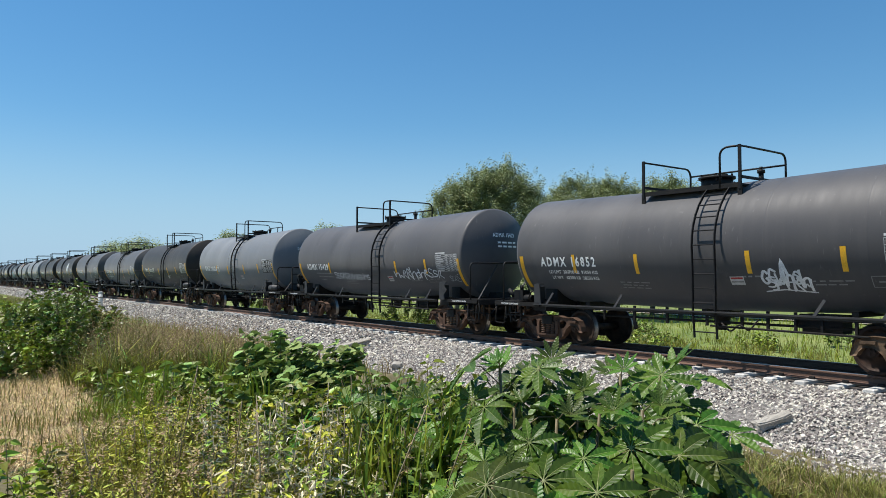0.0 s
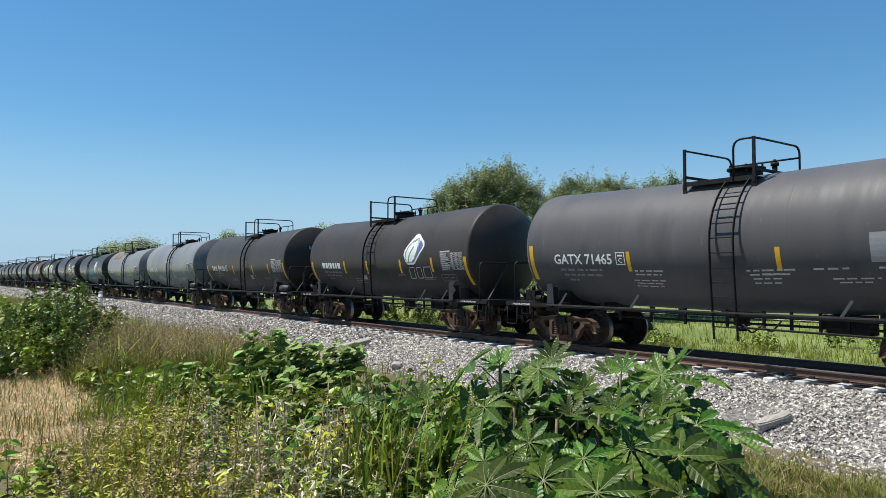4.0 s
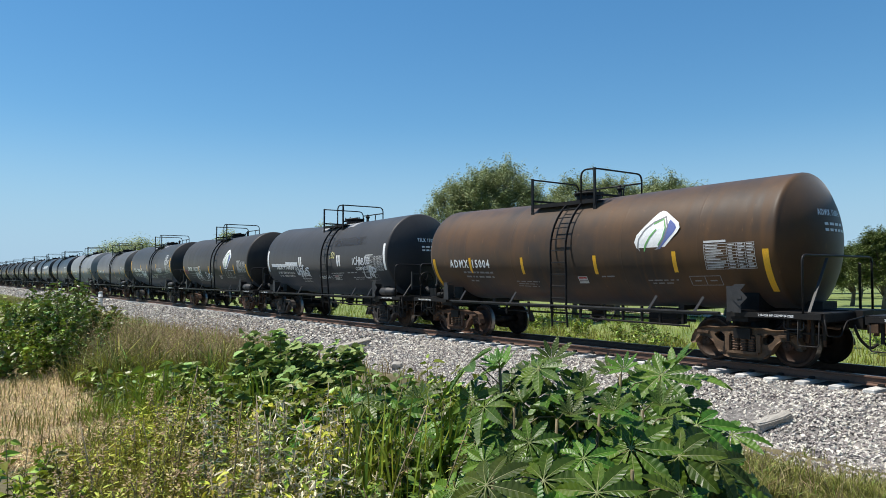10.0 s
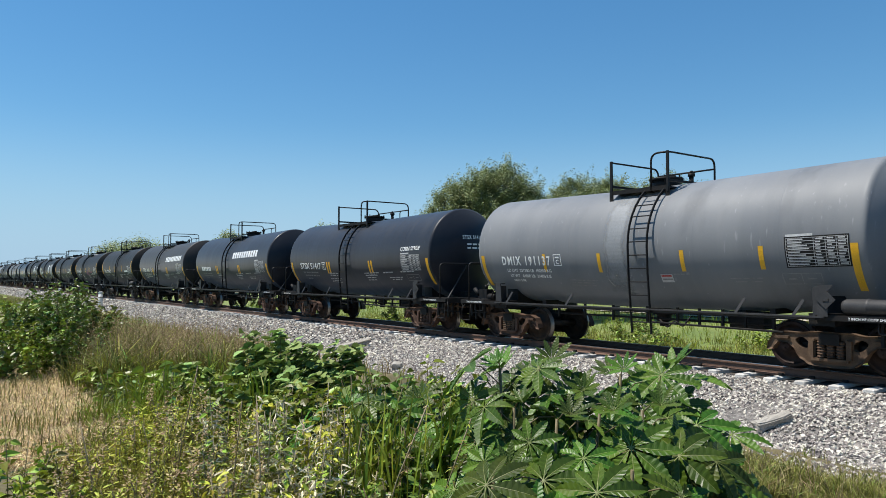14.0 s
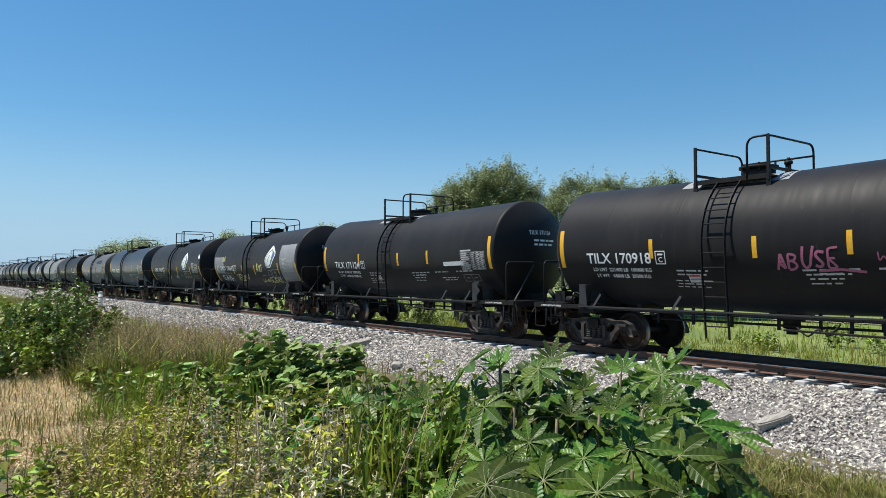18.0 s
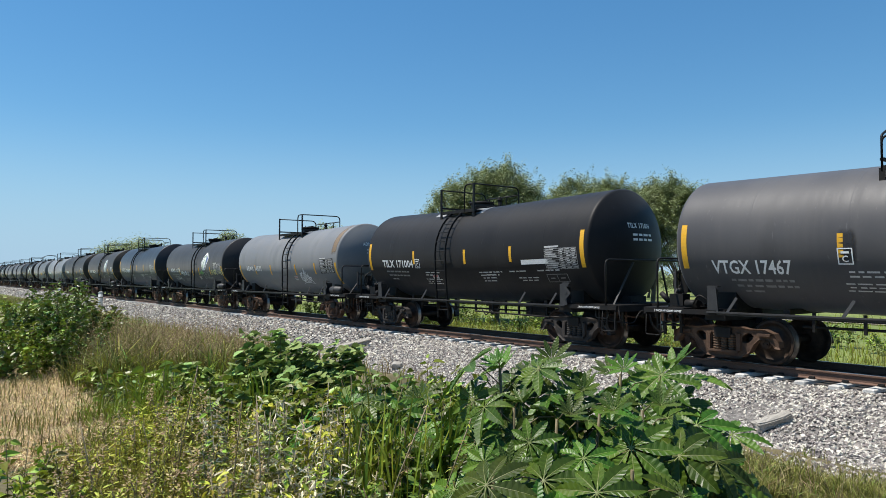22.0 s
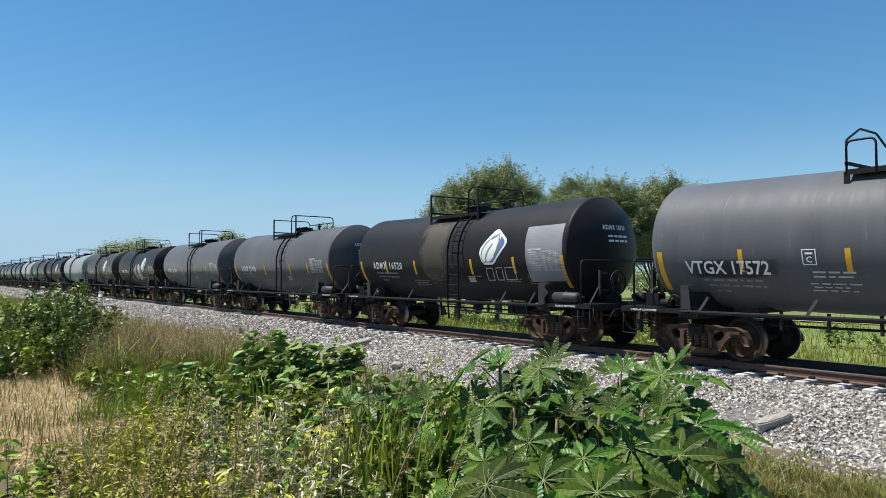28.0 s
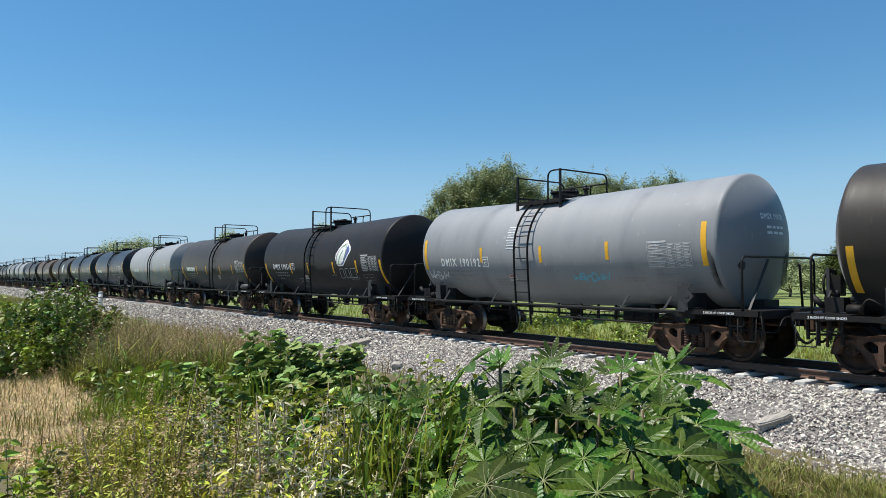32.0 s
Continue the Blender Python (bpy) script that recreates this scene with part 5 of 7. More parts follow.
    if "black plate" in extra:
        plate("black_plate", -4.55, -2.35, -0.76, -0.34, DARKBAND, 0.0035, 2)
        plate("yellow_notice", 1.3, 2.05, -0.52, -0.24, YELLOW, 0.0045)
    if "grey patch right" in extra:
        plate("grey_patch", 3.65, 5.0, -0.90, 0.66, PATCHGREY, 0.0035, 2)
    elif "grey patch" in extra:
        plate("grey_patch", 3.2, 3.85, -0.50, 0.02, PATCHGREY, 0.0035, 2)
    if "white bar" in extra:
        plate("white_bar", 2.75, 3.75, -0.42, -0.29, WHITE, 0.005)
    if "smear" in extra:
        plate("white_smear", -4.7, -3.2, -0.34, -0.20, CHALK, 0.005, 4)
        plate("white_smear", -3.2, -2.0, -0.30, -0.12, CHALK, 0.005, 4)
    if "syrup" in extra or k in (11, 14):
        at = {11: (3.75, 0.22, 0.17), 14: (2.9, -0.52, 0.19), 19: (3.45, 0.10, 0.19), 23: (2.75, -0.56, 0.17)}[k]
        lettering("cargo_name", car, [("CORN SYRUP ONLY" if k == 11 else "CORN SYRUP", *at)], WHITE)
    if k == 11:
        bars("cargo_writing", car, [(3.75, 0.12 - 0.085 * i, 0.5 + 0.5 * ((i * 7) % 3) / 2, 0.04) for i in range(11)], WHITE, 5)
    if k == 33:
        bars("cargo_writing", car, [(4.2, -0.05 - 0.07 * i, 0.62, 0.04) for i in range(8)], WHITE, 6)
    said = {17: [("ROAK", -2.15, -0.80, 0.34, 4)], 9: [("FORGE ZENKO", -2.75, -0.62, 0.26, 3), ("IVYLEAGUE", 1.1, -0.68, 0.30, 3), ("Borez", 0.95, 0.18, 0.30, 1), ("CRUSH", -5.0, -0.46, 0.30, 1)],
            10: [("SOAP1 OKSC 2017", -4.85, -0.74, 0.23, 4)], 14: [("ICHABOD", 2.7, -0.32, 0.32, 0), ("ISO", 0.95, 0.0, 0.25, 3), ("LAP", 3.4, -0.85, 0.55, 0)], 11: [("HICK", -2.42, -0.74, 0.34, 0), ("TCK", 4.35, -0.62, 0.30, 0)],
            16: [("VANISH", 1.75, -0.52, 0.36, 0), ("ISB", 3.75, 0.34, 0.34, 0), ("DETOX", 3.70, 0.02, 0.30, 0)], 31: [("CRUSH 66", -1.9, -0.62, 0.26, 0)], 33: [("CTE", -2.0, -0.52, 0.26, 0)],
            15: [("KMR", -2.95, -0.98, 0.52, 0), ("SANS", -1.35, -0.95, 0.50, 0), ("BOGLE", -5.0, -0.62, 0.25, 2)], 25: [("AXT", 0.65, -0.50, 0.42, 3), ("AXT", -3.9, 0.02, 0.26, 3), ("AT", -4.85, -0.52, 0.36, 0)], 23: [("ABUSE", 0.45, -0.56, 0.40, 2)]}
    for text, x, w, sz, m in said.get(k, ()):
        word = bmesh.new()
        sprayed(word, text, x, w, sz * 0.9, rnd, sz * 0.10 + 0.008)
        tagged(part("sprayed_word", word, [CHALK, TEAL, PINK, CREAM, FAINT][m], car), kind="stuff")
    if mark in ("ADMX", "DMIX", "TILX"):
        bm = bmesh.new()
        decal(bm, 0.0, 0.30, -0.86, -0.66, 0.005, 0)
        decal(bm, 0.02, 0.28, -0.72, -0.68, 0.0065, 1)
        decal(bm, 0.02, 0.28, -0.80, -0.765, 0.0065, 2)
        sign = part("warning_notice", bm, [TABLEWHITE, RED, FAINT], car, "small white and red notice")
        sign["kind"] = "stuff"
        sign.location = (TRAIN[k][5] + (0.42 if TRAIN[k][5] > 0 else -0.75), 0, 0)
    marks = bmesh.new()
    mats = [CHALK, TEAL, PINK, CREAM, LEAFGREEN]
    used = True
    if extra == "tag":
        x = 2.1
        scrawl(marks, x - 0.5, -0.75, 0.9, 0.5, rnd, 0.06, 6)
        scrawl(marks, x - 0.4, -0.82, 0.8, 0.4, rnd, 0.045, 5)
        stroke(marks, [(x - 0.5, -1.05), (x - 0.1, -1.0), (x + 0.5, -1.08)], 0.03)
        stroke(marks, [(x - 0.1, -0.8), (x - 0.05, -0.35), (x + 0.05, -0.7)], 0.06)
    elif extra == "long tag":
        scrawl(marks, -2.6, -0.68, 2.6, 0.32, rnd, 0.045, 13)
        scrawl(marks, 1.75, -0.64, 2.7, 0.36, rnd, 0.055, 11)
        scrawl(marks, 4.75, -0.85, 0.5, 0.3, rnd, 0.012, 4)
    elif "mural" in extra:
        mural(car)
        used = False
    elif "red" in extra:
        red_mural(car)
        scrawl(marks, -1.2, -1.0, 0.7, 0.2, rnd, 0.02, 5)
    elif "cream" in extra:
        sign = bmesh.new()
        decal_shape(sign, [(1.60, -0.30), (1.66, 0.10), (1.74, 0.48), (1.86, 0.66), (1.98, 0.62), (2.02, 0.44), (2.28, 0.46), (2.44, 0.30), (2.36, 0.16), (2.52, 0.02), (3.06, -0.02), (3.20, -0.14), (3.16, -0.46), (3.04, -0.54), (2.1, -0.60), (1.78, -0.58)], 0.005, 0)
        decal_shape(sign, [(2.02, 0.36), (2.24, 0.38), (2.36, 0.28), (2.24, 0.14), (2.04, 0.18)], 0.0065, 3)
        decal_shape(sign, [(2.06, -0.06), (3.06, -0.08), (3.10, -0.46), (2.10, -0.50)], 0.0065, 3)
        for ox, wide in ((2.13, 0.38), (2.53, 0.25), (2.80, 0.25)):
            decal_shape(sign, [(ox, -0.45), (ox + 0.02, -0.12), (ox + wide, -0.12), (ox + wide - 0.02, -0.45)], 0.008, 1)
            decal_shape(sign, [(ox + wide * 0.4, -0.42), (ox + wide * 0.42, -0.26), (ox + wide * 0.62, -0.26), (ox + wide * 0.6, -0.42)], 0.0095, 3)
        decal_shape(sign, [(1.78, 0.0), (1.76, 0.30), (1.84, 0.56), (1.93, 0.50), (1.96, 0.2), (1.90, -0.06)], 0.0065, 1)
        for i in range(5):
            stroke(sign, [(1.70 + 0.07 * i, -0.50), (1.74 + 0.05 * i, -0.25), (1.72 + 0.06 * i, 0.02 - 0.03 * i)], 0.022, 0.0085, 2 if i % 2 else 3)
        tagged(part("company_sign", sign, [WHITE, YELLOW, LEAFGREEN, IRON], car, "white, yellow and green painted company sign"), kind="stuff")
        scrawl(marks, 1.9, -0.75, 1.5, 0.25, rnd, 0.03, 6)
        stroke(marks, [(-2.1, -0.9), (-1.8, -0.88), (-1.5, -0.92)], 0.035)
    elif "teal" in extra and "tag" not in extra:
        for i in range(4):
            ox = -0.15 + 0.52 * i
            ring = [(ox + 0.30 * math.cos(a * 0.449) * (1 + 0.2 * math.sin(a + i)), -0.45 + 0.42 * math.sin(a * 0.449) * (1 + 0.15 * math.cos(2 * a + i))) for a in range(15)]
            stroke(marks, ring, 0.075, 0.007 + 0.0008 * i, 1)
            stroke(marks, [(ox - 0.08, -0.6), (ox, -0.35), (ox + 0.08, -0.55)], 0.05, 0.0075 + 0.0008 * i, 1)
        stroke(marks, [(-0.5, -0.95), (0.4, -0.92), (1.8, -1.0)], 0.05, 0.007, 1)
    elif extra == "teal tag":
        for i in range(9):
            decal(marks, -1.25 + 0.02 * (i % 3), -0.85, 0.05 + 0.075 * i, 0.075 + 0.075 * i, 0.006, 0)
        bm = bmesh.new()
        decal_shape(bm, [(4.86, -0.30), (4.96, -0.22), (5.05, -0.42), (5.02, -0.75), (5.06, -1.25), (4.97, -1.30), (4.92, -0.85), (4.85, -0.55)], 0.0045, 0)
        for cy, cz, r in ((0.55, 2.30, 0.24), (0.75, 2.05, 0.30), (-0.9, 2.0, 0.10), (0.95, 1.75, 0.28)):
            f = bm.faces.new([bm.verts.new(head_point(cy + r * math.cos(a * 0.628) * rnd.uniform(0.7, 1.1), cz + r * math.sin(a * 0.628) * rnd.uniform(0.7, 1.3), 0.0, 0.02)) for a in range(10)])
        part("soot_stain", bm, DARKBAND, car, "dark sooty stain")
        scrawl(marks, 1.1, -0.75, 1.1, 0.3, rnd, 0.05, 6, 1)
        scrawl(marks, -5.0, -0.75, 0.9, 0.4, rnd, 0.05, 5, 0)
    elif k in (14, 16):
        scrawl(marks, -2.2, -0.55, 1.2, 0.5, rnd, 0.07, 6)
        scrawl(marks, -2.0, -0.62, 1.0, 0.4, rnd, 0.05, 5)
        scrawl(marks, -0.2, -0.75, 1.0, 0.2, rnd, 0.03, 6)
    elif k == 15:
        stroke(marks, [(-2.9, -1.05), (-2.2, -1.0), (-0.7, -1.06)], 0.025)
        stroke(marks, [(-0.55, -0.8), (-0.45, -0.55), (-0.35, -0.85)], 0.05)
    elif "low tags" in extra:
        scrawl(marks, -2.2, -0.8, 1.5, 0.5, rnd, 0.06, 5, 3 if k == 25 else 1)
        scrawl(marks, 0.9, -1.0, 2.2, 0.3, rnd, 0.04, 8, 3 if k == 25 else 0)
        scrawl(marks, -4.4, -0.9, 1.5, 0.4, rnd, 0.06, 5, 0)
    elif "splash" in extra:
        decal_shape(marks, [(4.75, 0.30), (4.85, 0.52), (5.0, 0.42), (5.12, 0.40), (5.08, 0.22), (4.9, 0.24)], 0.005, 0)
        scrawl(marks, 0.1, -0.75, 0.5, 0.3, rnd, 0.025, 5)
    elif "green" in extra:
        scrawl(marks, 1.2, -0.45, 0.7, 0.35, rnd, 0.05, 4, 4)
        scrawl(marks, 3.25, -0.48, 0.8, 0.3, rnd, 0.045, 4, 3)
        scrawl(marks, 4.45, -0.48, 0.6, 0.3, rnd, 0.045, 3, 3)
        scrawl(marks, -2.3, -0.45, 0.5, 0.2, rnd, 0.05, 4, 0)
        scrawl(marks, -3.8, -0.85, 1.3, 0.4, rnd, 0.025, 7, 0)
    elif "pink" in extra:
        stroke(marks, [(1.2, -0.62), (1.6, -0.60), (2.0, -0.66)], 0.05, 0.008, 2)
        scrawl(marks, 2.2, -0.35, 0.7, 0.3, rnd, 0.03, 4, 2)
    elif "banner" in extra:
        bars_at = 1.35 if k == 21 else 0.6
        for i in range(11):
            decal(marks, bars_at + 0.3 * i, bars_at + 0.3 * i + 0.22, 0.20, 0.52, 0.006, 0)
    elif "tag" in extra:
        scrawl(marks, -2.6, -0.85, 1.2, 0.5, rnd, 0.035, 5)
        scrawl(marks, 1.4, -0.95, 1.8, 0.35, rnd, 0.03, 7)
        scrawl(marks, -0.6, 0.25, 0.8, 0.2, rnd, 0.03, 4)
    else:
        used = False
    if used:
        tagged(part("graffiti", marks, mats, car, "sprayed graffiti"), kind="stuff")
    else:
        marks.free()
    if "patches" in extra:
        bm = bmesh.new()
        decal(bm, 3.38, 4.95, -1.05, 0.66, 0.0035, 0, 0, 2)
        decal(bm, -5.1, -3.75, -0.62, 0.25, 0.0035, 0, 0, 2)
        part("repainted_patch", bm, PATCHGREY, car)


for k, (paint, mark, number, extra, deck, ladder_x, stripes, high, table_x) in TRAIN.items():
    set_size("small" if deck in ("wide", "turned", "long", "mid", "peak") and mark != "STSX" else "big")
    said = WORDS[paint] + " tank car" + (" with leaf emblem" if "emblem" in extra else "")
    said += " and graffiti" if "emblem" in extra and k in (10, 12, 15, 25, 31, 40) else " sprayed with graffiti" if k in (1, 9, 14, 16) else ""
    car = build_car(k, paint, said + (" on the track" if "graffiti" in said else " rolling on the track"), deck, ladder_x, stripes, high, table_x, k < 46)
    decorate(k, car, mark, number, extra)
set_size("big")

# ---- ground and track ----
TRACK_Y = 14.5
RAIL_Y = (13.75, 15.25)


def smooth(a, b, t):
    t = min(1.0, max(0.0, (t - a) / (b - a)))
    return t * t * (3 - 2 * t)


def ground_z(x, y):
    z = -0.95 * smooth(3.5, 10.5, y) if y < 13 else -0.95 + 0.35 * smooth(19, 40, y)
    z += 0.06 * noise.noise(Vector((x * 0.35, y * 0.35, 0.3))) + 0.10 * noise.noise(Vector((x * 0.06, y * 0.06, 5.0)))
    return z


def axis(lo, hi, near_lo, near_hi, step):
    """Grid lines: close together near the camera, wider apart far off."""
    out = [near_lo]
    while out[-1] < near_hi:
        out.append(out[-1] + step)
    s, p = step, near_lo
    left = []
    while p > lo:
        s *= 1.35
        p -= s
        left.append(p)
    s, p = step, out[-1]
    while p < hi:
        s *= 1.35
        p += s
        out.append(p)
    return left[::-1] + out


gx, gy = axis(-4000, 3000, -60, 20, 0.8), axis(-2000, 4000, -4, 30, 0.5)
verts = [(x, y, ground_z(x, y)) for x in gx for y in gy]
ny = len(gy)
faces = [(i * ny + j, (i + 1) * ny + j, (i + 1) * ny + j + 1, i * ny + j + 1) for i in range(len(gx) - 1) for j in range(ny - 1)]
ground = new("ground", soup("ground", verts, faces, [EARTH, FIELD], True))
for q in ground.data.polygons:
    q.material_index = 1 if q.center.y > 17 or q.center.x < -40 else 0
tagged(ground, "weedy earth and grass beside the railway", "ground", kind="structure")

# the ballast bank, a ridge with a flat top that carries the track
PROFILE = [(10.55, -1.02), (11.1, -0.90), (11.8, -0.67), (12.6, -0.39), (13.0, -0.29), (13.3, -0.235), (15.7, -0.235), (16.0, -0.29), (16.9, -0.55), (18.2, -1.05)]
bx = [-420 + 4 * i for i in range(90)] + [-60 + 0.5 * i for i in range(200)]
verts, np_ = [], len(PROFILE)
for x in bx:
    for j, (y, z) in enumerate(PROFILE):
        w = 0.05 if 0 < j < 5 else 0.01
        verts.append((x, y + w * 2 * noise.noise(Vector((x * 0.5, j, 1))), z + w * noise.noise(Vector((x * 0.8, j * 3.0, 2)))))
faces = [(i * np_ + j, (i + 1) * np_ + j, (i + 1) * np_ + j + 1, i * np_ + j + 1) for i in range(len(bx) - 1) for j in range(np_ - 1)]
bed = new("ballast_bed", soup("ballast_bed", verts, faces, [BED, OILSHADE], True))
# between the rails the bed takes the colour with the cars' shade in it
for q in bed.data.polygons:
    q.material_index = 1 if 13.35 < q.center.y < 15.65 else 0
tagged(bed, "bank of pale grey crushed stone under the track", "ballast", kind="structure")


def bank_z(y):
    for (a, za), (b, zb) in zip(PROFILE, PROFILE[1:]):
        if a <= y <= b:
            return za + (zb - za) * (y - a) / (b - a)
    return -1.0


def stones(name, count, x0, x1, y0, y1, lo, hi, seed, power=1.0):
    """Loose crushed stones, sharp-edged lumps of eight corners, lying on the bank."""
    rs = np.random.RandomState(seed)
    base = np.array([(-1, -1, -1), (1, -1, -1), (1, 1, -1), (-1, 1, -1), (-1, -1, 1), (1, -1, 1), (1, 1, 1), (-1, 1, 1)], float) * 0.6
    quads = np.array([(0, 3, 2, 1), (4, 5, 6, 7), (0, 1, 5, 4), (1, 2, 6, 5), (2, 3, 7, 6), (3, 0, 4, 7)])
    V = np.zeros((count, 8, 3))
    x = x1 + (x0 - x1) * rs.rand(count) ** power
    y = y0 + (y1 - y0) * rs.rand(count)
    z = np.interp(y, [p[0] for p in PROFILE], [p[1] for p in PROFILE])
    if y1 < 10.7:
        z = np.array([ground_z(a, b) for a, b in zip(x, y)])
    size = lo + (hi - lo) * rs.rand(count) ** 2
    for i in range(count):
        q = base + rs.uniform(-0.42, 0.42, (8, 3))
        q *= np.array([1, rs.uniform(0.6, 1), rs.uniform(0.45, 0.8)]) * size[i]
        e = Euler((rs.uniform(-0.7, 0.7), rs.uniform(-0.7, 0.7), rs.uniform(0, 6.28))).to_matrix()
        V[i] = q @ np.array(e).T + (x[i], y[i], z[i] + size[i] * rs.uniform(0.0, 0.35))
    F = (quads[None] + 8 * np.arange(count)[:, None, None]).reshape(-1, 4)
    ob = new(name, soup(name, V.reshape(-1, 3).tolist(), F.tolist(), STONE))
    return tagged(ob, "loose pale grey crushed ballast stones", "ballast", kind="stuff")


stones("ballast_stones", 50000, -19, 4, 10.5, 13.3, 0.022, 0.048, 3)
stones("ballast_stones", 10500, -60, -18.6, 10.6, 13.35, 0.045, 0.075, 4, 1.4)
stones("ballast_stones", 5200, -14, 4, 9.6, 10.6, 0.02, 0.048, 6)
stones("ballast_stones", 6000, -150, -58, 10.6, 13.3, 0.08, 0.13, 7, 1.3)
stones("ballast_stones", 2500, -20, 5, 15.7, 17.6, 0.03, 0.06, 5)


def make_rail(bm, x0, x1):
    """A flat-bottomed rail: foot, web and head."""
    sec = [(-0.07, -0.172), (0.07, -0.172), (0.07, -0.160), (0.012, -0.140), (0.010, -0.045), (0.036, -0.034), (0.036, -0.006), (0.028, 0.0),
           (-0.028, 0.0), (-0.036, -0.006), (-0.036, -0.034), (-0.010, -0.045), (-0.012, -0.140), (-0.07, -0.160)]
    a = [bm.verts.new((x0, y, z)) for y, z in sec]
    b = [bm.verts.new((x1, y, z)) for y, z in sec]
    for i in range(len(sec)):
        j = (i + 1) % len(sec)
        f = bm.faces.new((a[i], b[i], b[j], a[j]))
        f.material_index = 1 if i == 7 else 0
    bm.faces.new(a[::-1])
    bm.faces.new(b)


track = tagged(new("railway_track"), "single railway track with rusty rails on pale concrete ties", "railway track", kind="structure")
for y in RAIL_Y:
    bm = bmesh.new()
    make_rail(bm, -420, 40)
    bmesh.ops.recalc_face_normals(bm, faces=bm.faces)
    r = part("rail", bm, [RAILSTEEL, RAILTOP], track, "rust-brown steel rail with a worn top")
    r.location = (0, y, 0)


def make_tie(bm):
    vs = add_box(bm, 0, 0, -0.27, 0.24, 2.60, 0.20)
    for v in vs:
        if v.co.z > -0.2:
            v.co.x *= 0.82
    bmesh.ops.bevel(bm, geom=bm.edges[:], offset=0.015, segments=1, affect="EDGES")


def make_clip(bm):
    add_box(bm, 0, -0.10, -0.150, 0.10, 0.07, 0.03)
    add_rod(bm, (-0.05, -0.09, -0.13), (0.05, -0.09, -0.13), 0.014, 6)
    add_box(bm, 0, 0.10, -0.150, 0.10, 0.07, 0.03)


tie_mesh = shared("tie", make_tie, TIE)
clip_mesh = shared("rail_clip", make_clip, IRON)
rnd = random.Random(8)
far_ties = []
for i in range(330):
    x = 6.0 - i * 0.6
    if i < 110:
        t = part("tie", tie_mesh, None, track)
        t.matrix_basis = pose(x + rnd.uniform(-0.02, 0.02), TRACK_Y + rnd.uniform(-0.03, 0.03), rnd.uniform(-0.012, 0.012), 0, 0, rnd.uniform(-0.8, 0.8))
        if i < 60:
            c = part("rail_clip", clip_mesh, None, track)
            c.matrix_basis = pose(x, RAIL_Y[0], 0.0)
    else:
        far_ties.append(x)
bm = bmesh.new()
for x in far_ties:
    add_box(bm, x, TRACK_Y, -0.27, 0.23, 2.6, 0.2)
tagged(part("ties", bm, TIE, track), kind="stuff")


def add_slab(name, x, y, z, sx, sy, sz, rot, label, seed):
    rnd = random.Random(seed)
    bm = bmesh.new()
    add_box(bm, 0, 0, 0, sx, sy, sz)
    bmesh.ops.subdivide_edges(bm, edges=bm.edges[:], cuts=3, use_grid_fill=True)
    for v in bm.verts:
        v.co += Vector((rnd.uniform(-1, 1), rnd.uniform(-1, 1), rnd.uniform(-1, 1))) * 0.018
    bmesh.ops.bevel(bm, geom=[e for e in bm.edges if e.calc_face_angle(0) > 0.9], offset=0.02, segments=2, affect="EDGES")
    ob = new(name, mesh_of(name, bm, WEATHERED))
    ob.matrix_basis = pose(x, y, z, *rot)
    return tagged(ob, label, "concrete slab")


add_slab("concrete_block", -6.27, 11.58, -0.665, 0.66, 0.20, 0.18, (8, -12, 68), "broken grey concrete bar lying on the ballast", 1)
add_slab("concrete_slab", -21.0, 11.85, -0.545, 1.25, 0.36, 0.16, (8, -14, 60), "broken grey concrete slab lying on the ballast", 2)


for x, y, z, sx, sy, sz, mat, said, seed in ((-17.2, 11.2, -0.80, 0.46, 0.34, 0.24, WEATHERED, "pale grey rock lying at the foot of the ballast", 3), (-20.2, 11.35, -0.72, 0.50, 0.36, 0.26, FRAME, "rust-brown clod of earth beside the concrete slab", 4), (-9.2, 10.45, -0.92, 0.30, 0.22, 0.16, WEATHERED, "pale grey rock lying at the foot of the ballast", 5)):
    rnd = random.Random(seed)
    bm = bmesh.new()
    bmesh.ops.create_icosphere(bm, subdivisions=2, radius=0.5)
    for v in bm.verts:
        v.co *= 1.0 + 0.35 * noise.noise(v.co * 2.2 + Vector((seed, 0, 0))) + rnd.uniform(-0.05, 0.05)
        v.co = Vector((v.co.x * sx, v.co.y * sy, v.co.z * sz))
    rock = tagged(new("rock", mesh_of("rock", bm, mat)), said, "rock")
    rock.matrix_basis = pose(x, y, z, 0, 0, seed * 40)


def add_post(x, y, z, h):
    bm = bmesh.new()
    add_rod(bm, (0, 0, 0), (0, 0, h), 0.17, 14, 0.16)
    add_rod(bm, (0, 0, h), (0, 0, h + 0.07), 0.20, 14, 0.12)
    post = tagged(new("marker_post"), "short white-painted concrete marker post in the grass", "marker post", "marker posts beside the track")
    post.location = (x, y, z)
    part("shaft", bm, POSTWHITE, post)
    bm = bmesh.new()
    add_rod(bm, (0, 0, h * 0.72), (0, 0, h * 0.78), 0.172, 14)
    part("band", bm, WEATHERED, post)


add_post(-60.0, 11.6, -1.0, 1.5)
add_post(-78.7, 11.5, -1.0, 1.5)
add_post(-150, 11.4, -1.0, 1.5)


# ---- plants ----
def leaf_mat(name, base, other, rough=0.55, vary=0.3, island=False, spec=0.25):
    tr = tuple(min(1, c * 1.3) for c in base)
    return surface(name, base, rough, 0.0, other, 3.0, 0.6, 30, 0.1, vary=vary, spec=spec, island=island, trans=tr)


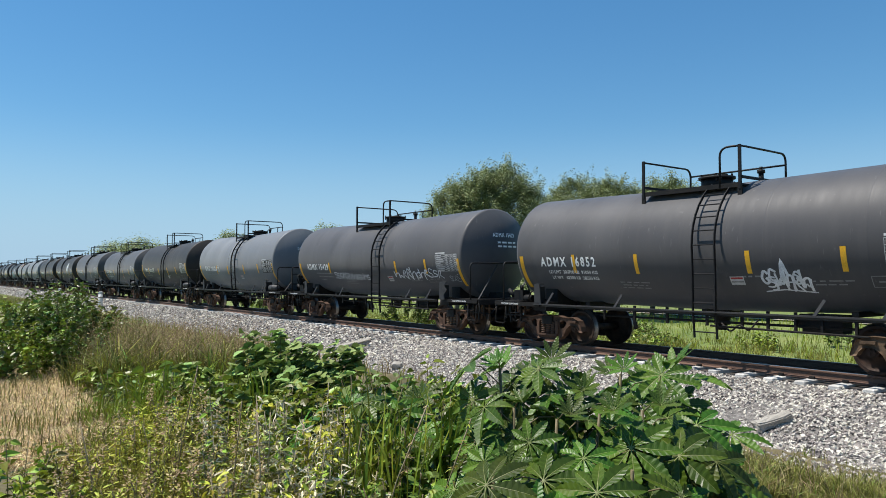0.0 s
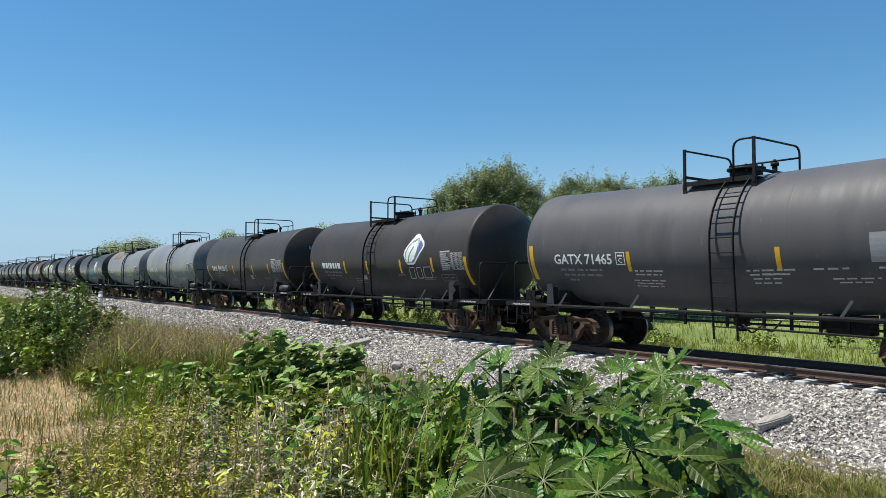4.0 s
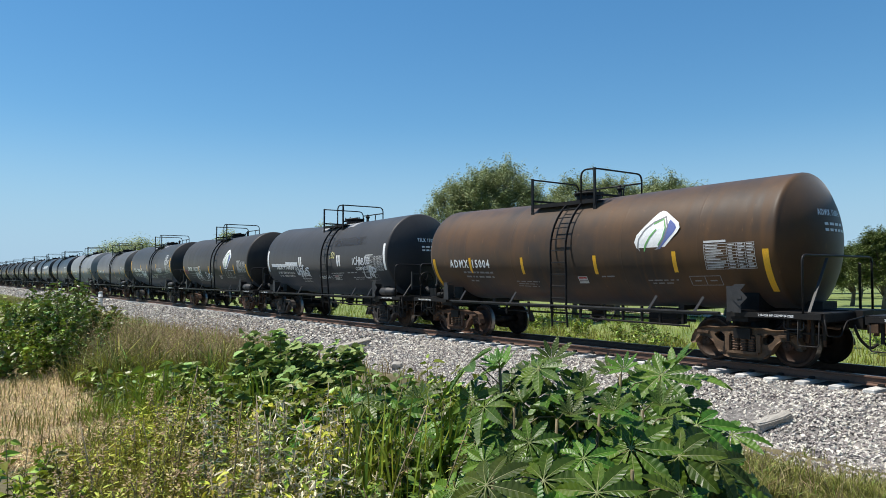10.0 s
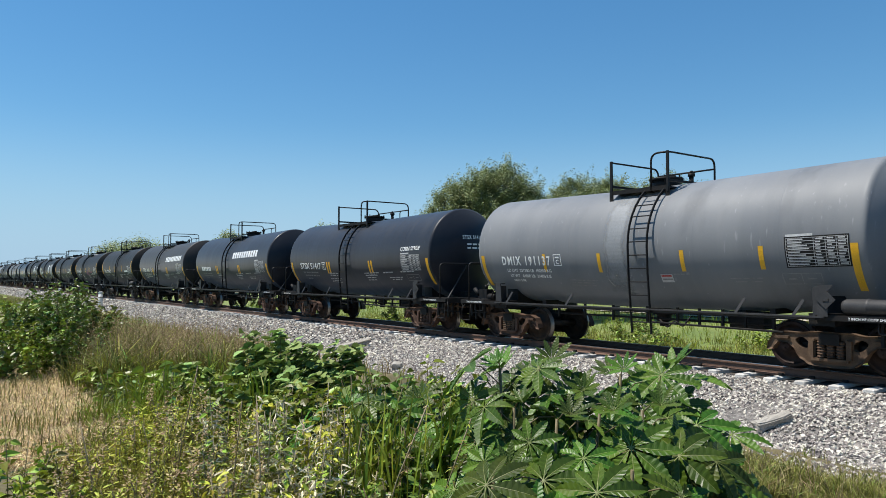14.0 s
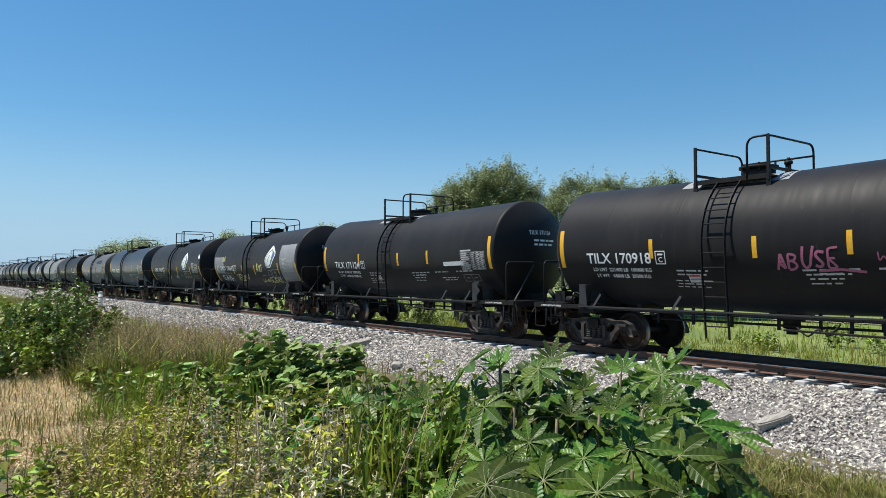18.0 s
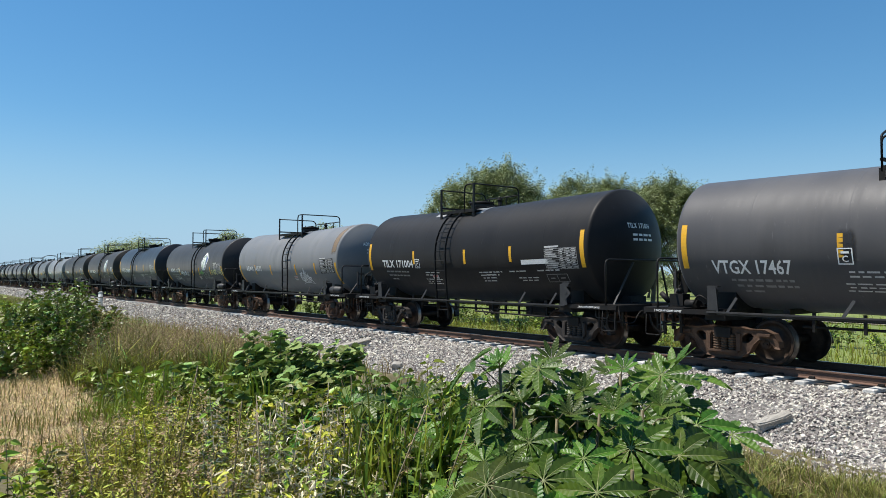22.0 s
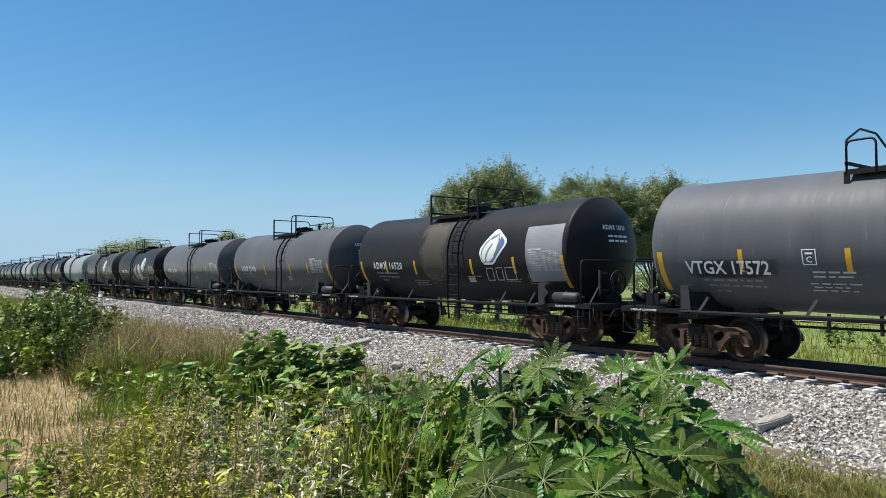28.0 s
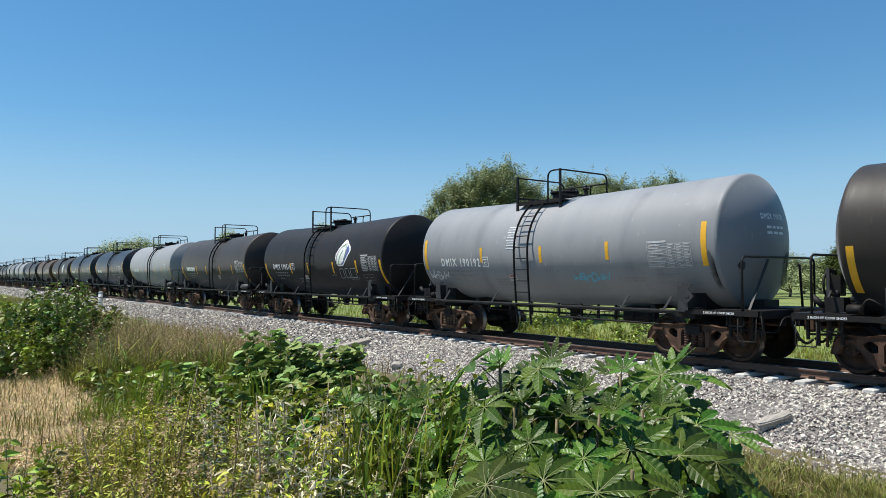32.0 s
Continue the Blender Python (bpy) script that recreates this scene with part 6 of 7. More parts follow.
CASTOR = leaf_mat("castor_leaf", (0.036, 0.084, 0.008), (0.155, 0.240, 0.020), 0.40, 0.5, spec=0.30)
VEIN = leaf_mat("castor_vein", (0.20, 0.25, 0.075), (0.22, 0.22, 0.08), 0.5)
STALK = surface("olive_stalk", (0.14, 0.12, 0.05), 0.6, 0, (0.20, 0.13, 0.08), 5, 0.5, 40, 0.1)
PALESTALK = surface("pale_dry_stalk", (0.27, 0.22, 0.13), 0.7, 0, (0.36, 0.30, 0.19), 5, 0.5, 40, 0.1)
SHOOT = surface("pinkish_shoot", (0.15, 0.11, 0.075), 0.5, 0, (0.22, 0.14, 0.12), 5, 0.5, 40, 0.1)
WEED = leaf_mat("weed_leaf", (0.19, 0.235, 0.026), (0.29, 0.305, 0.042), 0.42, 0.78, True, spec=0.35)
BUSH = leaf_mat("bush_leaf", (0.11, 0.155, 0.022), (0.17, 0.21, 0.032), 0.42, 0.78, True, spec=0.4)
SQUASH = leaf_mat("squash_leaf", (0.205, 0.285, 0.075), (0.30, 0.37, 0.12), 0.55, 0.5, True, spec=0.2)
LIME = leaf_mat("lime_grass", (0.225, 0.275, 0.026), (0.33, 0.335, 0.045), 0.45, 0.55, True)
MEADOW = leaf_mat("meadow_grass", (0.15, 0.16, 0.026), (0.25, 0.225, 0.048), 0.5, 0.6, True)
OLIVE = leaf_mat("olive_weed", (0.3, 0.285, 0.045), (0.41, 0.35, 0.075), 0.6, 0.78, True)
SEDGE = leaf_mat("dull_sedge", (0.19, 0.185, 0.045), (0.29, 0.25, 0.08), 0.6, 0.6, True)
STRAW = leaf_mat("dry_straw", (0.62, 0.465, 0.265), (0.76, 0.6, 0.37), 0.7, 0.55, True)
BROWN = leaf_mat("brown_seed_grass", (0.33, 0.24, 0.12), (0.44, 0.33, 0.18), 0.7, 0.5, True)
PANICLE = leaf_mat("seed_panicle", (0.27, 0.19, 0.1), (0.37, 0.27, 0.15), 0.75, 0.5, True)
WILT = leaf_mat("wilted_leaf", (0.72, 0.64, 0.46), (0.52, 0.47, 0.29), 0.7, 0.5, True)
YELLOWLEAF = leaf_mat("yellow_leaf", (0.44, 0.42, 0.045), (0.33, 0.35, 0.045), 0.5, 0.5, True)
THICKET = leaf_mat("thicket_leaf", (0.085, 0.115, 0.030), (0.135, 0.165, 0.045), 0.6, 0.4, True)
MESQUITE = leaf_mat("mesquite_leaf", (0.235, 0.275, 0.125), (0.33, 0.36, 0.19), 0.6, 0.35, True)


def blades(name, spots, height, width, mat, label, seed, lean=0.35, per=1, category="grass"):
    """Many narrow bent blades that grow from the spots (x, y, z, size)."""
    rs = np.random.RandomState(seed)
    V, F = [], []
    for (x, y, z, s) in spots:
        for _ in range(per):
            a, tilt = rs.uniform(0, 6.283), rs.uniform(0.05, lean)
            h = height * s * rs.uniform(0.6, 1.15)
            w = width * rs.uniform(0.7, 1.3)
            dx, dy = math.cos(a) * tilt, math.sin(a) * tilt
            b = rs.uniform(0, 6.283)
            wx, wy = math.cos(b) * w, math.sin(b) * w
            ox, oy = x + rs.uniform(-0.05, 0.05), y + rs.uniform(-0.05, 0.05)
            k = len(V)
            V += [(ox - wx, oy - wy, z - 0.03), (ox + wx, oy + wy, z - 0.03),
                  (ox + dx * h * 0.45 - wx * 0.8, oy + dy * h * 0.45 - wy * 0.8, z + h * 0.58), (ox + dx * h * 0.45 + wx * 0.8, oy + dy * h * 0.45 + wy * 0.8, z + h * 0.58),
                  (ox + dx * h * 1.25, oy + dy * h * 1.25, z + h * (1.0 - tilt * 0.35))]
            F += [(k, k + 1, k + 3, k + 2), (k + 2, k + 3, k + 4)]
    ob = new(name, soup(name, V, F, mat))
    return tagged(ob, label, category, kind="stuff")


def spots_in(n, x0, x1, y0, y1, seed, keep=None, size=(0.7, 1.2), bank=False):
    rnd = random.Random(seed)
    out = []
    while len(out) < n:
        x, y = rnd.uniform(x0, x1), rnd.uniform(y0, y1)
        if keep and not keep(x, y):
            n -= 1 if rnd.random() < 0.02 else 0
            continue
        out.append((x, y, ground_z(x, y), rnd.uniform(*size)))
    return out


def leaf_quads(centres, leaf, rs, droop=0.3, ratio=0.5, lift=0.35):
    """Small pointed leaves, one at each centre, turned all ways. Returns corners and faces."""
    n = len(centres)
    a = rs.uniform(0, 6.283, n)
    L = leaf * rs.uniform(0.6, 1.3, n)[:, None]
    ax = np.stack([np.cos(a), np.sin(a), rs.uniform(-droop - 0.3, lift, n)], 1)
    ax /= np.linalg.norm(ax, axis=1)[:, None]
    sd = np.stack([np.sin(a), -np.cos(a), rs.uniform(-0.6, 0.6, n)], 1)
    end = ax * L
    end[:, 2] -= (L * droop * 0.4)[:, 0]
    V = np.stack([centres, centres + ax * L * 0.45 + sd * L * ratio * 0.5, centres + end, centres + ax * L * 0.45 - sd * L * ratio * 0.5], 1)
    F = np.arange(n * 4).reshape(n, 4)
    return V.reshape(-1, 3), F


# leaf outlines: halves of a blade folded along its midrib, length along x, width along y
OVATE = [(0.0, 0.0), (0.18, 0.22), (0.42, 0.27), (0.72, 0.16), (1.0, 0.0)]
HEART = [(0.0, 0.0), (-0.18, 0.22), (-0.10, 0.47), (0.16, 0.54), (0.28, 0.44), (0.52, 0.49), (0.62, 0.32), (0.86, 0.20), (1.0, 0.0)]
LANCE = [(0.0, 0.0), (0.25, 0.11), (0.6, 0.10), (1.0, 0.0)]


def leaf_blades(centres, leaf, rs, outline, up=0.9, droop=0.35):
    """Broad leaves that turn their faces to the light, folded along the midrib and bent down at the tip."""
    n, k = len(centres), len(outline)
    L = leaf * rs.uniform(0.55, 1.25, n)
    nrm = rs.normal(size=(n, 3)) * 0.45 + np.array((-0.18, -0.24, up))[None]
    nrm /= np.linalg.norm(nrm, axis=1)[:, None]
    a = rs.uniform(0, 6.283, n)
    ax = np.stack([np.cos(a), np.sin(a), np.full(n, -0.35)], 1)
    ax -= nrm * (ax * nrm).sum(1)[:, None]
    ax /= np.linalg.norm(ax, axis=1)[:, None]
    sd = np.cross(nrm, ax)
    fold, bend = rs.uniform(0.15, 0.6, n), droop * rs.uniform(0.3, 1.6, n)
    cols = []
    for sgn, pts in ((0, outline), (1, outline[1:-1]), (-1, outline[1:-1])):
        for (x, y) in pts:
            yy = 0.0 if sgn == 0 else y * sgn
            hz = fold * abs(yy) - bend * max(0.0, x) ** 2 * 0.5
            cols.append(centres + ax * (L * x)[:, None] + sd * (L * yy)[:, None] + nrm * (L * hz)[:, None])
    V = np.stack(cols, 1)
    per = k + 2 * (k - 2)
    tri = []
    for sgn, off in ((1, k), (-1, k + k - 2)):
        for j in range(k - 1):
            lo = 0 if j == 0 else off + j - 1
            hi = k - 1 if j == k - 2 else off + j
            f = [j, j + 1] + ([hi] if j < k - 2 else []) + ([lo] if j > 0 else [])
            tri.append(f if sgn > 0 else f[::-1])
    F = [[q + per * i for q in f] for i in range(n) for f in tri]
    return V.reshape(-1, 3), F


def add_weed(x, y, h, spread, leaf, mat, label, category, seed, n=260, stems=7, name="weed", shape=OVATE, group="", low=0.15, spike=None, second=None, stalk=None, up=0.9):
    """A leafy herb: thin stems from one root, and leaves set all along them."""
    rs = np.random.RandomState(seed)
    z = ground_z(x, y)
    thing = tagged(new(name), label, category, group)
    thing.location = (x, y, z)
    C, tops = [], []
    for q in range(stems):
        a, r = rs.uniform(0, 6.283), spread * math.sqrt(rs.uniform(0.02, 1))
        hh = h * rs.uniform(0.6, 1.08) * (1 - 0.25 * (r / spread) ** 2)
        foot = Vector((math.cos(a) * r * 0.5, math.sin(a) * r * 0.5, -0.05))
        top = Vector((math.cos(a) * r, math.sin(a) * r, hh))
        bm = bmesh.new()
        add_tube(bm, [foot, foot.lerp(top, 0.5) + Vector((0, 0, hh * 0.05)), top], 0.0042, 4)
        part("stem", bm, stalk or STALK, thing)
        tops.append(top)
        m = n // stems
        t = rs.uniform(low, 1.0, m)[:, None] ** 0.8
        C.append(np.array(foot)[None] * (1 - t) + np.array(top)[None] * t + rs.normal(size=(m, 3)) * np.array((leaf * 0.4, leaf * 0.4, leaf * 0.2)))
    C = np.concatenate(C)
    pick = rs.rand(len(C)) < (0.45 if second else 2.0)
    V, F = leaf_blades(C[pick], leaf, rs, shape, up, 0.22 if shape is HEART else 0.35)
    fo = part("foliage", soup("foliage", V.tolist(), F, mat), None, thing)
    fo["kind"] = "stuff"
    if second:
        V, F = leaf_blades(C[~pick], leaf * 0.9, rs, LANCE, 0.35, 1.5)
        fo = part("withered_foliage", soup("withered_foliage", V.tolist(), F, second), None, thing, "curled cream-coloured dry leaves")
        fo["kind"] = "stuff"
    if spike:
        C = [np.array(p)[None] + np.stack([rs.normal(size=40) * 0.012, rs.normal(size=40) * 0.012, rs.uniform(-0.05, 0.16, 40)], 1) for p in tops]
        V, F = leaf_quads(np.concatenate(C), 0.03, rs, 0.1, 0.5, 1.0)
        sp = part("seed_head", soup("seed_head", V.tolist(), F.tolist(), spike), None, thing, "dry brown seed spikes")
        sp["kind"] = "stuff"
    return thing


def make_castor_leaf(seed):
    """A palmate leaf of eight or nine toothed lobes, joined near the stalk and pleated between their side veins, half a metre across."""
    rnd = random.Random(seed)
    bm = bmesh.new()
    lobes = 9 if seed % 2 else 8
    young = seed >= 10
    cup = rnd.uniform(0.5, 0.9) if young else rnd.uniform(-0.05, 0.16)
    sag = 0.1 if young else rnd.uniform(0.10, 0.50)
    gap = math.radians(318 / (lobes - 1))
    for i in range(lobes):
        a = math.radians(-159) + gap * i + rnd.uniform(-0.04, 0.04)
        L = (0.32 - 0.13 * (abs(i - (lobes - 1) / 2) / (lobes / 2)) ** 1.4) * rnd.uniform(0.92, 1.06)
        d, q = Vector((math.cos(a), math.sin(a), 0)), Vector((-math.sin(a), math.cos(a), 0))
        droop = sag * rnd.uniform(0.7, 1.4)
        twist = rnd.uniform(-0.25, 0.25)
        steps = 16
        mids, ls, rr = [bm.verts.new((0, 0, 0))], [], []
        for k in range(1, steps + 1):
            t = k / steps
            w = L * 0.170 * max(0.0, math.sin(math.pi * (0.16 + 0.84 * t))) ** 0.85
            w = min(max(w, 0.012 * L) * (1.10 if k % 2 else 0.90), L * t * math.tan(gap * 0.5) * 1.02)
            z = cup * L * t - droop * (t ** 2.0) * L * 0.75
            fold = (0.08 if k % 2 else -0.06) * w
            mids.append(bm.verts.new(d * (L * t * (1 - 0.18 * droop * t)) + Vector((0, 0, z - 0.16 * w))))
            if k < steps:
                out = L * min(1.0, t + 0.055) * (1 - 0.18 * droop * t)
                ls.append(bm.verts.new(d * out + q * w + Vector((0, 0, z + 0.16 * w + fold + twist * w * t))))
                rr.append(bm.verts.new(d * out - q * w + Vector((0, 0, z + 0.16 * w + fold - twist * w * t))))
        for side, flip in ((ls, False), (rr, True)):
            f = [mids[0], mids[1], side[0]]
            bm.faces.new(f if flip else f[::-1])
            for k in range(len(side) - 1):
                f = [mids[k + 1], mids[k + 2], side[k + 1], side[k]]
                bm.faces.new(f if flip else f[::-1])
            f = [mids[-2], mids[-1], side[-1]]
            bm.faces.new(f if flip else f[::-1])
        w = 0.0022
        u = [bm.verts.new(m.co + Vector((0, 0, 0.003)) + q * w * (1.1 - j / steps)) for j, m in enumerate(mids[:-1])]
        p = [bm.verts.new(m.co + Vector((0, 0, 0.003)) - q * w * (1.1 - j / steps)) for j, m in enumerate(mids[:-1])]
        for j in range(len(u) - 1):
            bm.faces.new((p[j], p[j + 1], u[j + 1], u[j])).material_index = 1
    return mesh_of("castor_leaf", bm, [CASTOR, VEIN])


CASTOR_LEAVES = [make_castor_leaf(k) for k in range(13)]


TAKEN = []


def add_castor(x, y, h, count, seed, label="castor bean shrub with large green palmate leaves", lean=(0.0, 0.0), scale=1.0):
    """One upright stem; long-stalked star leaves spiral round it, the lower ones on longer stalks."""
    rnd = random.Random(seed)
    z = ground_z(x, y)
    plant = tagged(new("castor_shrub"), label, "shrub", "castor shrubs")
    plant.location = (x, y, z)
    count = int(count * 1.45)
    top = Vector((lean[0], lean[1], h * 0.90))
    bm = bmesh.new()
    add_tube(bm, [(0, 0, -0.08), top * 0.5 + Vector((rnd.uniform(-0.05, 0.05), rnd.uniform(-0.05, 0.05), 0)), top], 0.011, 7)
    part("stem", bm, STALK, plant)
    for i in range(count):
        u = (i + 0.3) / count
        placed = None
        for go in range(18):
            a = i * 2.4 + rnd.uniform(-0.9, 0.9)
            reach = (0.10 if u < 0.16 else 0.16 + 0.30 * u) * rnd.uniform(0.8, 1.25)
            node = top * (1.0 - 0.74 * u * rnd.uniform(0.85, 1.1))
            out = Vector((math.cos(a), math.sin(a), 0))
            p = node + out * reach + Vector((0, 0, (0.15 if u > 0.16 else 0.06) * (1 - u) * h - 0.04 * u))
            w = Vector((x, y, z)) + p
            if all((w - q).length > 0.215 for q in TAKEN):
                placed = p
                break
        if placed is None:
            continue
        TAKEN.append(w)
        nrm = (Vector((0, 0, 1.0 - 0.5 * u)) + out * (rnd.uniform(0.2, 0.7) + 0.6 * u if u > 0.16 else 0.15) + Vector((0.15, -1.0, 0)) * rnd.uniform(0.05, 0.8) + Vector((rnd.uniform(-0.3, 0.3), rnd.uniform(-0.3, 0.3), 0))).normalized()
        fwd = out * 1.0 + Vector((rnd.uniform(-0.4, 0.4), rnd.uniform(-0.4, 0.4), -0.4))
        fwd = (fwd - nrm * fwd.dot(nrm)).normalized()
        m = Matrix((fwd, nrm.cross(fwd), nrm)).transposed().to_4x4()
        k = rnd.uniform(0.72, 1.12) * scale * (0.62 if u < 0.16 else 1.0)
        lf = part("leaf", CASTOR_LEAVES[rnd.randrange(10) if u > 0.16 else 10 + i % 3], None, plant)
        lf.matrix_basis = Matrix.Translation(p) @ m @ Matrix.Diagonal((k, k, k, 1))
        bm = bmesh.new()
        add_tube(bm, [node, node.lerp(p, 0.6) + Vector((0, 0, 0.04)), p - nrm * 0.004], 0.005, 5)
        part("stalk", bm, STALK, plant)
    return plant


def spot(across, depth):
    """Ground place by its distance ahead and its share to the side of the viewing line."""
    f, r = Vector((-math.cos(YAW), math.sin(YAW))), Vector((math.sin(YAW), math.cos(YAW)))
    p = (f + r * across) * depth
    return p.x, p.y


# castor shrubs in the foreground
for i, (ac, d, h, n) in enumerate([(0.08, 5.2, 1.16, 10), (0.135, 5.4, 1.16, 10), (0.19, 5.1, 0.98, 9), (0.25, 5.5, 1.12, 10), (0.305, 5.5, 1.14, 10), (0.345, 5.2, 0.86, 8),
                                   (0.045, 4.9, 0.74, 9), (0.10, 4.7, 0.95, 9), (0.16, 4.6, 0.88, 9), (0.22, 4.7, 0.9, 9), (0.28, 4.8, 0.92, 9), (0.325, 4.6, 0.72, 8),
                                   (0.07, 4.2, 0.66, 8), (0.135, 4.1, 0.6, 8), (0.20, 4.1, 0.62, 8), (0.265, 4.2, 0.64, 8), (0.12, 6.2, 1.0, 7), (0.29, 6.2, 1.05, 7)]):
    x, y = spot(ac, d)
    add_castor(x, y, h * 1.05, n, 40 + i)
for i, (ac, d, h, n) in enumerate([(-0.145, 6.2, 0.72, 5), (-0.045, 6.5, 0.72, 6), (0.0, 5.6, 0.56, 6)]):
    x, y = spot(ac, d)
    add_castor(x, y, h, n, 90 + i, "young castor bean shrub with large palmate leaves among weeds")

# broad-leaved squash vines, leafy bushes and low weeds
GREEN = "dense green leafy weed growing in the verge"
for i, (ac, d, h, sp, leaf, mat, n, shape) in enumerate([
        (-0.23, 9.6, 1.05, 0.7, 0.135, SQUASH, 460, HEART), (-0.17, 9.8, 0.92, 0.6, 0.135, SQUASH, 380, HEART), (-0.28, 9.3, 0.80, 0.6, 0.13, SQUASH, 380, HEART), (-0.33, 9.6, 0.62, 0.5, 0.125, SQUASH, 320, HEART), (-0.20, 8.7, 0.7, 0.6, 0.13, SQUASH, 340, HEART), (-0.25, 8.5, 0.55, 0.5, 0.12, SQUASH, 320, HEART),
        (-0.595, 13.2, 1.25, 0.8, 0.09, BUSH, 2200, OVATE), (-0.55, 13.6, 1.46, 0.75, 0.09, BUSH, 2000, OVATE), (-0.645, 12.4, 0.95, 0.8, 0.095, WEED, 1400, OVATE), (-0.51, 13.8, 1.30, 0.8, 0.09, BUSH, 2000, OVATE), (-0.50, 12.2, 0.95, 0.6, 0.10, BUSH, 1000, OVATE),
        (-0.56, 12.0, 1.05, 0.8, 0.10, WEED, 1100, OVATE), (-0.62, 11.6, 0.75, 0.6, 0.12, BUSH, 500, OVATE), (-0.54, 17.0, 1.40, 0.9, 0.15, BUSH, 800, OVATE), (-0.47, 17.5, 1.0, 0.8, 0.16, BUSH, 380, OVATE), (-0.555, 20.0, 1.5, 0.9, 0.16, BUSH, 800, OVATE), (-0.50, 22.0, 1.1, 1.0, 0.16, MEADOW, 800, OVATE),
        (-0.535, 24.0, 1.75, 1.1, 0.17, BUSH, 620, OVATE), (-0.525, 26.0, 1.5, 0.8, 0.12, SEDGE, 900, LANCE), (-0.508, 25.0, 1.3, 0.8, 0.12, SEDGE, 800, LANCE), (-0.52, 20.0, 1.5, 0.9, 0.16, BUSH, 520, OVATE), (-0.57, 16.5, 1.5, 0.9, 0.16, BUSH, 560, OVATE), (-0.60, 17.5, 1.35, 0.9, 0.16, WEED, 460, OVATE),
        (-0.12, 7.0, 0.85, 0.5, 0.13, BUSH, 300, OVATE), (-0.05, 7.2, 0.95, 0.5, 0.13, BUSH, 300, OVATE), (0.02, 6.6, 0.9, 0.5, 0.12, WEED, 300, OVATE), (-0.07, 6.0, 0.82, 0.5, 0.10, BUSH, 380, OVATE), (-0.10, 5.2, 0.66, 0.42, 0.085, WEED, 420, OVATE), (-0.02, 5.3, 0.70, 0.42, 0.09, BUSH, 420, OVATE), (-0.05, 4.6, 0.48, 0.4, 0.08, BUSH, 380, OVATE), (0.02, 4.4, 0.45, 0.4, 0.08, WEED, 380, OVATE), (-0.12, 4.5, 0.44, 0.35, 0.08, BUSH, 320, OVATE),
        (-0.36, 8.8, 0.62, 0.5, 0.15, WEED, 220, OVATE), (-0.41, 9.8, 0.66, 0.6, 0.15, WEED, 240, OVATE), (-0.47, 10.6, 0.55, 0.5, 0.14, WEED, 200, OVATE), (-0.17, 7.2, 0.72, 0.5, 0.13, WEED, 280, OVATE), (-0.24, 7.2, 0.66, 0.5, 0.12, WEED, 300, OVATE), (-0.09, 8.2, 0.85, 0.5, 0.15, BUSH, 240, OVATE), (-0.02, 8.4, 0.9, 0.5, 0.15, WEED, 240, OVATE),
        (-0.60, 5.3, 0.52, 0.34, 0.10, WEED, 190, OVATE), (-0.55, 5.0, 0.40, 0.3, 0.10, LIME, 170, OVATE), (-0.60, 4.6, 0.34, 0.3, 0.10, WEED, 170, OVATE), (-0.40, 8.6, 0.6, 0.4, 0.11, BUSH, 260, OVATE), (-0.32, 8.0, 0.6, 0.4, 0.11, BUSH, 260, OVATE), (-0.46, 9.2, 0.5, 0.4, 0.11, BUSH, 220, OVATE), (-0.36, 7.3, 0.5, 0.4, 0.1, BUSH, 240, OVATE)]):
    x, y = spot(ac, d)
    if shape is HEART:
        add_weed(x, y, h, sp, leaf, mat, "broad-leaved squash vine heaped over the verge" if mat is SQUASH else "young weed with broad bright green leaves", "weed", 70 + i, n, 9, "squash_plant" if mat is SQUASH else "broad_leaved_weed", HEART, "broad-leaved weeds", 0.3, up=1.6)
    else:
        add_weed(x, y, h, sp, leaf, mat, GREEN, "weed", 70 + i, n, 12, "bush", shape, "green weeds on the verge")

# half-wilted herbs with cream curled leaves and yellow-green ones
for i, (ac, d, h) in enumerate([(-0.30, 5.7, 0.85), (-0.26, 5.5, 0.98), (-0.22, 5.3, 1.0), (-0.17, 5.6, 1.0), (-0.25, 4.9, 0.85), (-0.14, 5.1, 0.85), (-0.31, 5.1, 0.7), (-0.20, 4.8, 0.78), (-0.13, 4.6, 0.55), (-0.28, 4.6, 0.6), (-0.17, 4.5, 0.6), (-0.22, 4.4, 0.55)]):
    x, y = spot(ac, d)
    add_weed(x, y, h, 0.28, 0.066, YELLOWLEAF if i % 2 else WEED, "half-wilted herb with pale curled leaves", "weed", 120 + i, 460, 8, "wilted_weed", OVATE, "wilted herbs on the verge", 0.05, None, WILT, PALESTALK)

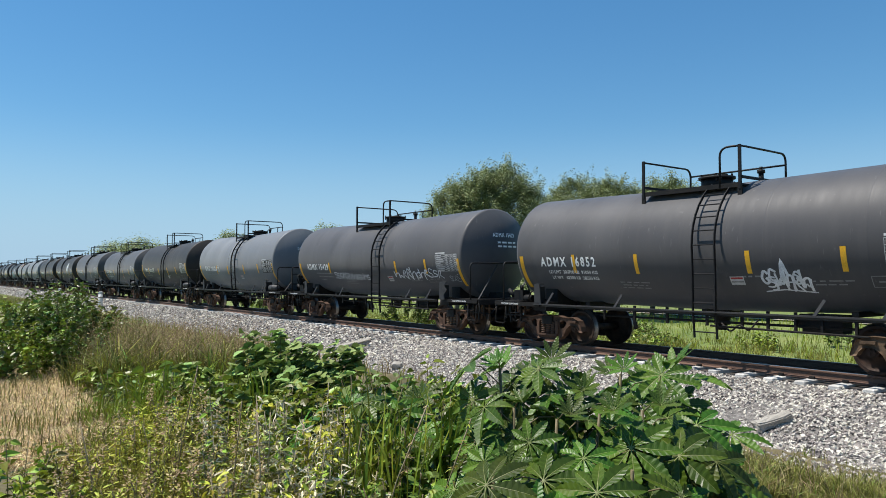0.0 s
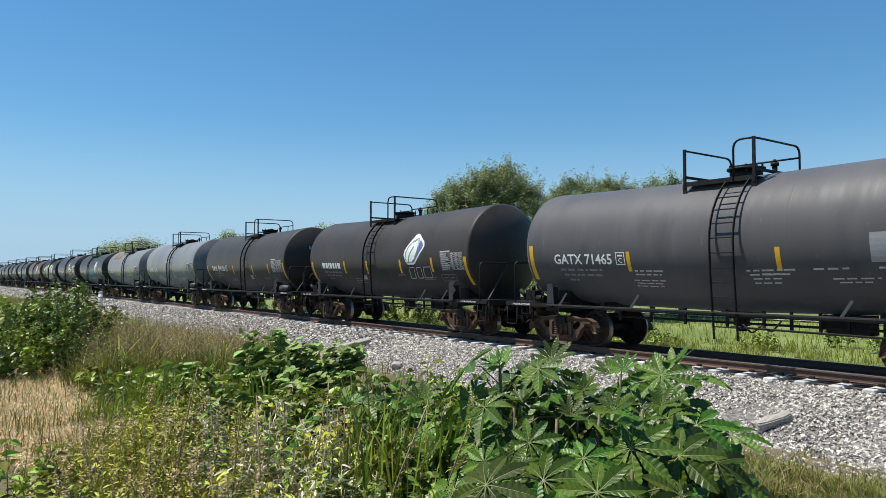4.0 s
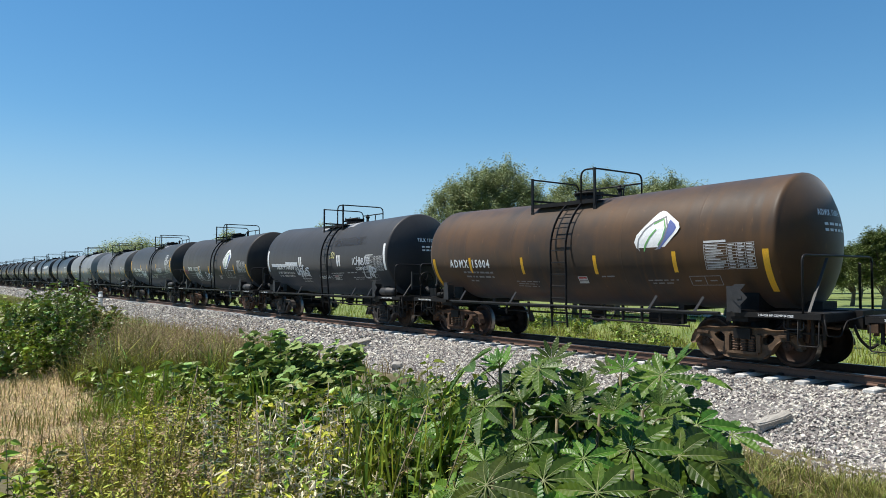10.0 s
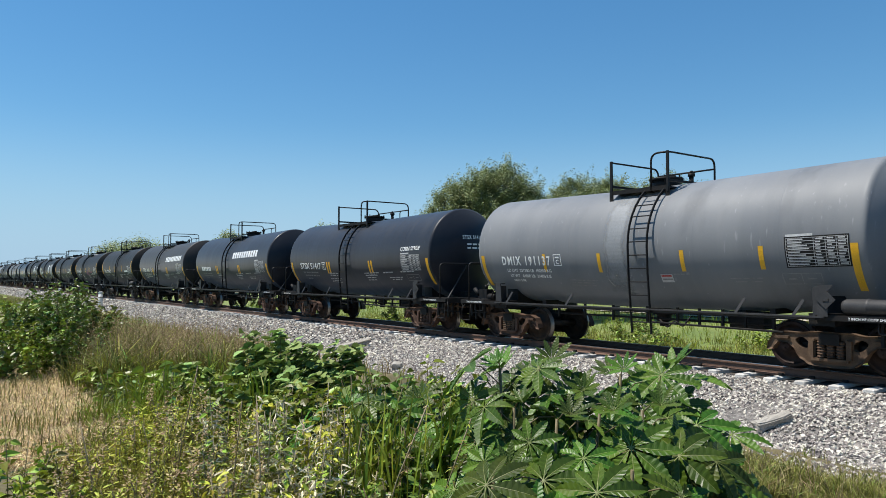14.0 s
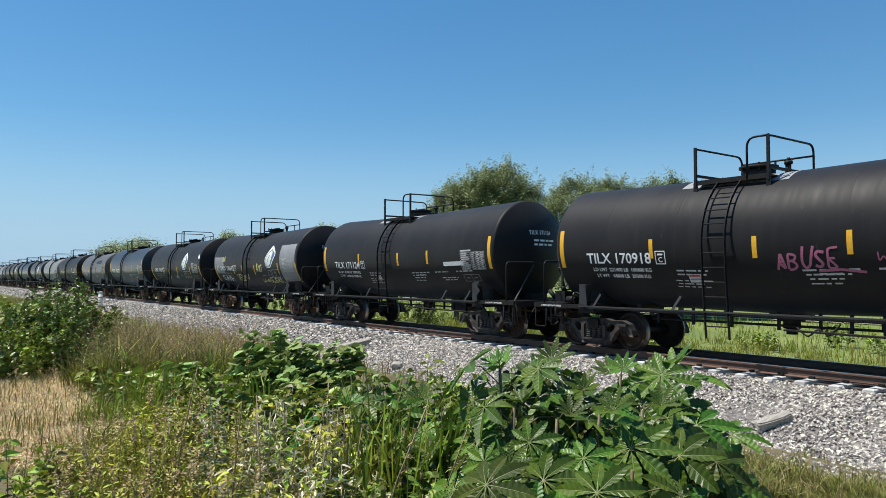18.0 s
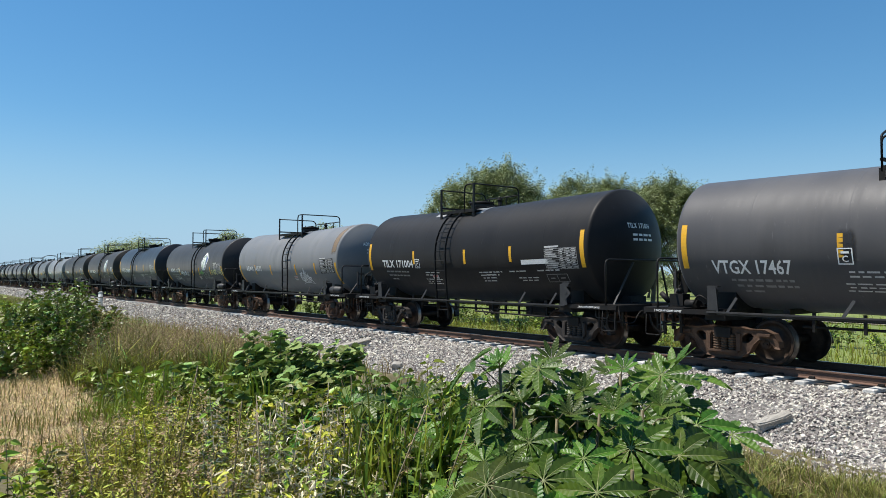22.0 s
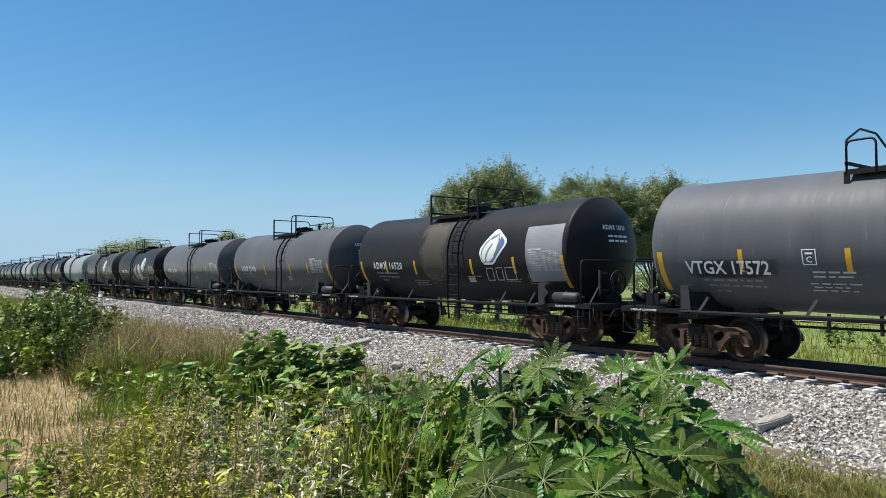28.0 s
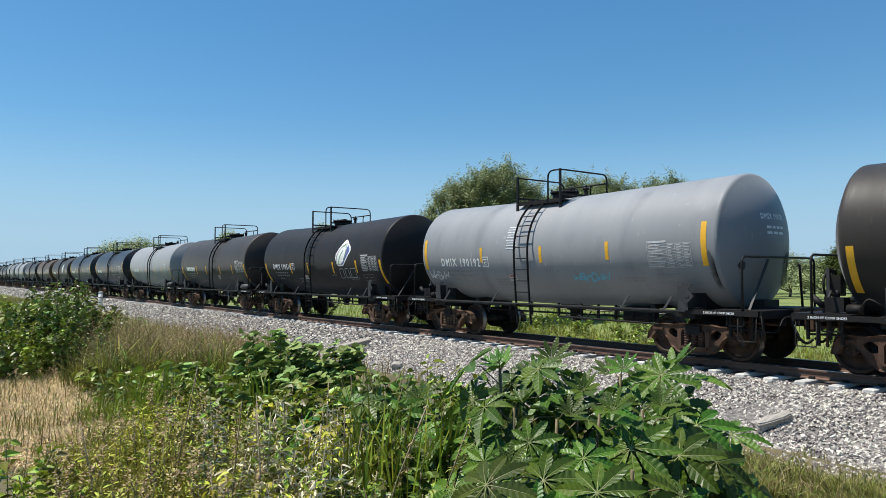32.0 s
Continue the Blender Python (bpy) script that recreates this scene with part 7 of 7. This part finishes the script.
# feathery olive herbs with brown seed spikes
for i, (ac, d, h) in enumerate([(-0.41, 6.6, 0.52), (-0.42, 6.0, 0.55), (-0.37, 5.8, 0.66), (-0.34, 5.3, 0.66), (-0.40, 5.2, 0.56), (-0.46, 5.6, 0.5), (-0.51, 5.2, 0.42), (-0.36, 4.7, 0.5), (-0.43, 4.7, 0.46), (-0.49, 4.7, 0.4), (-0.40, 6.9, 0.58), (-0.34, 6.4, 0.66),
                                (-0.31, 6.2, 0.7), (-0.31, 4.6, 0.5), (-0.54, 5.7, 0.4), (-0.38, 7.5, 0.5)]):
    x, y = spot(ac, d)
    add_weed(x, y, h, 0.38, 0.06, OLIVE if i % 5 else YELLOWLEAF, "feathery olive-green herb with thin stems", "weed", 150 + i, 700, 11, "feathery_weed", LANCE, "feathery herbs on the verge", 0.05, BROWN if i % 2 == 1 else None)

# tall single stalks and dry sticks among the weeds
for i, (ac, d, h, ln) in enumerate([(-0.385, 5.0, 1.12, 0.2), (-0.48, 5.0, 0.72, -0.15), (-0.14, 4.4, 0.85, 0.12), (-0.10, 4.5, 0.95, 0.35), (-0.03, 4.3, 0.9, 0.3), (-0.25, 4.5, 0.9, -0.05), (-0.30, 4.6, 0.95, 0.08)]):
    x, y = spot(ac, d)
    rnd = random.Random(i)
    bm = bmesh.new()
    side = Vector((math.sin(YAW), math.cos(YAW), 0)) * ln
    add_tube(bm, [(0, 0, -0.1), side * 0.45 + Vector((0, 0, h * 0.5)), side + Vector((0, 0, h))], 0.005, 5)
    stick = tagged(new("dry_stalk"), "thin pale dry weed stalk standing upright", "stalk", "dry stalks on the verge")
    stick.location = (x, y, ground_z(x, y))
    part("stem", bm, PALESTALK if i % 2 else STALK, stick)
    rs = np.random.RandomState(i)
    t = rs.uniform(0.45, 1.0, 60)[:, None]
    V, F = leaf_blades(np.array(side)[None] * t + np.array((0, 0, h))[None] * t + rs.normal(size=(60, 3)) * 0.012, 0.045, rs, LANCE, 0.3, 1.0)
    part("withered_leaves", soup("withered_leaves", V.tolist(), F, BROWN if i % 2 else OLIVE), None, stick)["kind"] = "stuff"


def strip(ac0, ac1, d0, d1, n, seed, size=(0.7, 1.2)):
    rnd = random.Random(seed)
    out = []
    for _ in range(n):
        ac, d = rnd.uniform(ac0, ac1) + rnd.gauss(0, 0.02), rnd.uniform(d0, d1)
        x, y = spot(ac, d)
        if y > 10.9:
            continue
        clump = 0.8 + 0.6 * noise.noise(Vector((x * 1.3, y * 1.3, seed)))
        out.append((x, y, ground_z(x, y), rnd.uniform(*size) * clump))
    return out


def patchy(spots):
    """Thins the spots out into taller and lower patches with bare gaps."""
    out = []
    for x, y, z, size in spots:
        thick = noise.noise(Vector((x * 0.9, y * 0.9, 6.0))) + 0.5 * noise.noise(Vector((x * 3.0, y * 3.0, 2.0)))
        if thick > -0.25:
            out.append((x, y, z, size * (0.75 + 0.7 * thick)))
    return out


def tufts(spots):
    """Keeps the spots that stand in tufts, thinning out towards the foot of the bank."""
    rnd = random.Random(len(spots))
    out = []
    for x, y, z, size in spots:
        thick = noise.noise(Vector((x * 2.1, y * 2.1, 3.0))) + 0.5 * noise.noise(Vector((x * 5.0, y * 5.0, 8.0)))
        edge = smooth(10.5, 8.4, y) if y > 8.4 else 1.0
        if rnd.random() < (0.55 + thick) * edge + 0.04:
            out.append((x, y, z, size * (0.75 + 0.9 * max(0.0, thick)) * (0.6 + 0.4 * edge)))
    return out


def panicles(name, spots, height, label, seed):
    """Thin culms, each with a loose plume of tiny seeds on hair-thin branches in its upper third."""
    rs = np.random.RandomState(seed)
    V, F, C = [], [], []
    for x, y, z, size in spots:
        h, a, tilt = height * size * rs.uniform(0.7, 1.15), rs.uniform(0, 6.283), rs.uniform(0.02, 0.3)
        tx, ty = x + math.cos(a) * tilt * h, y + math.sin(a) * tilt * h
        k = len(V)
        V += [(x - 0.002, y, z), (x + 0.002, y, z), (tx, ty, z + h)]
        F.append((k, k + 1, k + 2))
        t = rs.uniform(0.62, 1.0, 12)
        wide = 0.10 * (1.08 - t)[:, None] / 0.4
        C.append(np.stack([x + (tx - x) * t, y + (ty - y) * t, z + h * t], 1) + rs.normal(size=(12, 3)) * np.array((1, 1, 0.4)) * wide * 0.9)
    P, Q = leaf_quads(np.concatenate(C), 0.030, rs, 0.4, 0.35, 0.6)
    n = len(V)
    ob = new(name, soup(name, V + P.tolist(), F + (Q + n).tolist(), PANICLE))
    return tagged(ob, label, "grass", kind="stuff")


blades("dry_grass", strip(-0.70, -0.48, 6.4, 14.0, 13500, 1), 0.24, 0.0045, STRAW, "flattened dry straw-coloured grass", 1, 2.2, 2)
blades("olive_grass", strip(-0.70, -0.46, 6.4, 13.0, 800, 44), 0.4, 0.005, SEDGE, "thin green blades among the straw", 44, 0.6, 2)
blades("tall_grass", strip(-0.50, -0.25, 11.5, 17.0, 1500, 2), 1.05, 0.003, BROWN, "tall brown seeding grass beside the ballast", 2, 0.45, 2)
blades("tall_grass", strip(-0.51, -0.24, 10.5, 17.0, 4200, 12), 0.85, 0.007, SEDGE, "tall olive-green grass beside the ballast", 12, 0.6, 2)
blades("tall_grass", strip(-0.51, -0.26, 10.5, 14.0, 2600, 14), 0.6, 0.008, MEADOW, "green undergrowth of grass beside the ballast", 14, 0.6, 2)
blades("green_grass", strip(-0.44, -0.26, 7.6, 10.0, 850, 3), 0.62, 0.011, LIME, "fresh green tall grass", 3, 0.6, 2)
blades("green_grass", strip(-0.49, -0.40, 6.6, 10.5, 600, 34), 0.4, 0.007, WEED, "low green weeds round the dry grass", 34, 0.9, 2)
blades("green_grass", strip(-0.15, 0.02, 4.8, 6.0, 90, 33), 1.05, 0.009, LIME, "tall green grass blades among the weeds", 33, 0.4, 2)
panicles("seeding_grass", strip(-0.50, -0.25, 11.0, 17.0, 2400, 45), 1.0, "tall grass with brown feathery seed heads", 45)
panicles("seeding_grass", strip(-0.44, -0.25, 11.0, 17.0, 1400, 55), 0.8, "tall grass with brown feathery seed heads", 55)
blades("tall_grass", strip(-0.49, -0.25, 10.5, 15.0, 900, 46), 0.8, 0.016, OLIVE, "broad olive-green grass leaves beside the ballast", 46, 0.9, 2)
blades("tall_grass", strip(-0.49, -0.25, 10.5, 15.0, 700, 47), 0.7, 0.016, BUSH, "dark green grass leaves beside the ballast", 47, 0.9, 2)
for seed, n, height, width, mat, said, lean, per in (
        (48, 160, 0.50, 0.004, STRAW, "pale dry stems at the foot of the ballast", 0.7, 2), (49, 700, 0.34, 0.009, BUSH, "dark green leaves at the foot of the ballast", 1.0, 2),
        (50, 420, 0.60, 0.0035, STALK, "dark dry stems at the foot of the ballast", 0.6, 1), (5, 900, 0.40, 0.003, BROWN, "half-dry grass at the foot of the ballast", 0.8, 2),
        (6, 4200, 0.36, 0.004, SEDGE, "dull green grass at the foot of the ballast", 0.8, 2), (16, 5200, 0.34, 0.004, MEADOW, "dark green grass at the foot of the ballast", 0.8, 2)):
    blades("edge_grass", tufts(strip(0.34, 0.70, 6.4, 10.9, n * 2, seed)), height, width, mat, said, seed, lean, per)
blades("olive_grass", strip(-0.50, -0.28, 4.4, 6.6, 3000, 4), 0.36, 0.004, OLIVE, "thin olive-green grass", 4, 0.6, 2)
blades("verge_grass", strip(-0.40, 0.36, 5.0, 11.0, 5000, 7), 0.3, 0.005, MEADOW, "mixed low grass over the verge", 7, 0.6, 2)
blades("verge_grass", spots_in(2200, -90, -15, 5, 10.7, 9, None, (0.7, 1.4)), 0.5, 0.012, BROWN, "half-dry grass along the verge", 9, 0.5, 2)
blades("verge_grass", spots_in(9000, -90, -15, -8, 10.7, 19, None, (0.7, 1.2)), 0.4, 0.014, LIME, "bright green grass along the verge", 19, 0.5, 2)
blades("trackside_grass", patchy(spots_in(9000, -40, 6, 17.2, 24, 13, None, (0.5, 1.2))), 0.5, 0.006, OLIVE, "yellow-green grass behind the track", 13, 0.7, 2)
blades("trackside_grass", patchy(spots_in(9000, -40, 6, 16.6, 22, 18, None, (0.4, 1.3))), 0.5, 0.007, MEADOW, "dark green grass tufts behind the track", 18, 0.7, 2)
blades("trackside_grass", patchy(spots_in(5000, -40, 6, 18.5, 26, 10, None, (0.4, 1.2))), 0.5, 0.008, SEDGE, "half-dry grass behind the track", 10, 0.6, 2)
blades("trackside_grass", patchy(spots_in(9000, -60, 12, 22, 40, 11, None, (0.4, 1.2))), 0.6, 0.011, LIME, "tall green grass behind the track", 11, 0.5, 2)
for i in range(26):
    rnd = random.Random(500 + i)
    x, y = -34 + 1.5 * i + rnd.uniform(-0.6, 0.6), rnd.uniform(18.6, 27)
    add_weed(x, y, rnd.uniform(0.5, 1.3), rnd.uniform(0.6, 1.2), 0.13, WEED if i % 3 else BUSH, "leafy green bush in the grass behind the track", "bush", 300 + i, 420, 10, "bush", OVATE, "bushes behind the track")

# unseen bushes, added to keep the bright field from showing under the far cars
for i in range(22):
    rnd = random.Random(700 + i)
    x, y = -30 - 4.0 * i + rnd.uniform(-1.2, 1.2), rnd.uniform(20.5, 24.0) + 0.12 * i
    add_weed(x, y, rnd.uniform(1.0, 1.5), rnd.uniform(1.6, 2.3), 0.17, THICKET, "added dense dark green bush that darkens the view under the far cars", "bush", 720 + i, 700, 4, "bush", OVATE, "bushes behind the track", 0.05)

bm = bmesh.new()
xs = [-160 + 5 * i for i in range(44)]
a = [bm.verts.new((x, 37.5 + 0.6 * noise.noise(Vector((x * 0.1, 0, 0))), ground_z(x, 37.5) + 0.05)) for x in xs]
b = [bm.verts.new((x, 42.0 + 0.6 * noise.noise(Vector((x * 0.1, 9, 0))), ground_z(x, 42.0) + 0.05)) for x in xs]
for k in range(len(xs) - 1):
    bm.faces.new((a[k], a[k + 1], b[k + 1], b[k]))
tagged(new("dirt_road", mesh_of("dirt_road", bm, surface("pale_dirt", (0.42, 0.36, 0.28), 0.95, 0, (0.52, 0.46, 0.37), 1, 0.6, 20, 0.4))), "pale dirt road through the field behind the track", "road", kind="structure")


# ---- trees behind the track ----
def add_tree(x, y, h, crown, seed, label, n=16000, leaf=0.2, low=0.2, mat=None):
    """A mesquite: short forked trunk, arching limbs, and a rounded crown of many fine sprays that reach up and out."""
    rs = np.random.RandomState(seed)
    z = ground_z(x, y)
    tree = tagged(new("tree"), label, "tree", "trees behind the track")
    tree.location = (x, y, z)
    bm = bmesh.new()
    add_rod(bm, (0, 0, -0.1), (0.15, 0.1, h * 0.28), 0.17, 9, 0.12)
    part("trunk", bm, BARK, tree)
    limbs, clumps = 14, 190
    base = h * low
    tall = h - base
    C, tips = [], []
    per = max(4, n // clumps)
    for i in range(clumps):
        a, t = i * 2.39996, (i + 0.5) / clumps
        r = math.sqrt(t) * rs.uniform(0.80, 1.0)
        up = math.sqrt(max(0.0, 1.0 - r * r))
        lump = 1.0 + 0.26 * noise.noise(Vector((math.cos(a) * r * 2.2, math.sin(a) * r * 2.2, seed * 3.1)))
        if i % 3 == 2:
            up *= rs.uniform(0.0, 0.8)
        c = np.array((math.cos(a) * r * crown * 0.88, math.sin(a) * r * crown * 0.88, base + tall * (0.30 + 0.55 * up * lump)))
        tips.append(c)
        out = np.array((math.cos(a) * r, math.sin(a) * r, 0.35 + up))
        out /= np.linalg.norm(out)
        q = rs.rand(per)[:, None]
        spray = rs.randint(0, 5, per)
        ways = out[None] * 0.8 + rs.normal(size=(5, 3)) * 0.6 + np.array((0, 0, 0.3))[None]
        C.append(c + ways[spray] * q * crown * 0.20 + np.clip(rs.normal(size=(per, 3)), -2, 2) * crown * (0.055 - 0.03 * q))
    for i in range(limbs):
        c = Vector(tips[(i * 13 + 5) % clumps])
        b = Vector((0.15, 0.1, h * rs.uniform(0.12, 0.26)))
        bm = bmesh.new()
        add_tube(bm, [b, b.lerp(c, 0.5) + Vector((0, 0, h * 0.05)), c], 0.035, 5)
        part("limb", bm, BARK, tree)
    C = np.concatenate(C)
    C = C[C[:, 2] > base * 0.6]
    V, F = leaf_quads(C, leaf, rs, 0.3, 0.42, 0.7)
    cr = part("crown", soup("crown", V.tolist(), F.tolist(), mat or MESQUITE), None, tree)
    cr["kind"] = "stuff"
    return tree


def tree_at(ac, d, top, crown, seed, n=16000, leaf=0.2, low=0.2, mat=None):
    x, y = spot(ac, d)
    add_tree(x, y, top - ground_z(x, y), crown, seed, "dark green bushy tree at the edge of the field" if mat else "feathery olive-green mesquite tree behind the track", n, leaf, low, mat)


tree_at(0.075, 40, 8.3, 3.3, 1, 90000, 0.13, 0.12)
tree_at(0.018, 41, 7.4, 2.4, 15, 36000, 0.13, 0.12)
tree_at(0.185, 43, 7.7, 3.0, 4, 64000, 0.13, 0.12)
tree_at(0.245, 41, 7.6, 2.8, 2, 64000, 0.13, 0.12)
tree_at(0.335, 41, 7.8, 2.6, 3, 56000, 0.13, 0.08)
tree_at(0.295, 43, 7.9, 2.6, 14, 56000, 0.13, 0.08)
tree_at(0.40, 42, 5.6, 1.7, 5, 16000, 0.16, 0.05)
tree_at(0.622, 48, 5.1, 2.1, 16, 40000, 0.16, 0.03, THICKET)
tree_at(0.578, 56, 4.4, 2.2, 6, 30000, 0.18, 0.03, THICKET)
tree_at(0.66, 52, 5.4, 2.6, 13, 36000, 0.18, 0.03, THICKET)
for i, ac in enumerate((0.38, 0.43, 0.47, 0.51, 0.545, 0.62)):
    tree_at(ac, 95, 3.6 + 0.5 * (i % 3), 4.0, 20 + i, 5000, 0.4, 0.02)
tree_at(-0.16, 90, 8.2, 3.6, 9, 9000, 0.3)
tree_at(-0.30, 100, 7.9, 3.4, 10, 9000, 0.3)
tree_at(-0.425, 110, 7.2, 5.0, 11, 9000, 0.35)
tree_at(-0.46, 120, 7.0, 5.0, 12, 9000, 0.35)
for i in range(15):
    tree_at(-0.06 + 0.05 * i, 72 + 5 * (i % 3), 2.1 + 0.5 * ((i * 7) % 4) / 2, 3.2, 60 + i, 2600, 0.34, 0.0)


# ---- what moves ----
# where the middle of each car stands at the start, and how far the train has rolled by then
STARTS = [-8.96, -22.22, -35.53, -48.42, -61.27, -74.09, -86.96, -99.93, -112.67, -125.52, -138.30, -151.19, -164.03, -177.26, -190.55, -203.38, -216.31, -229.03, -241.88, -254.69, -267.55, -280.40, -293.17, -305.97, -318.81, -331.64, -344.46, -357.29, -370.12, -382.95, -395.78, -408.61, -421.45, -434.28, -447.10, -459.91, -472.72, -485.69, -498.44, -511.27, -524.08, -536.99, -549.71, -562.55]
ROLLED = [(0.0, 0.00), (2.0, 32.77), (4.0, 65.60), (6.0, 98.51), (8.0, 131.55), (10.0, 164.71), (12.0, 197.98), (14.0, 231.39), (16.0, 264.92), (18.0, 298.58), (20.0, 332.35), (22.0, 366.21), (24.0, 400.14), (26.0, 434.13), (28.0, 468.18), (30.0, 502.27), (32.0, 536.40)]


def motions():
    """The train rolls along the track; its wheels turn with it."""
    for k, car in CARS.items():
        start = car_start(k)
        walk(car, [(t, pose(start + d, TRACK_Y, 0)) for t, d in ROLLED])
    rows, t = [], 0
    ts = [a for a, _ in ROLLED]
    ds = [b for _, b in ROLLED]
    for f in range(0, 961):
        d = float(np.interp(f / FPS, ts, ds))
        rows.append((f / FPS, pose(0, 0, 0, 0, math.degrees(d / WR), 0)))
    first = WHEELSETS[0]
    walk(first, rows)
    act, slot = first.animation_data.action, first.animation_data.action_slot
    for w in WHEELSETS[1:]:
        w.rotation_mode = "QUATERNION"
        w.animation_data_create()
        w.animation_data.action = act
        w.animation_data.action_slot = slot


def car_start(k):
    if k < 0:
        return STARTS[0] - PITCH * k
    if k < len(STARTS):
        return STARTS[k]
    return STARTS[-1] - PITCH * (k - len(STARTS) + 1)


motions()
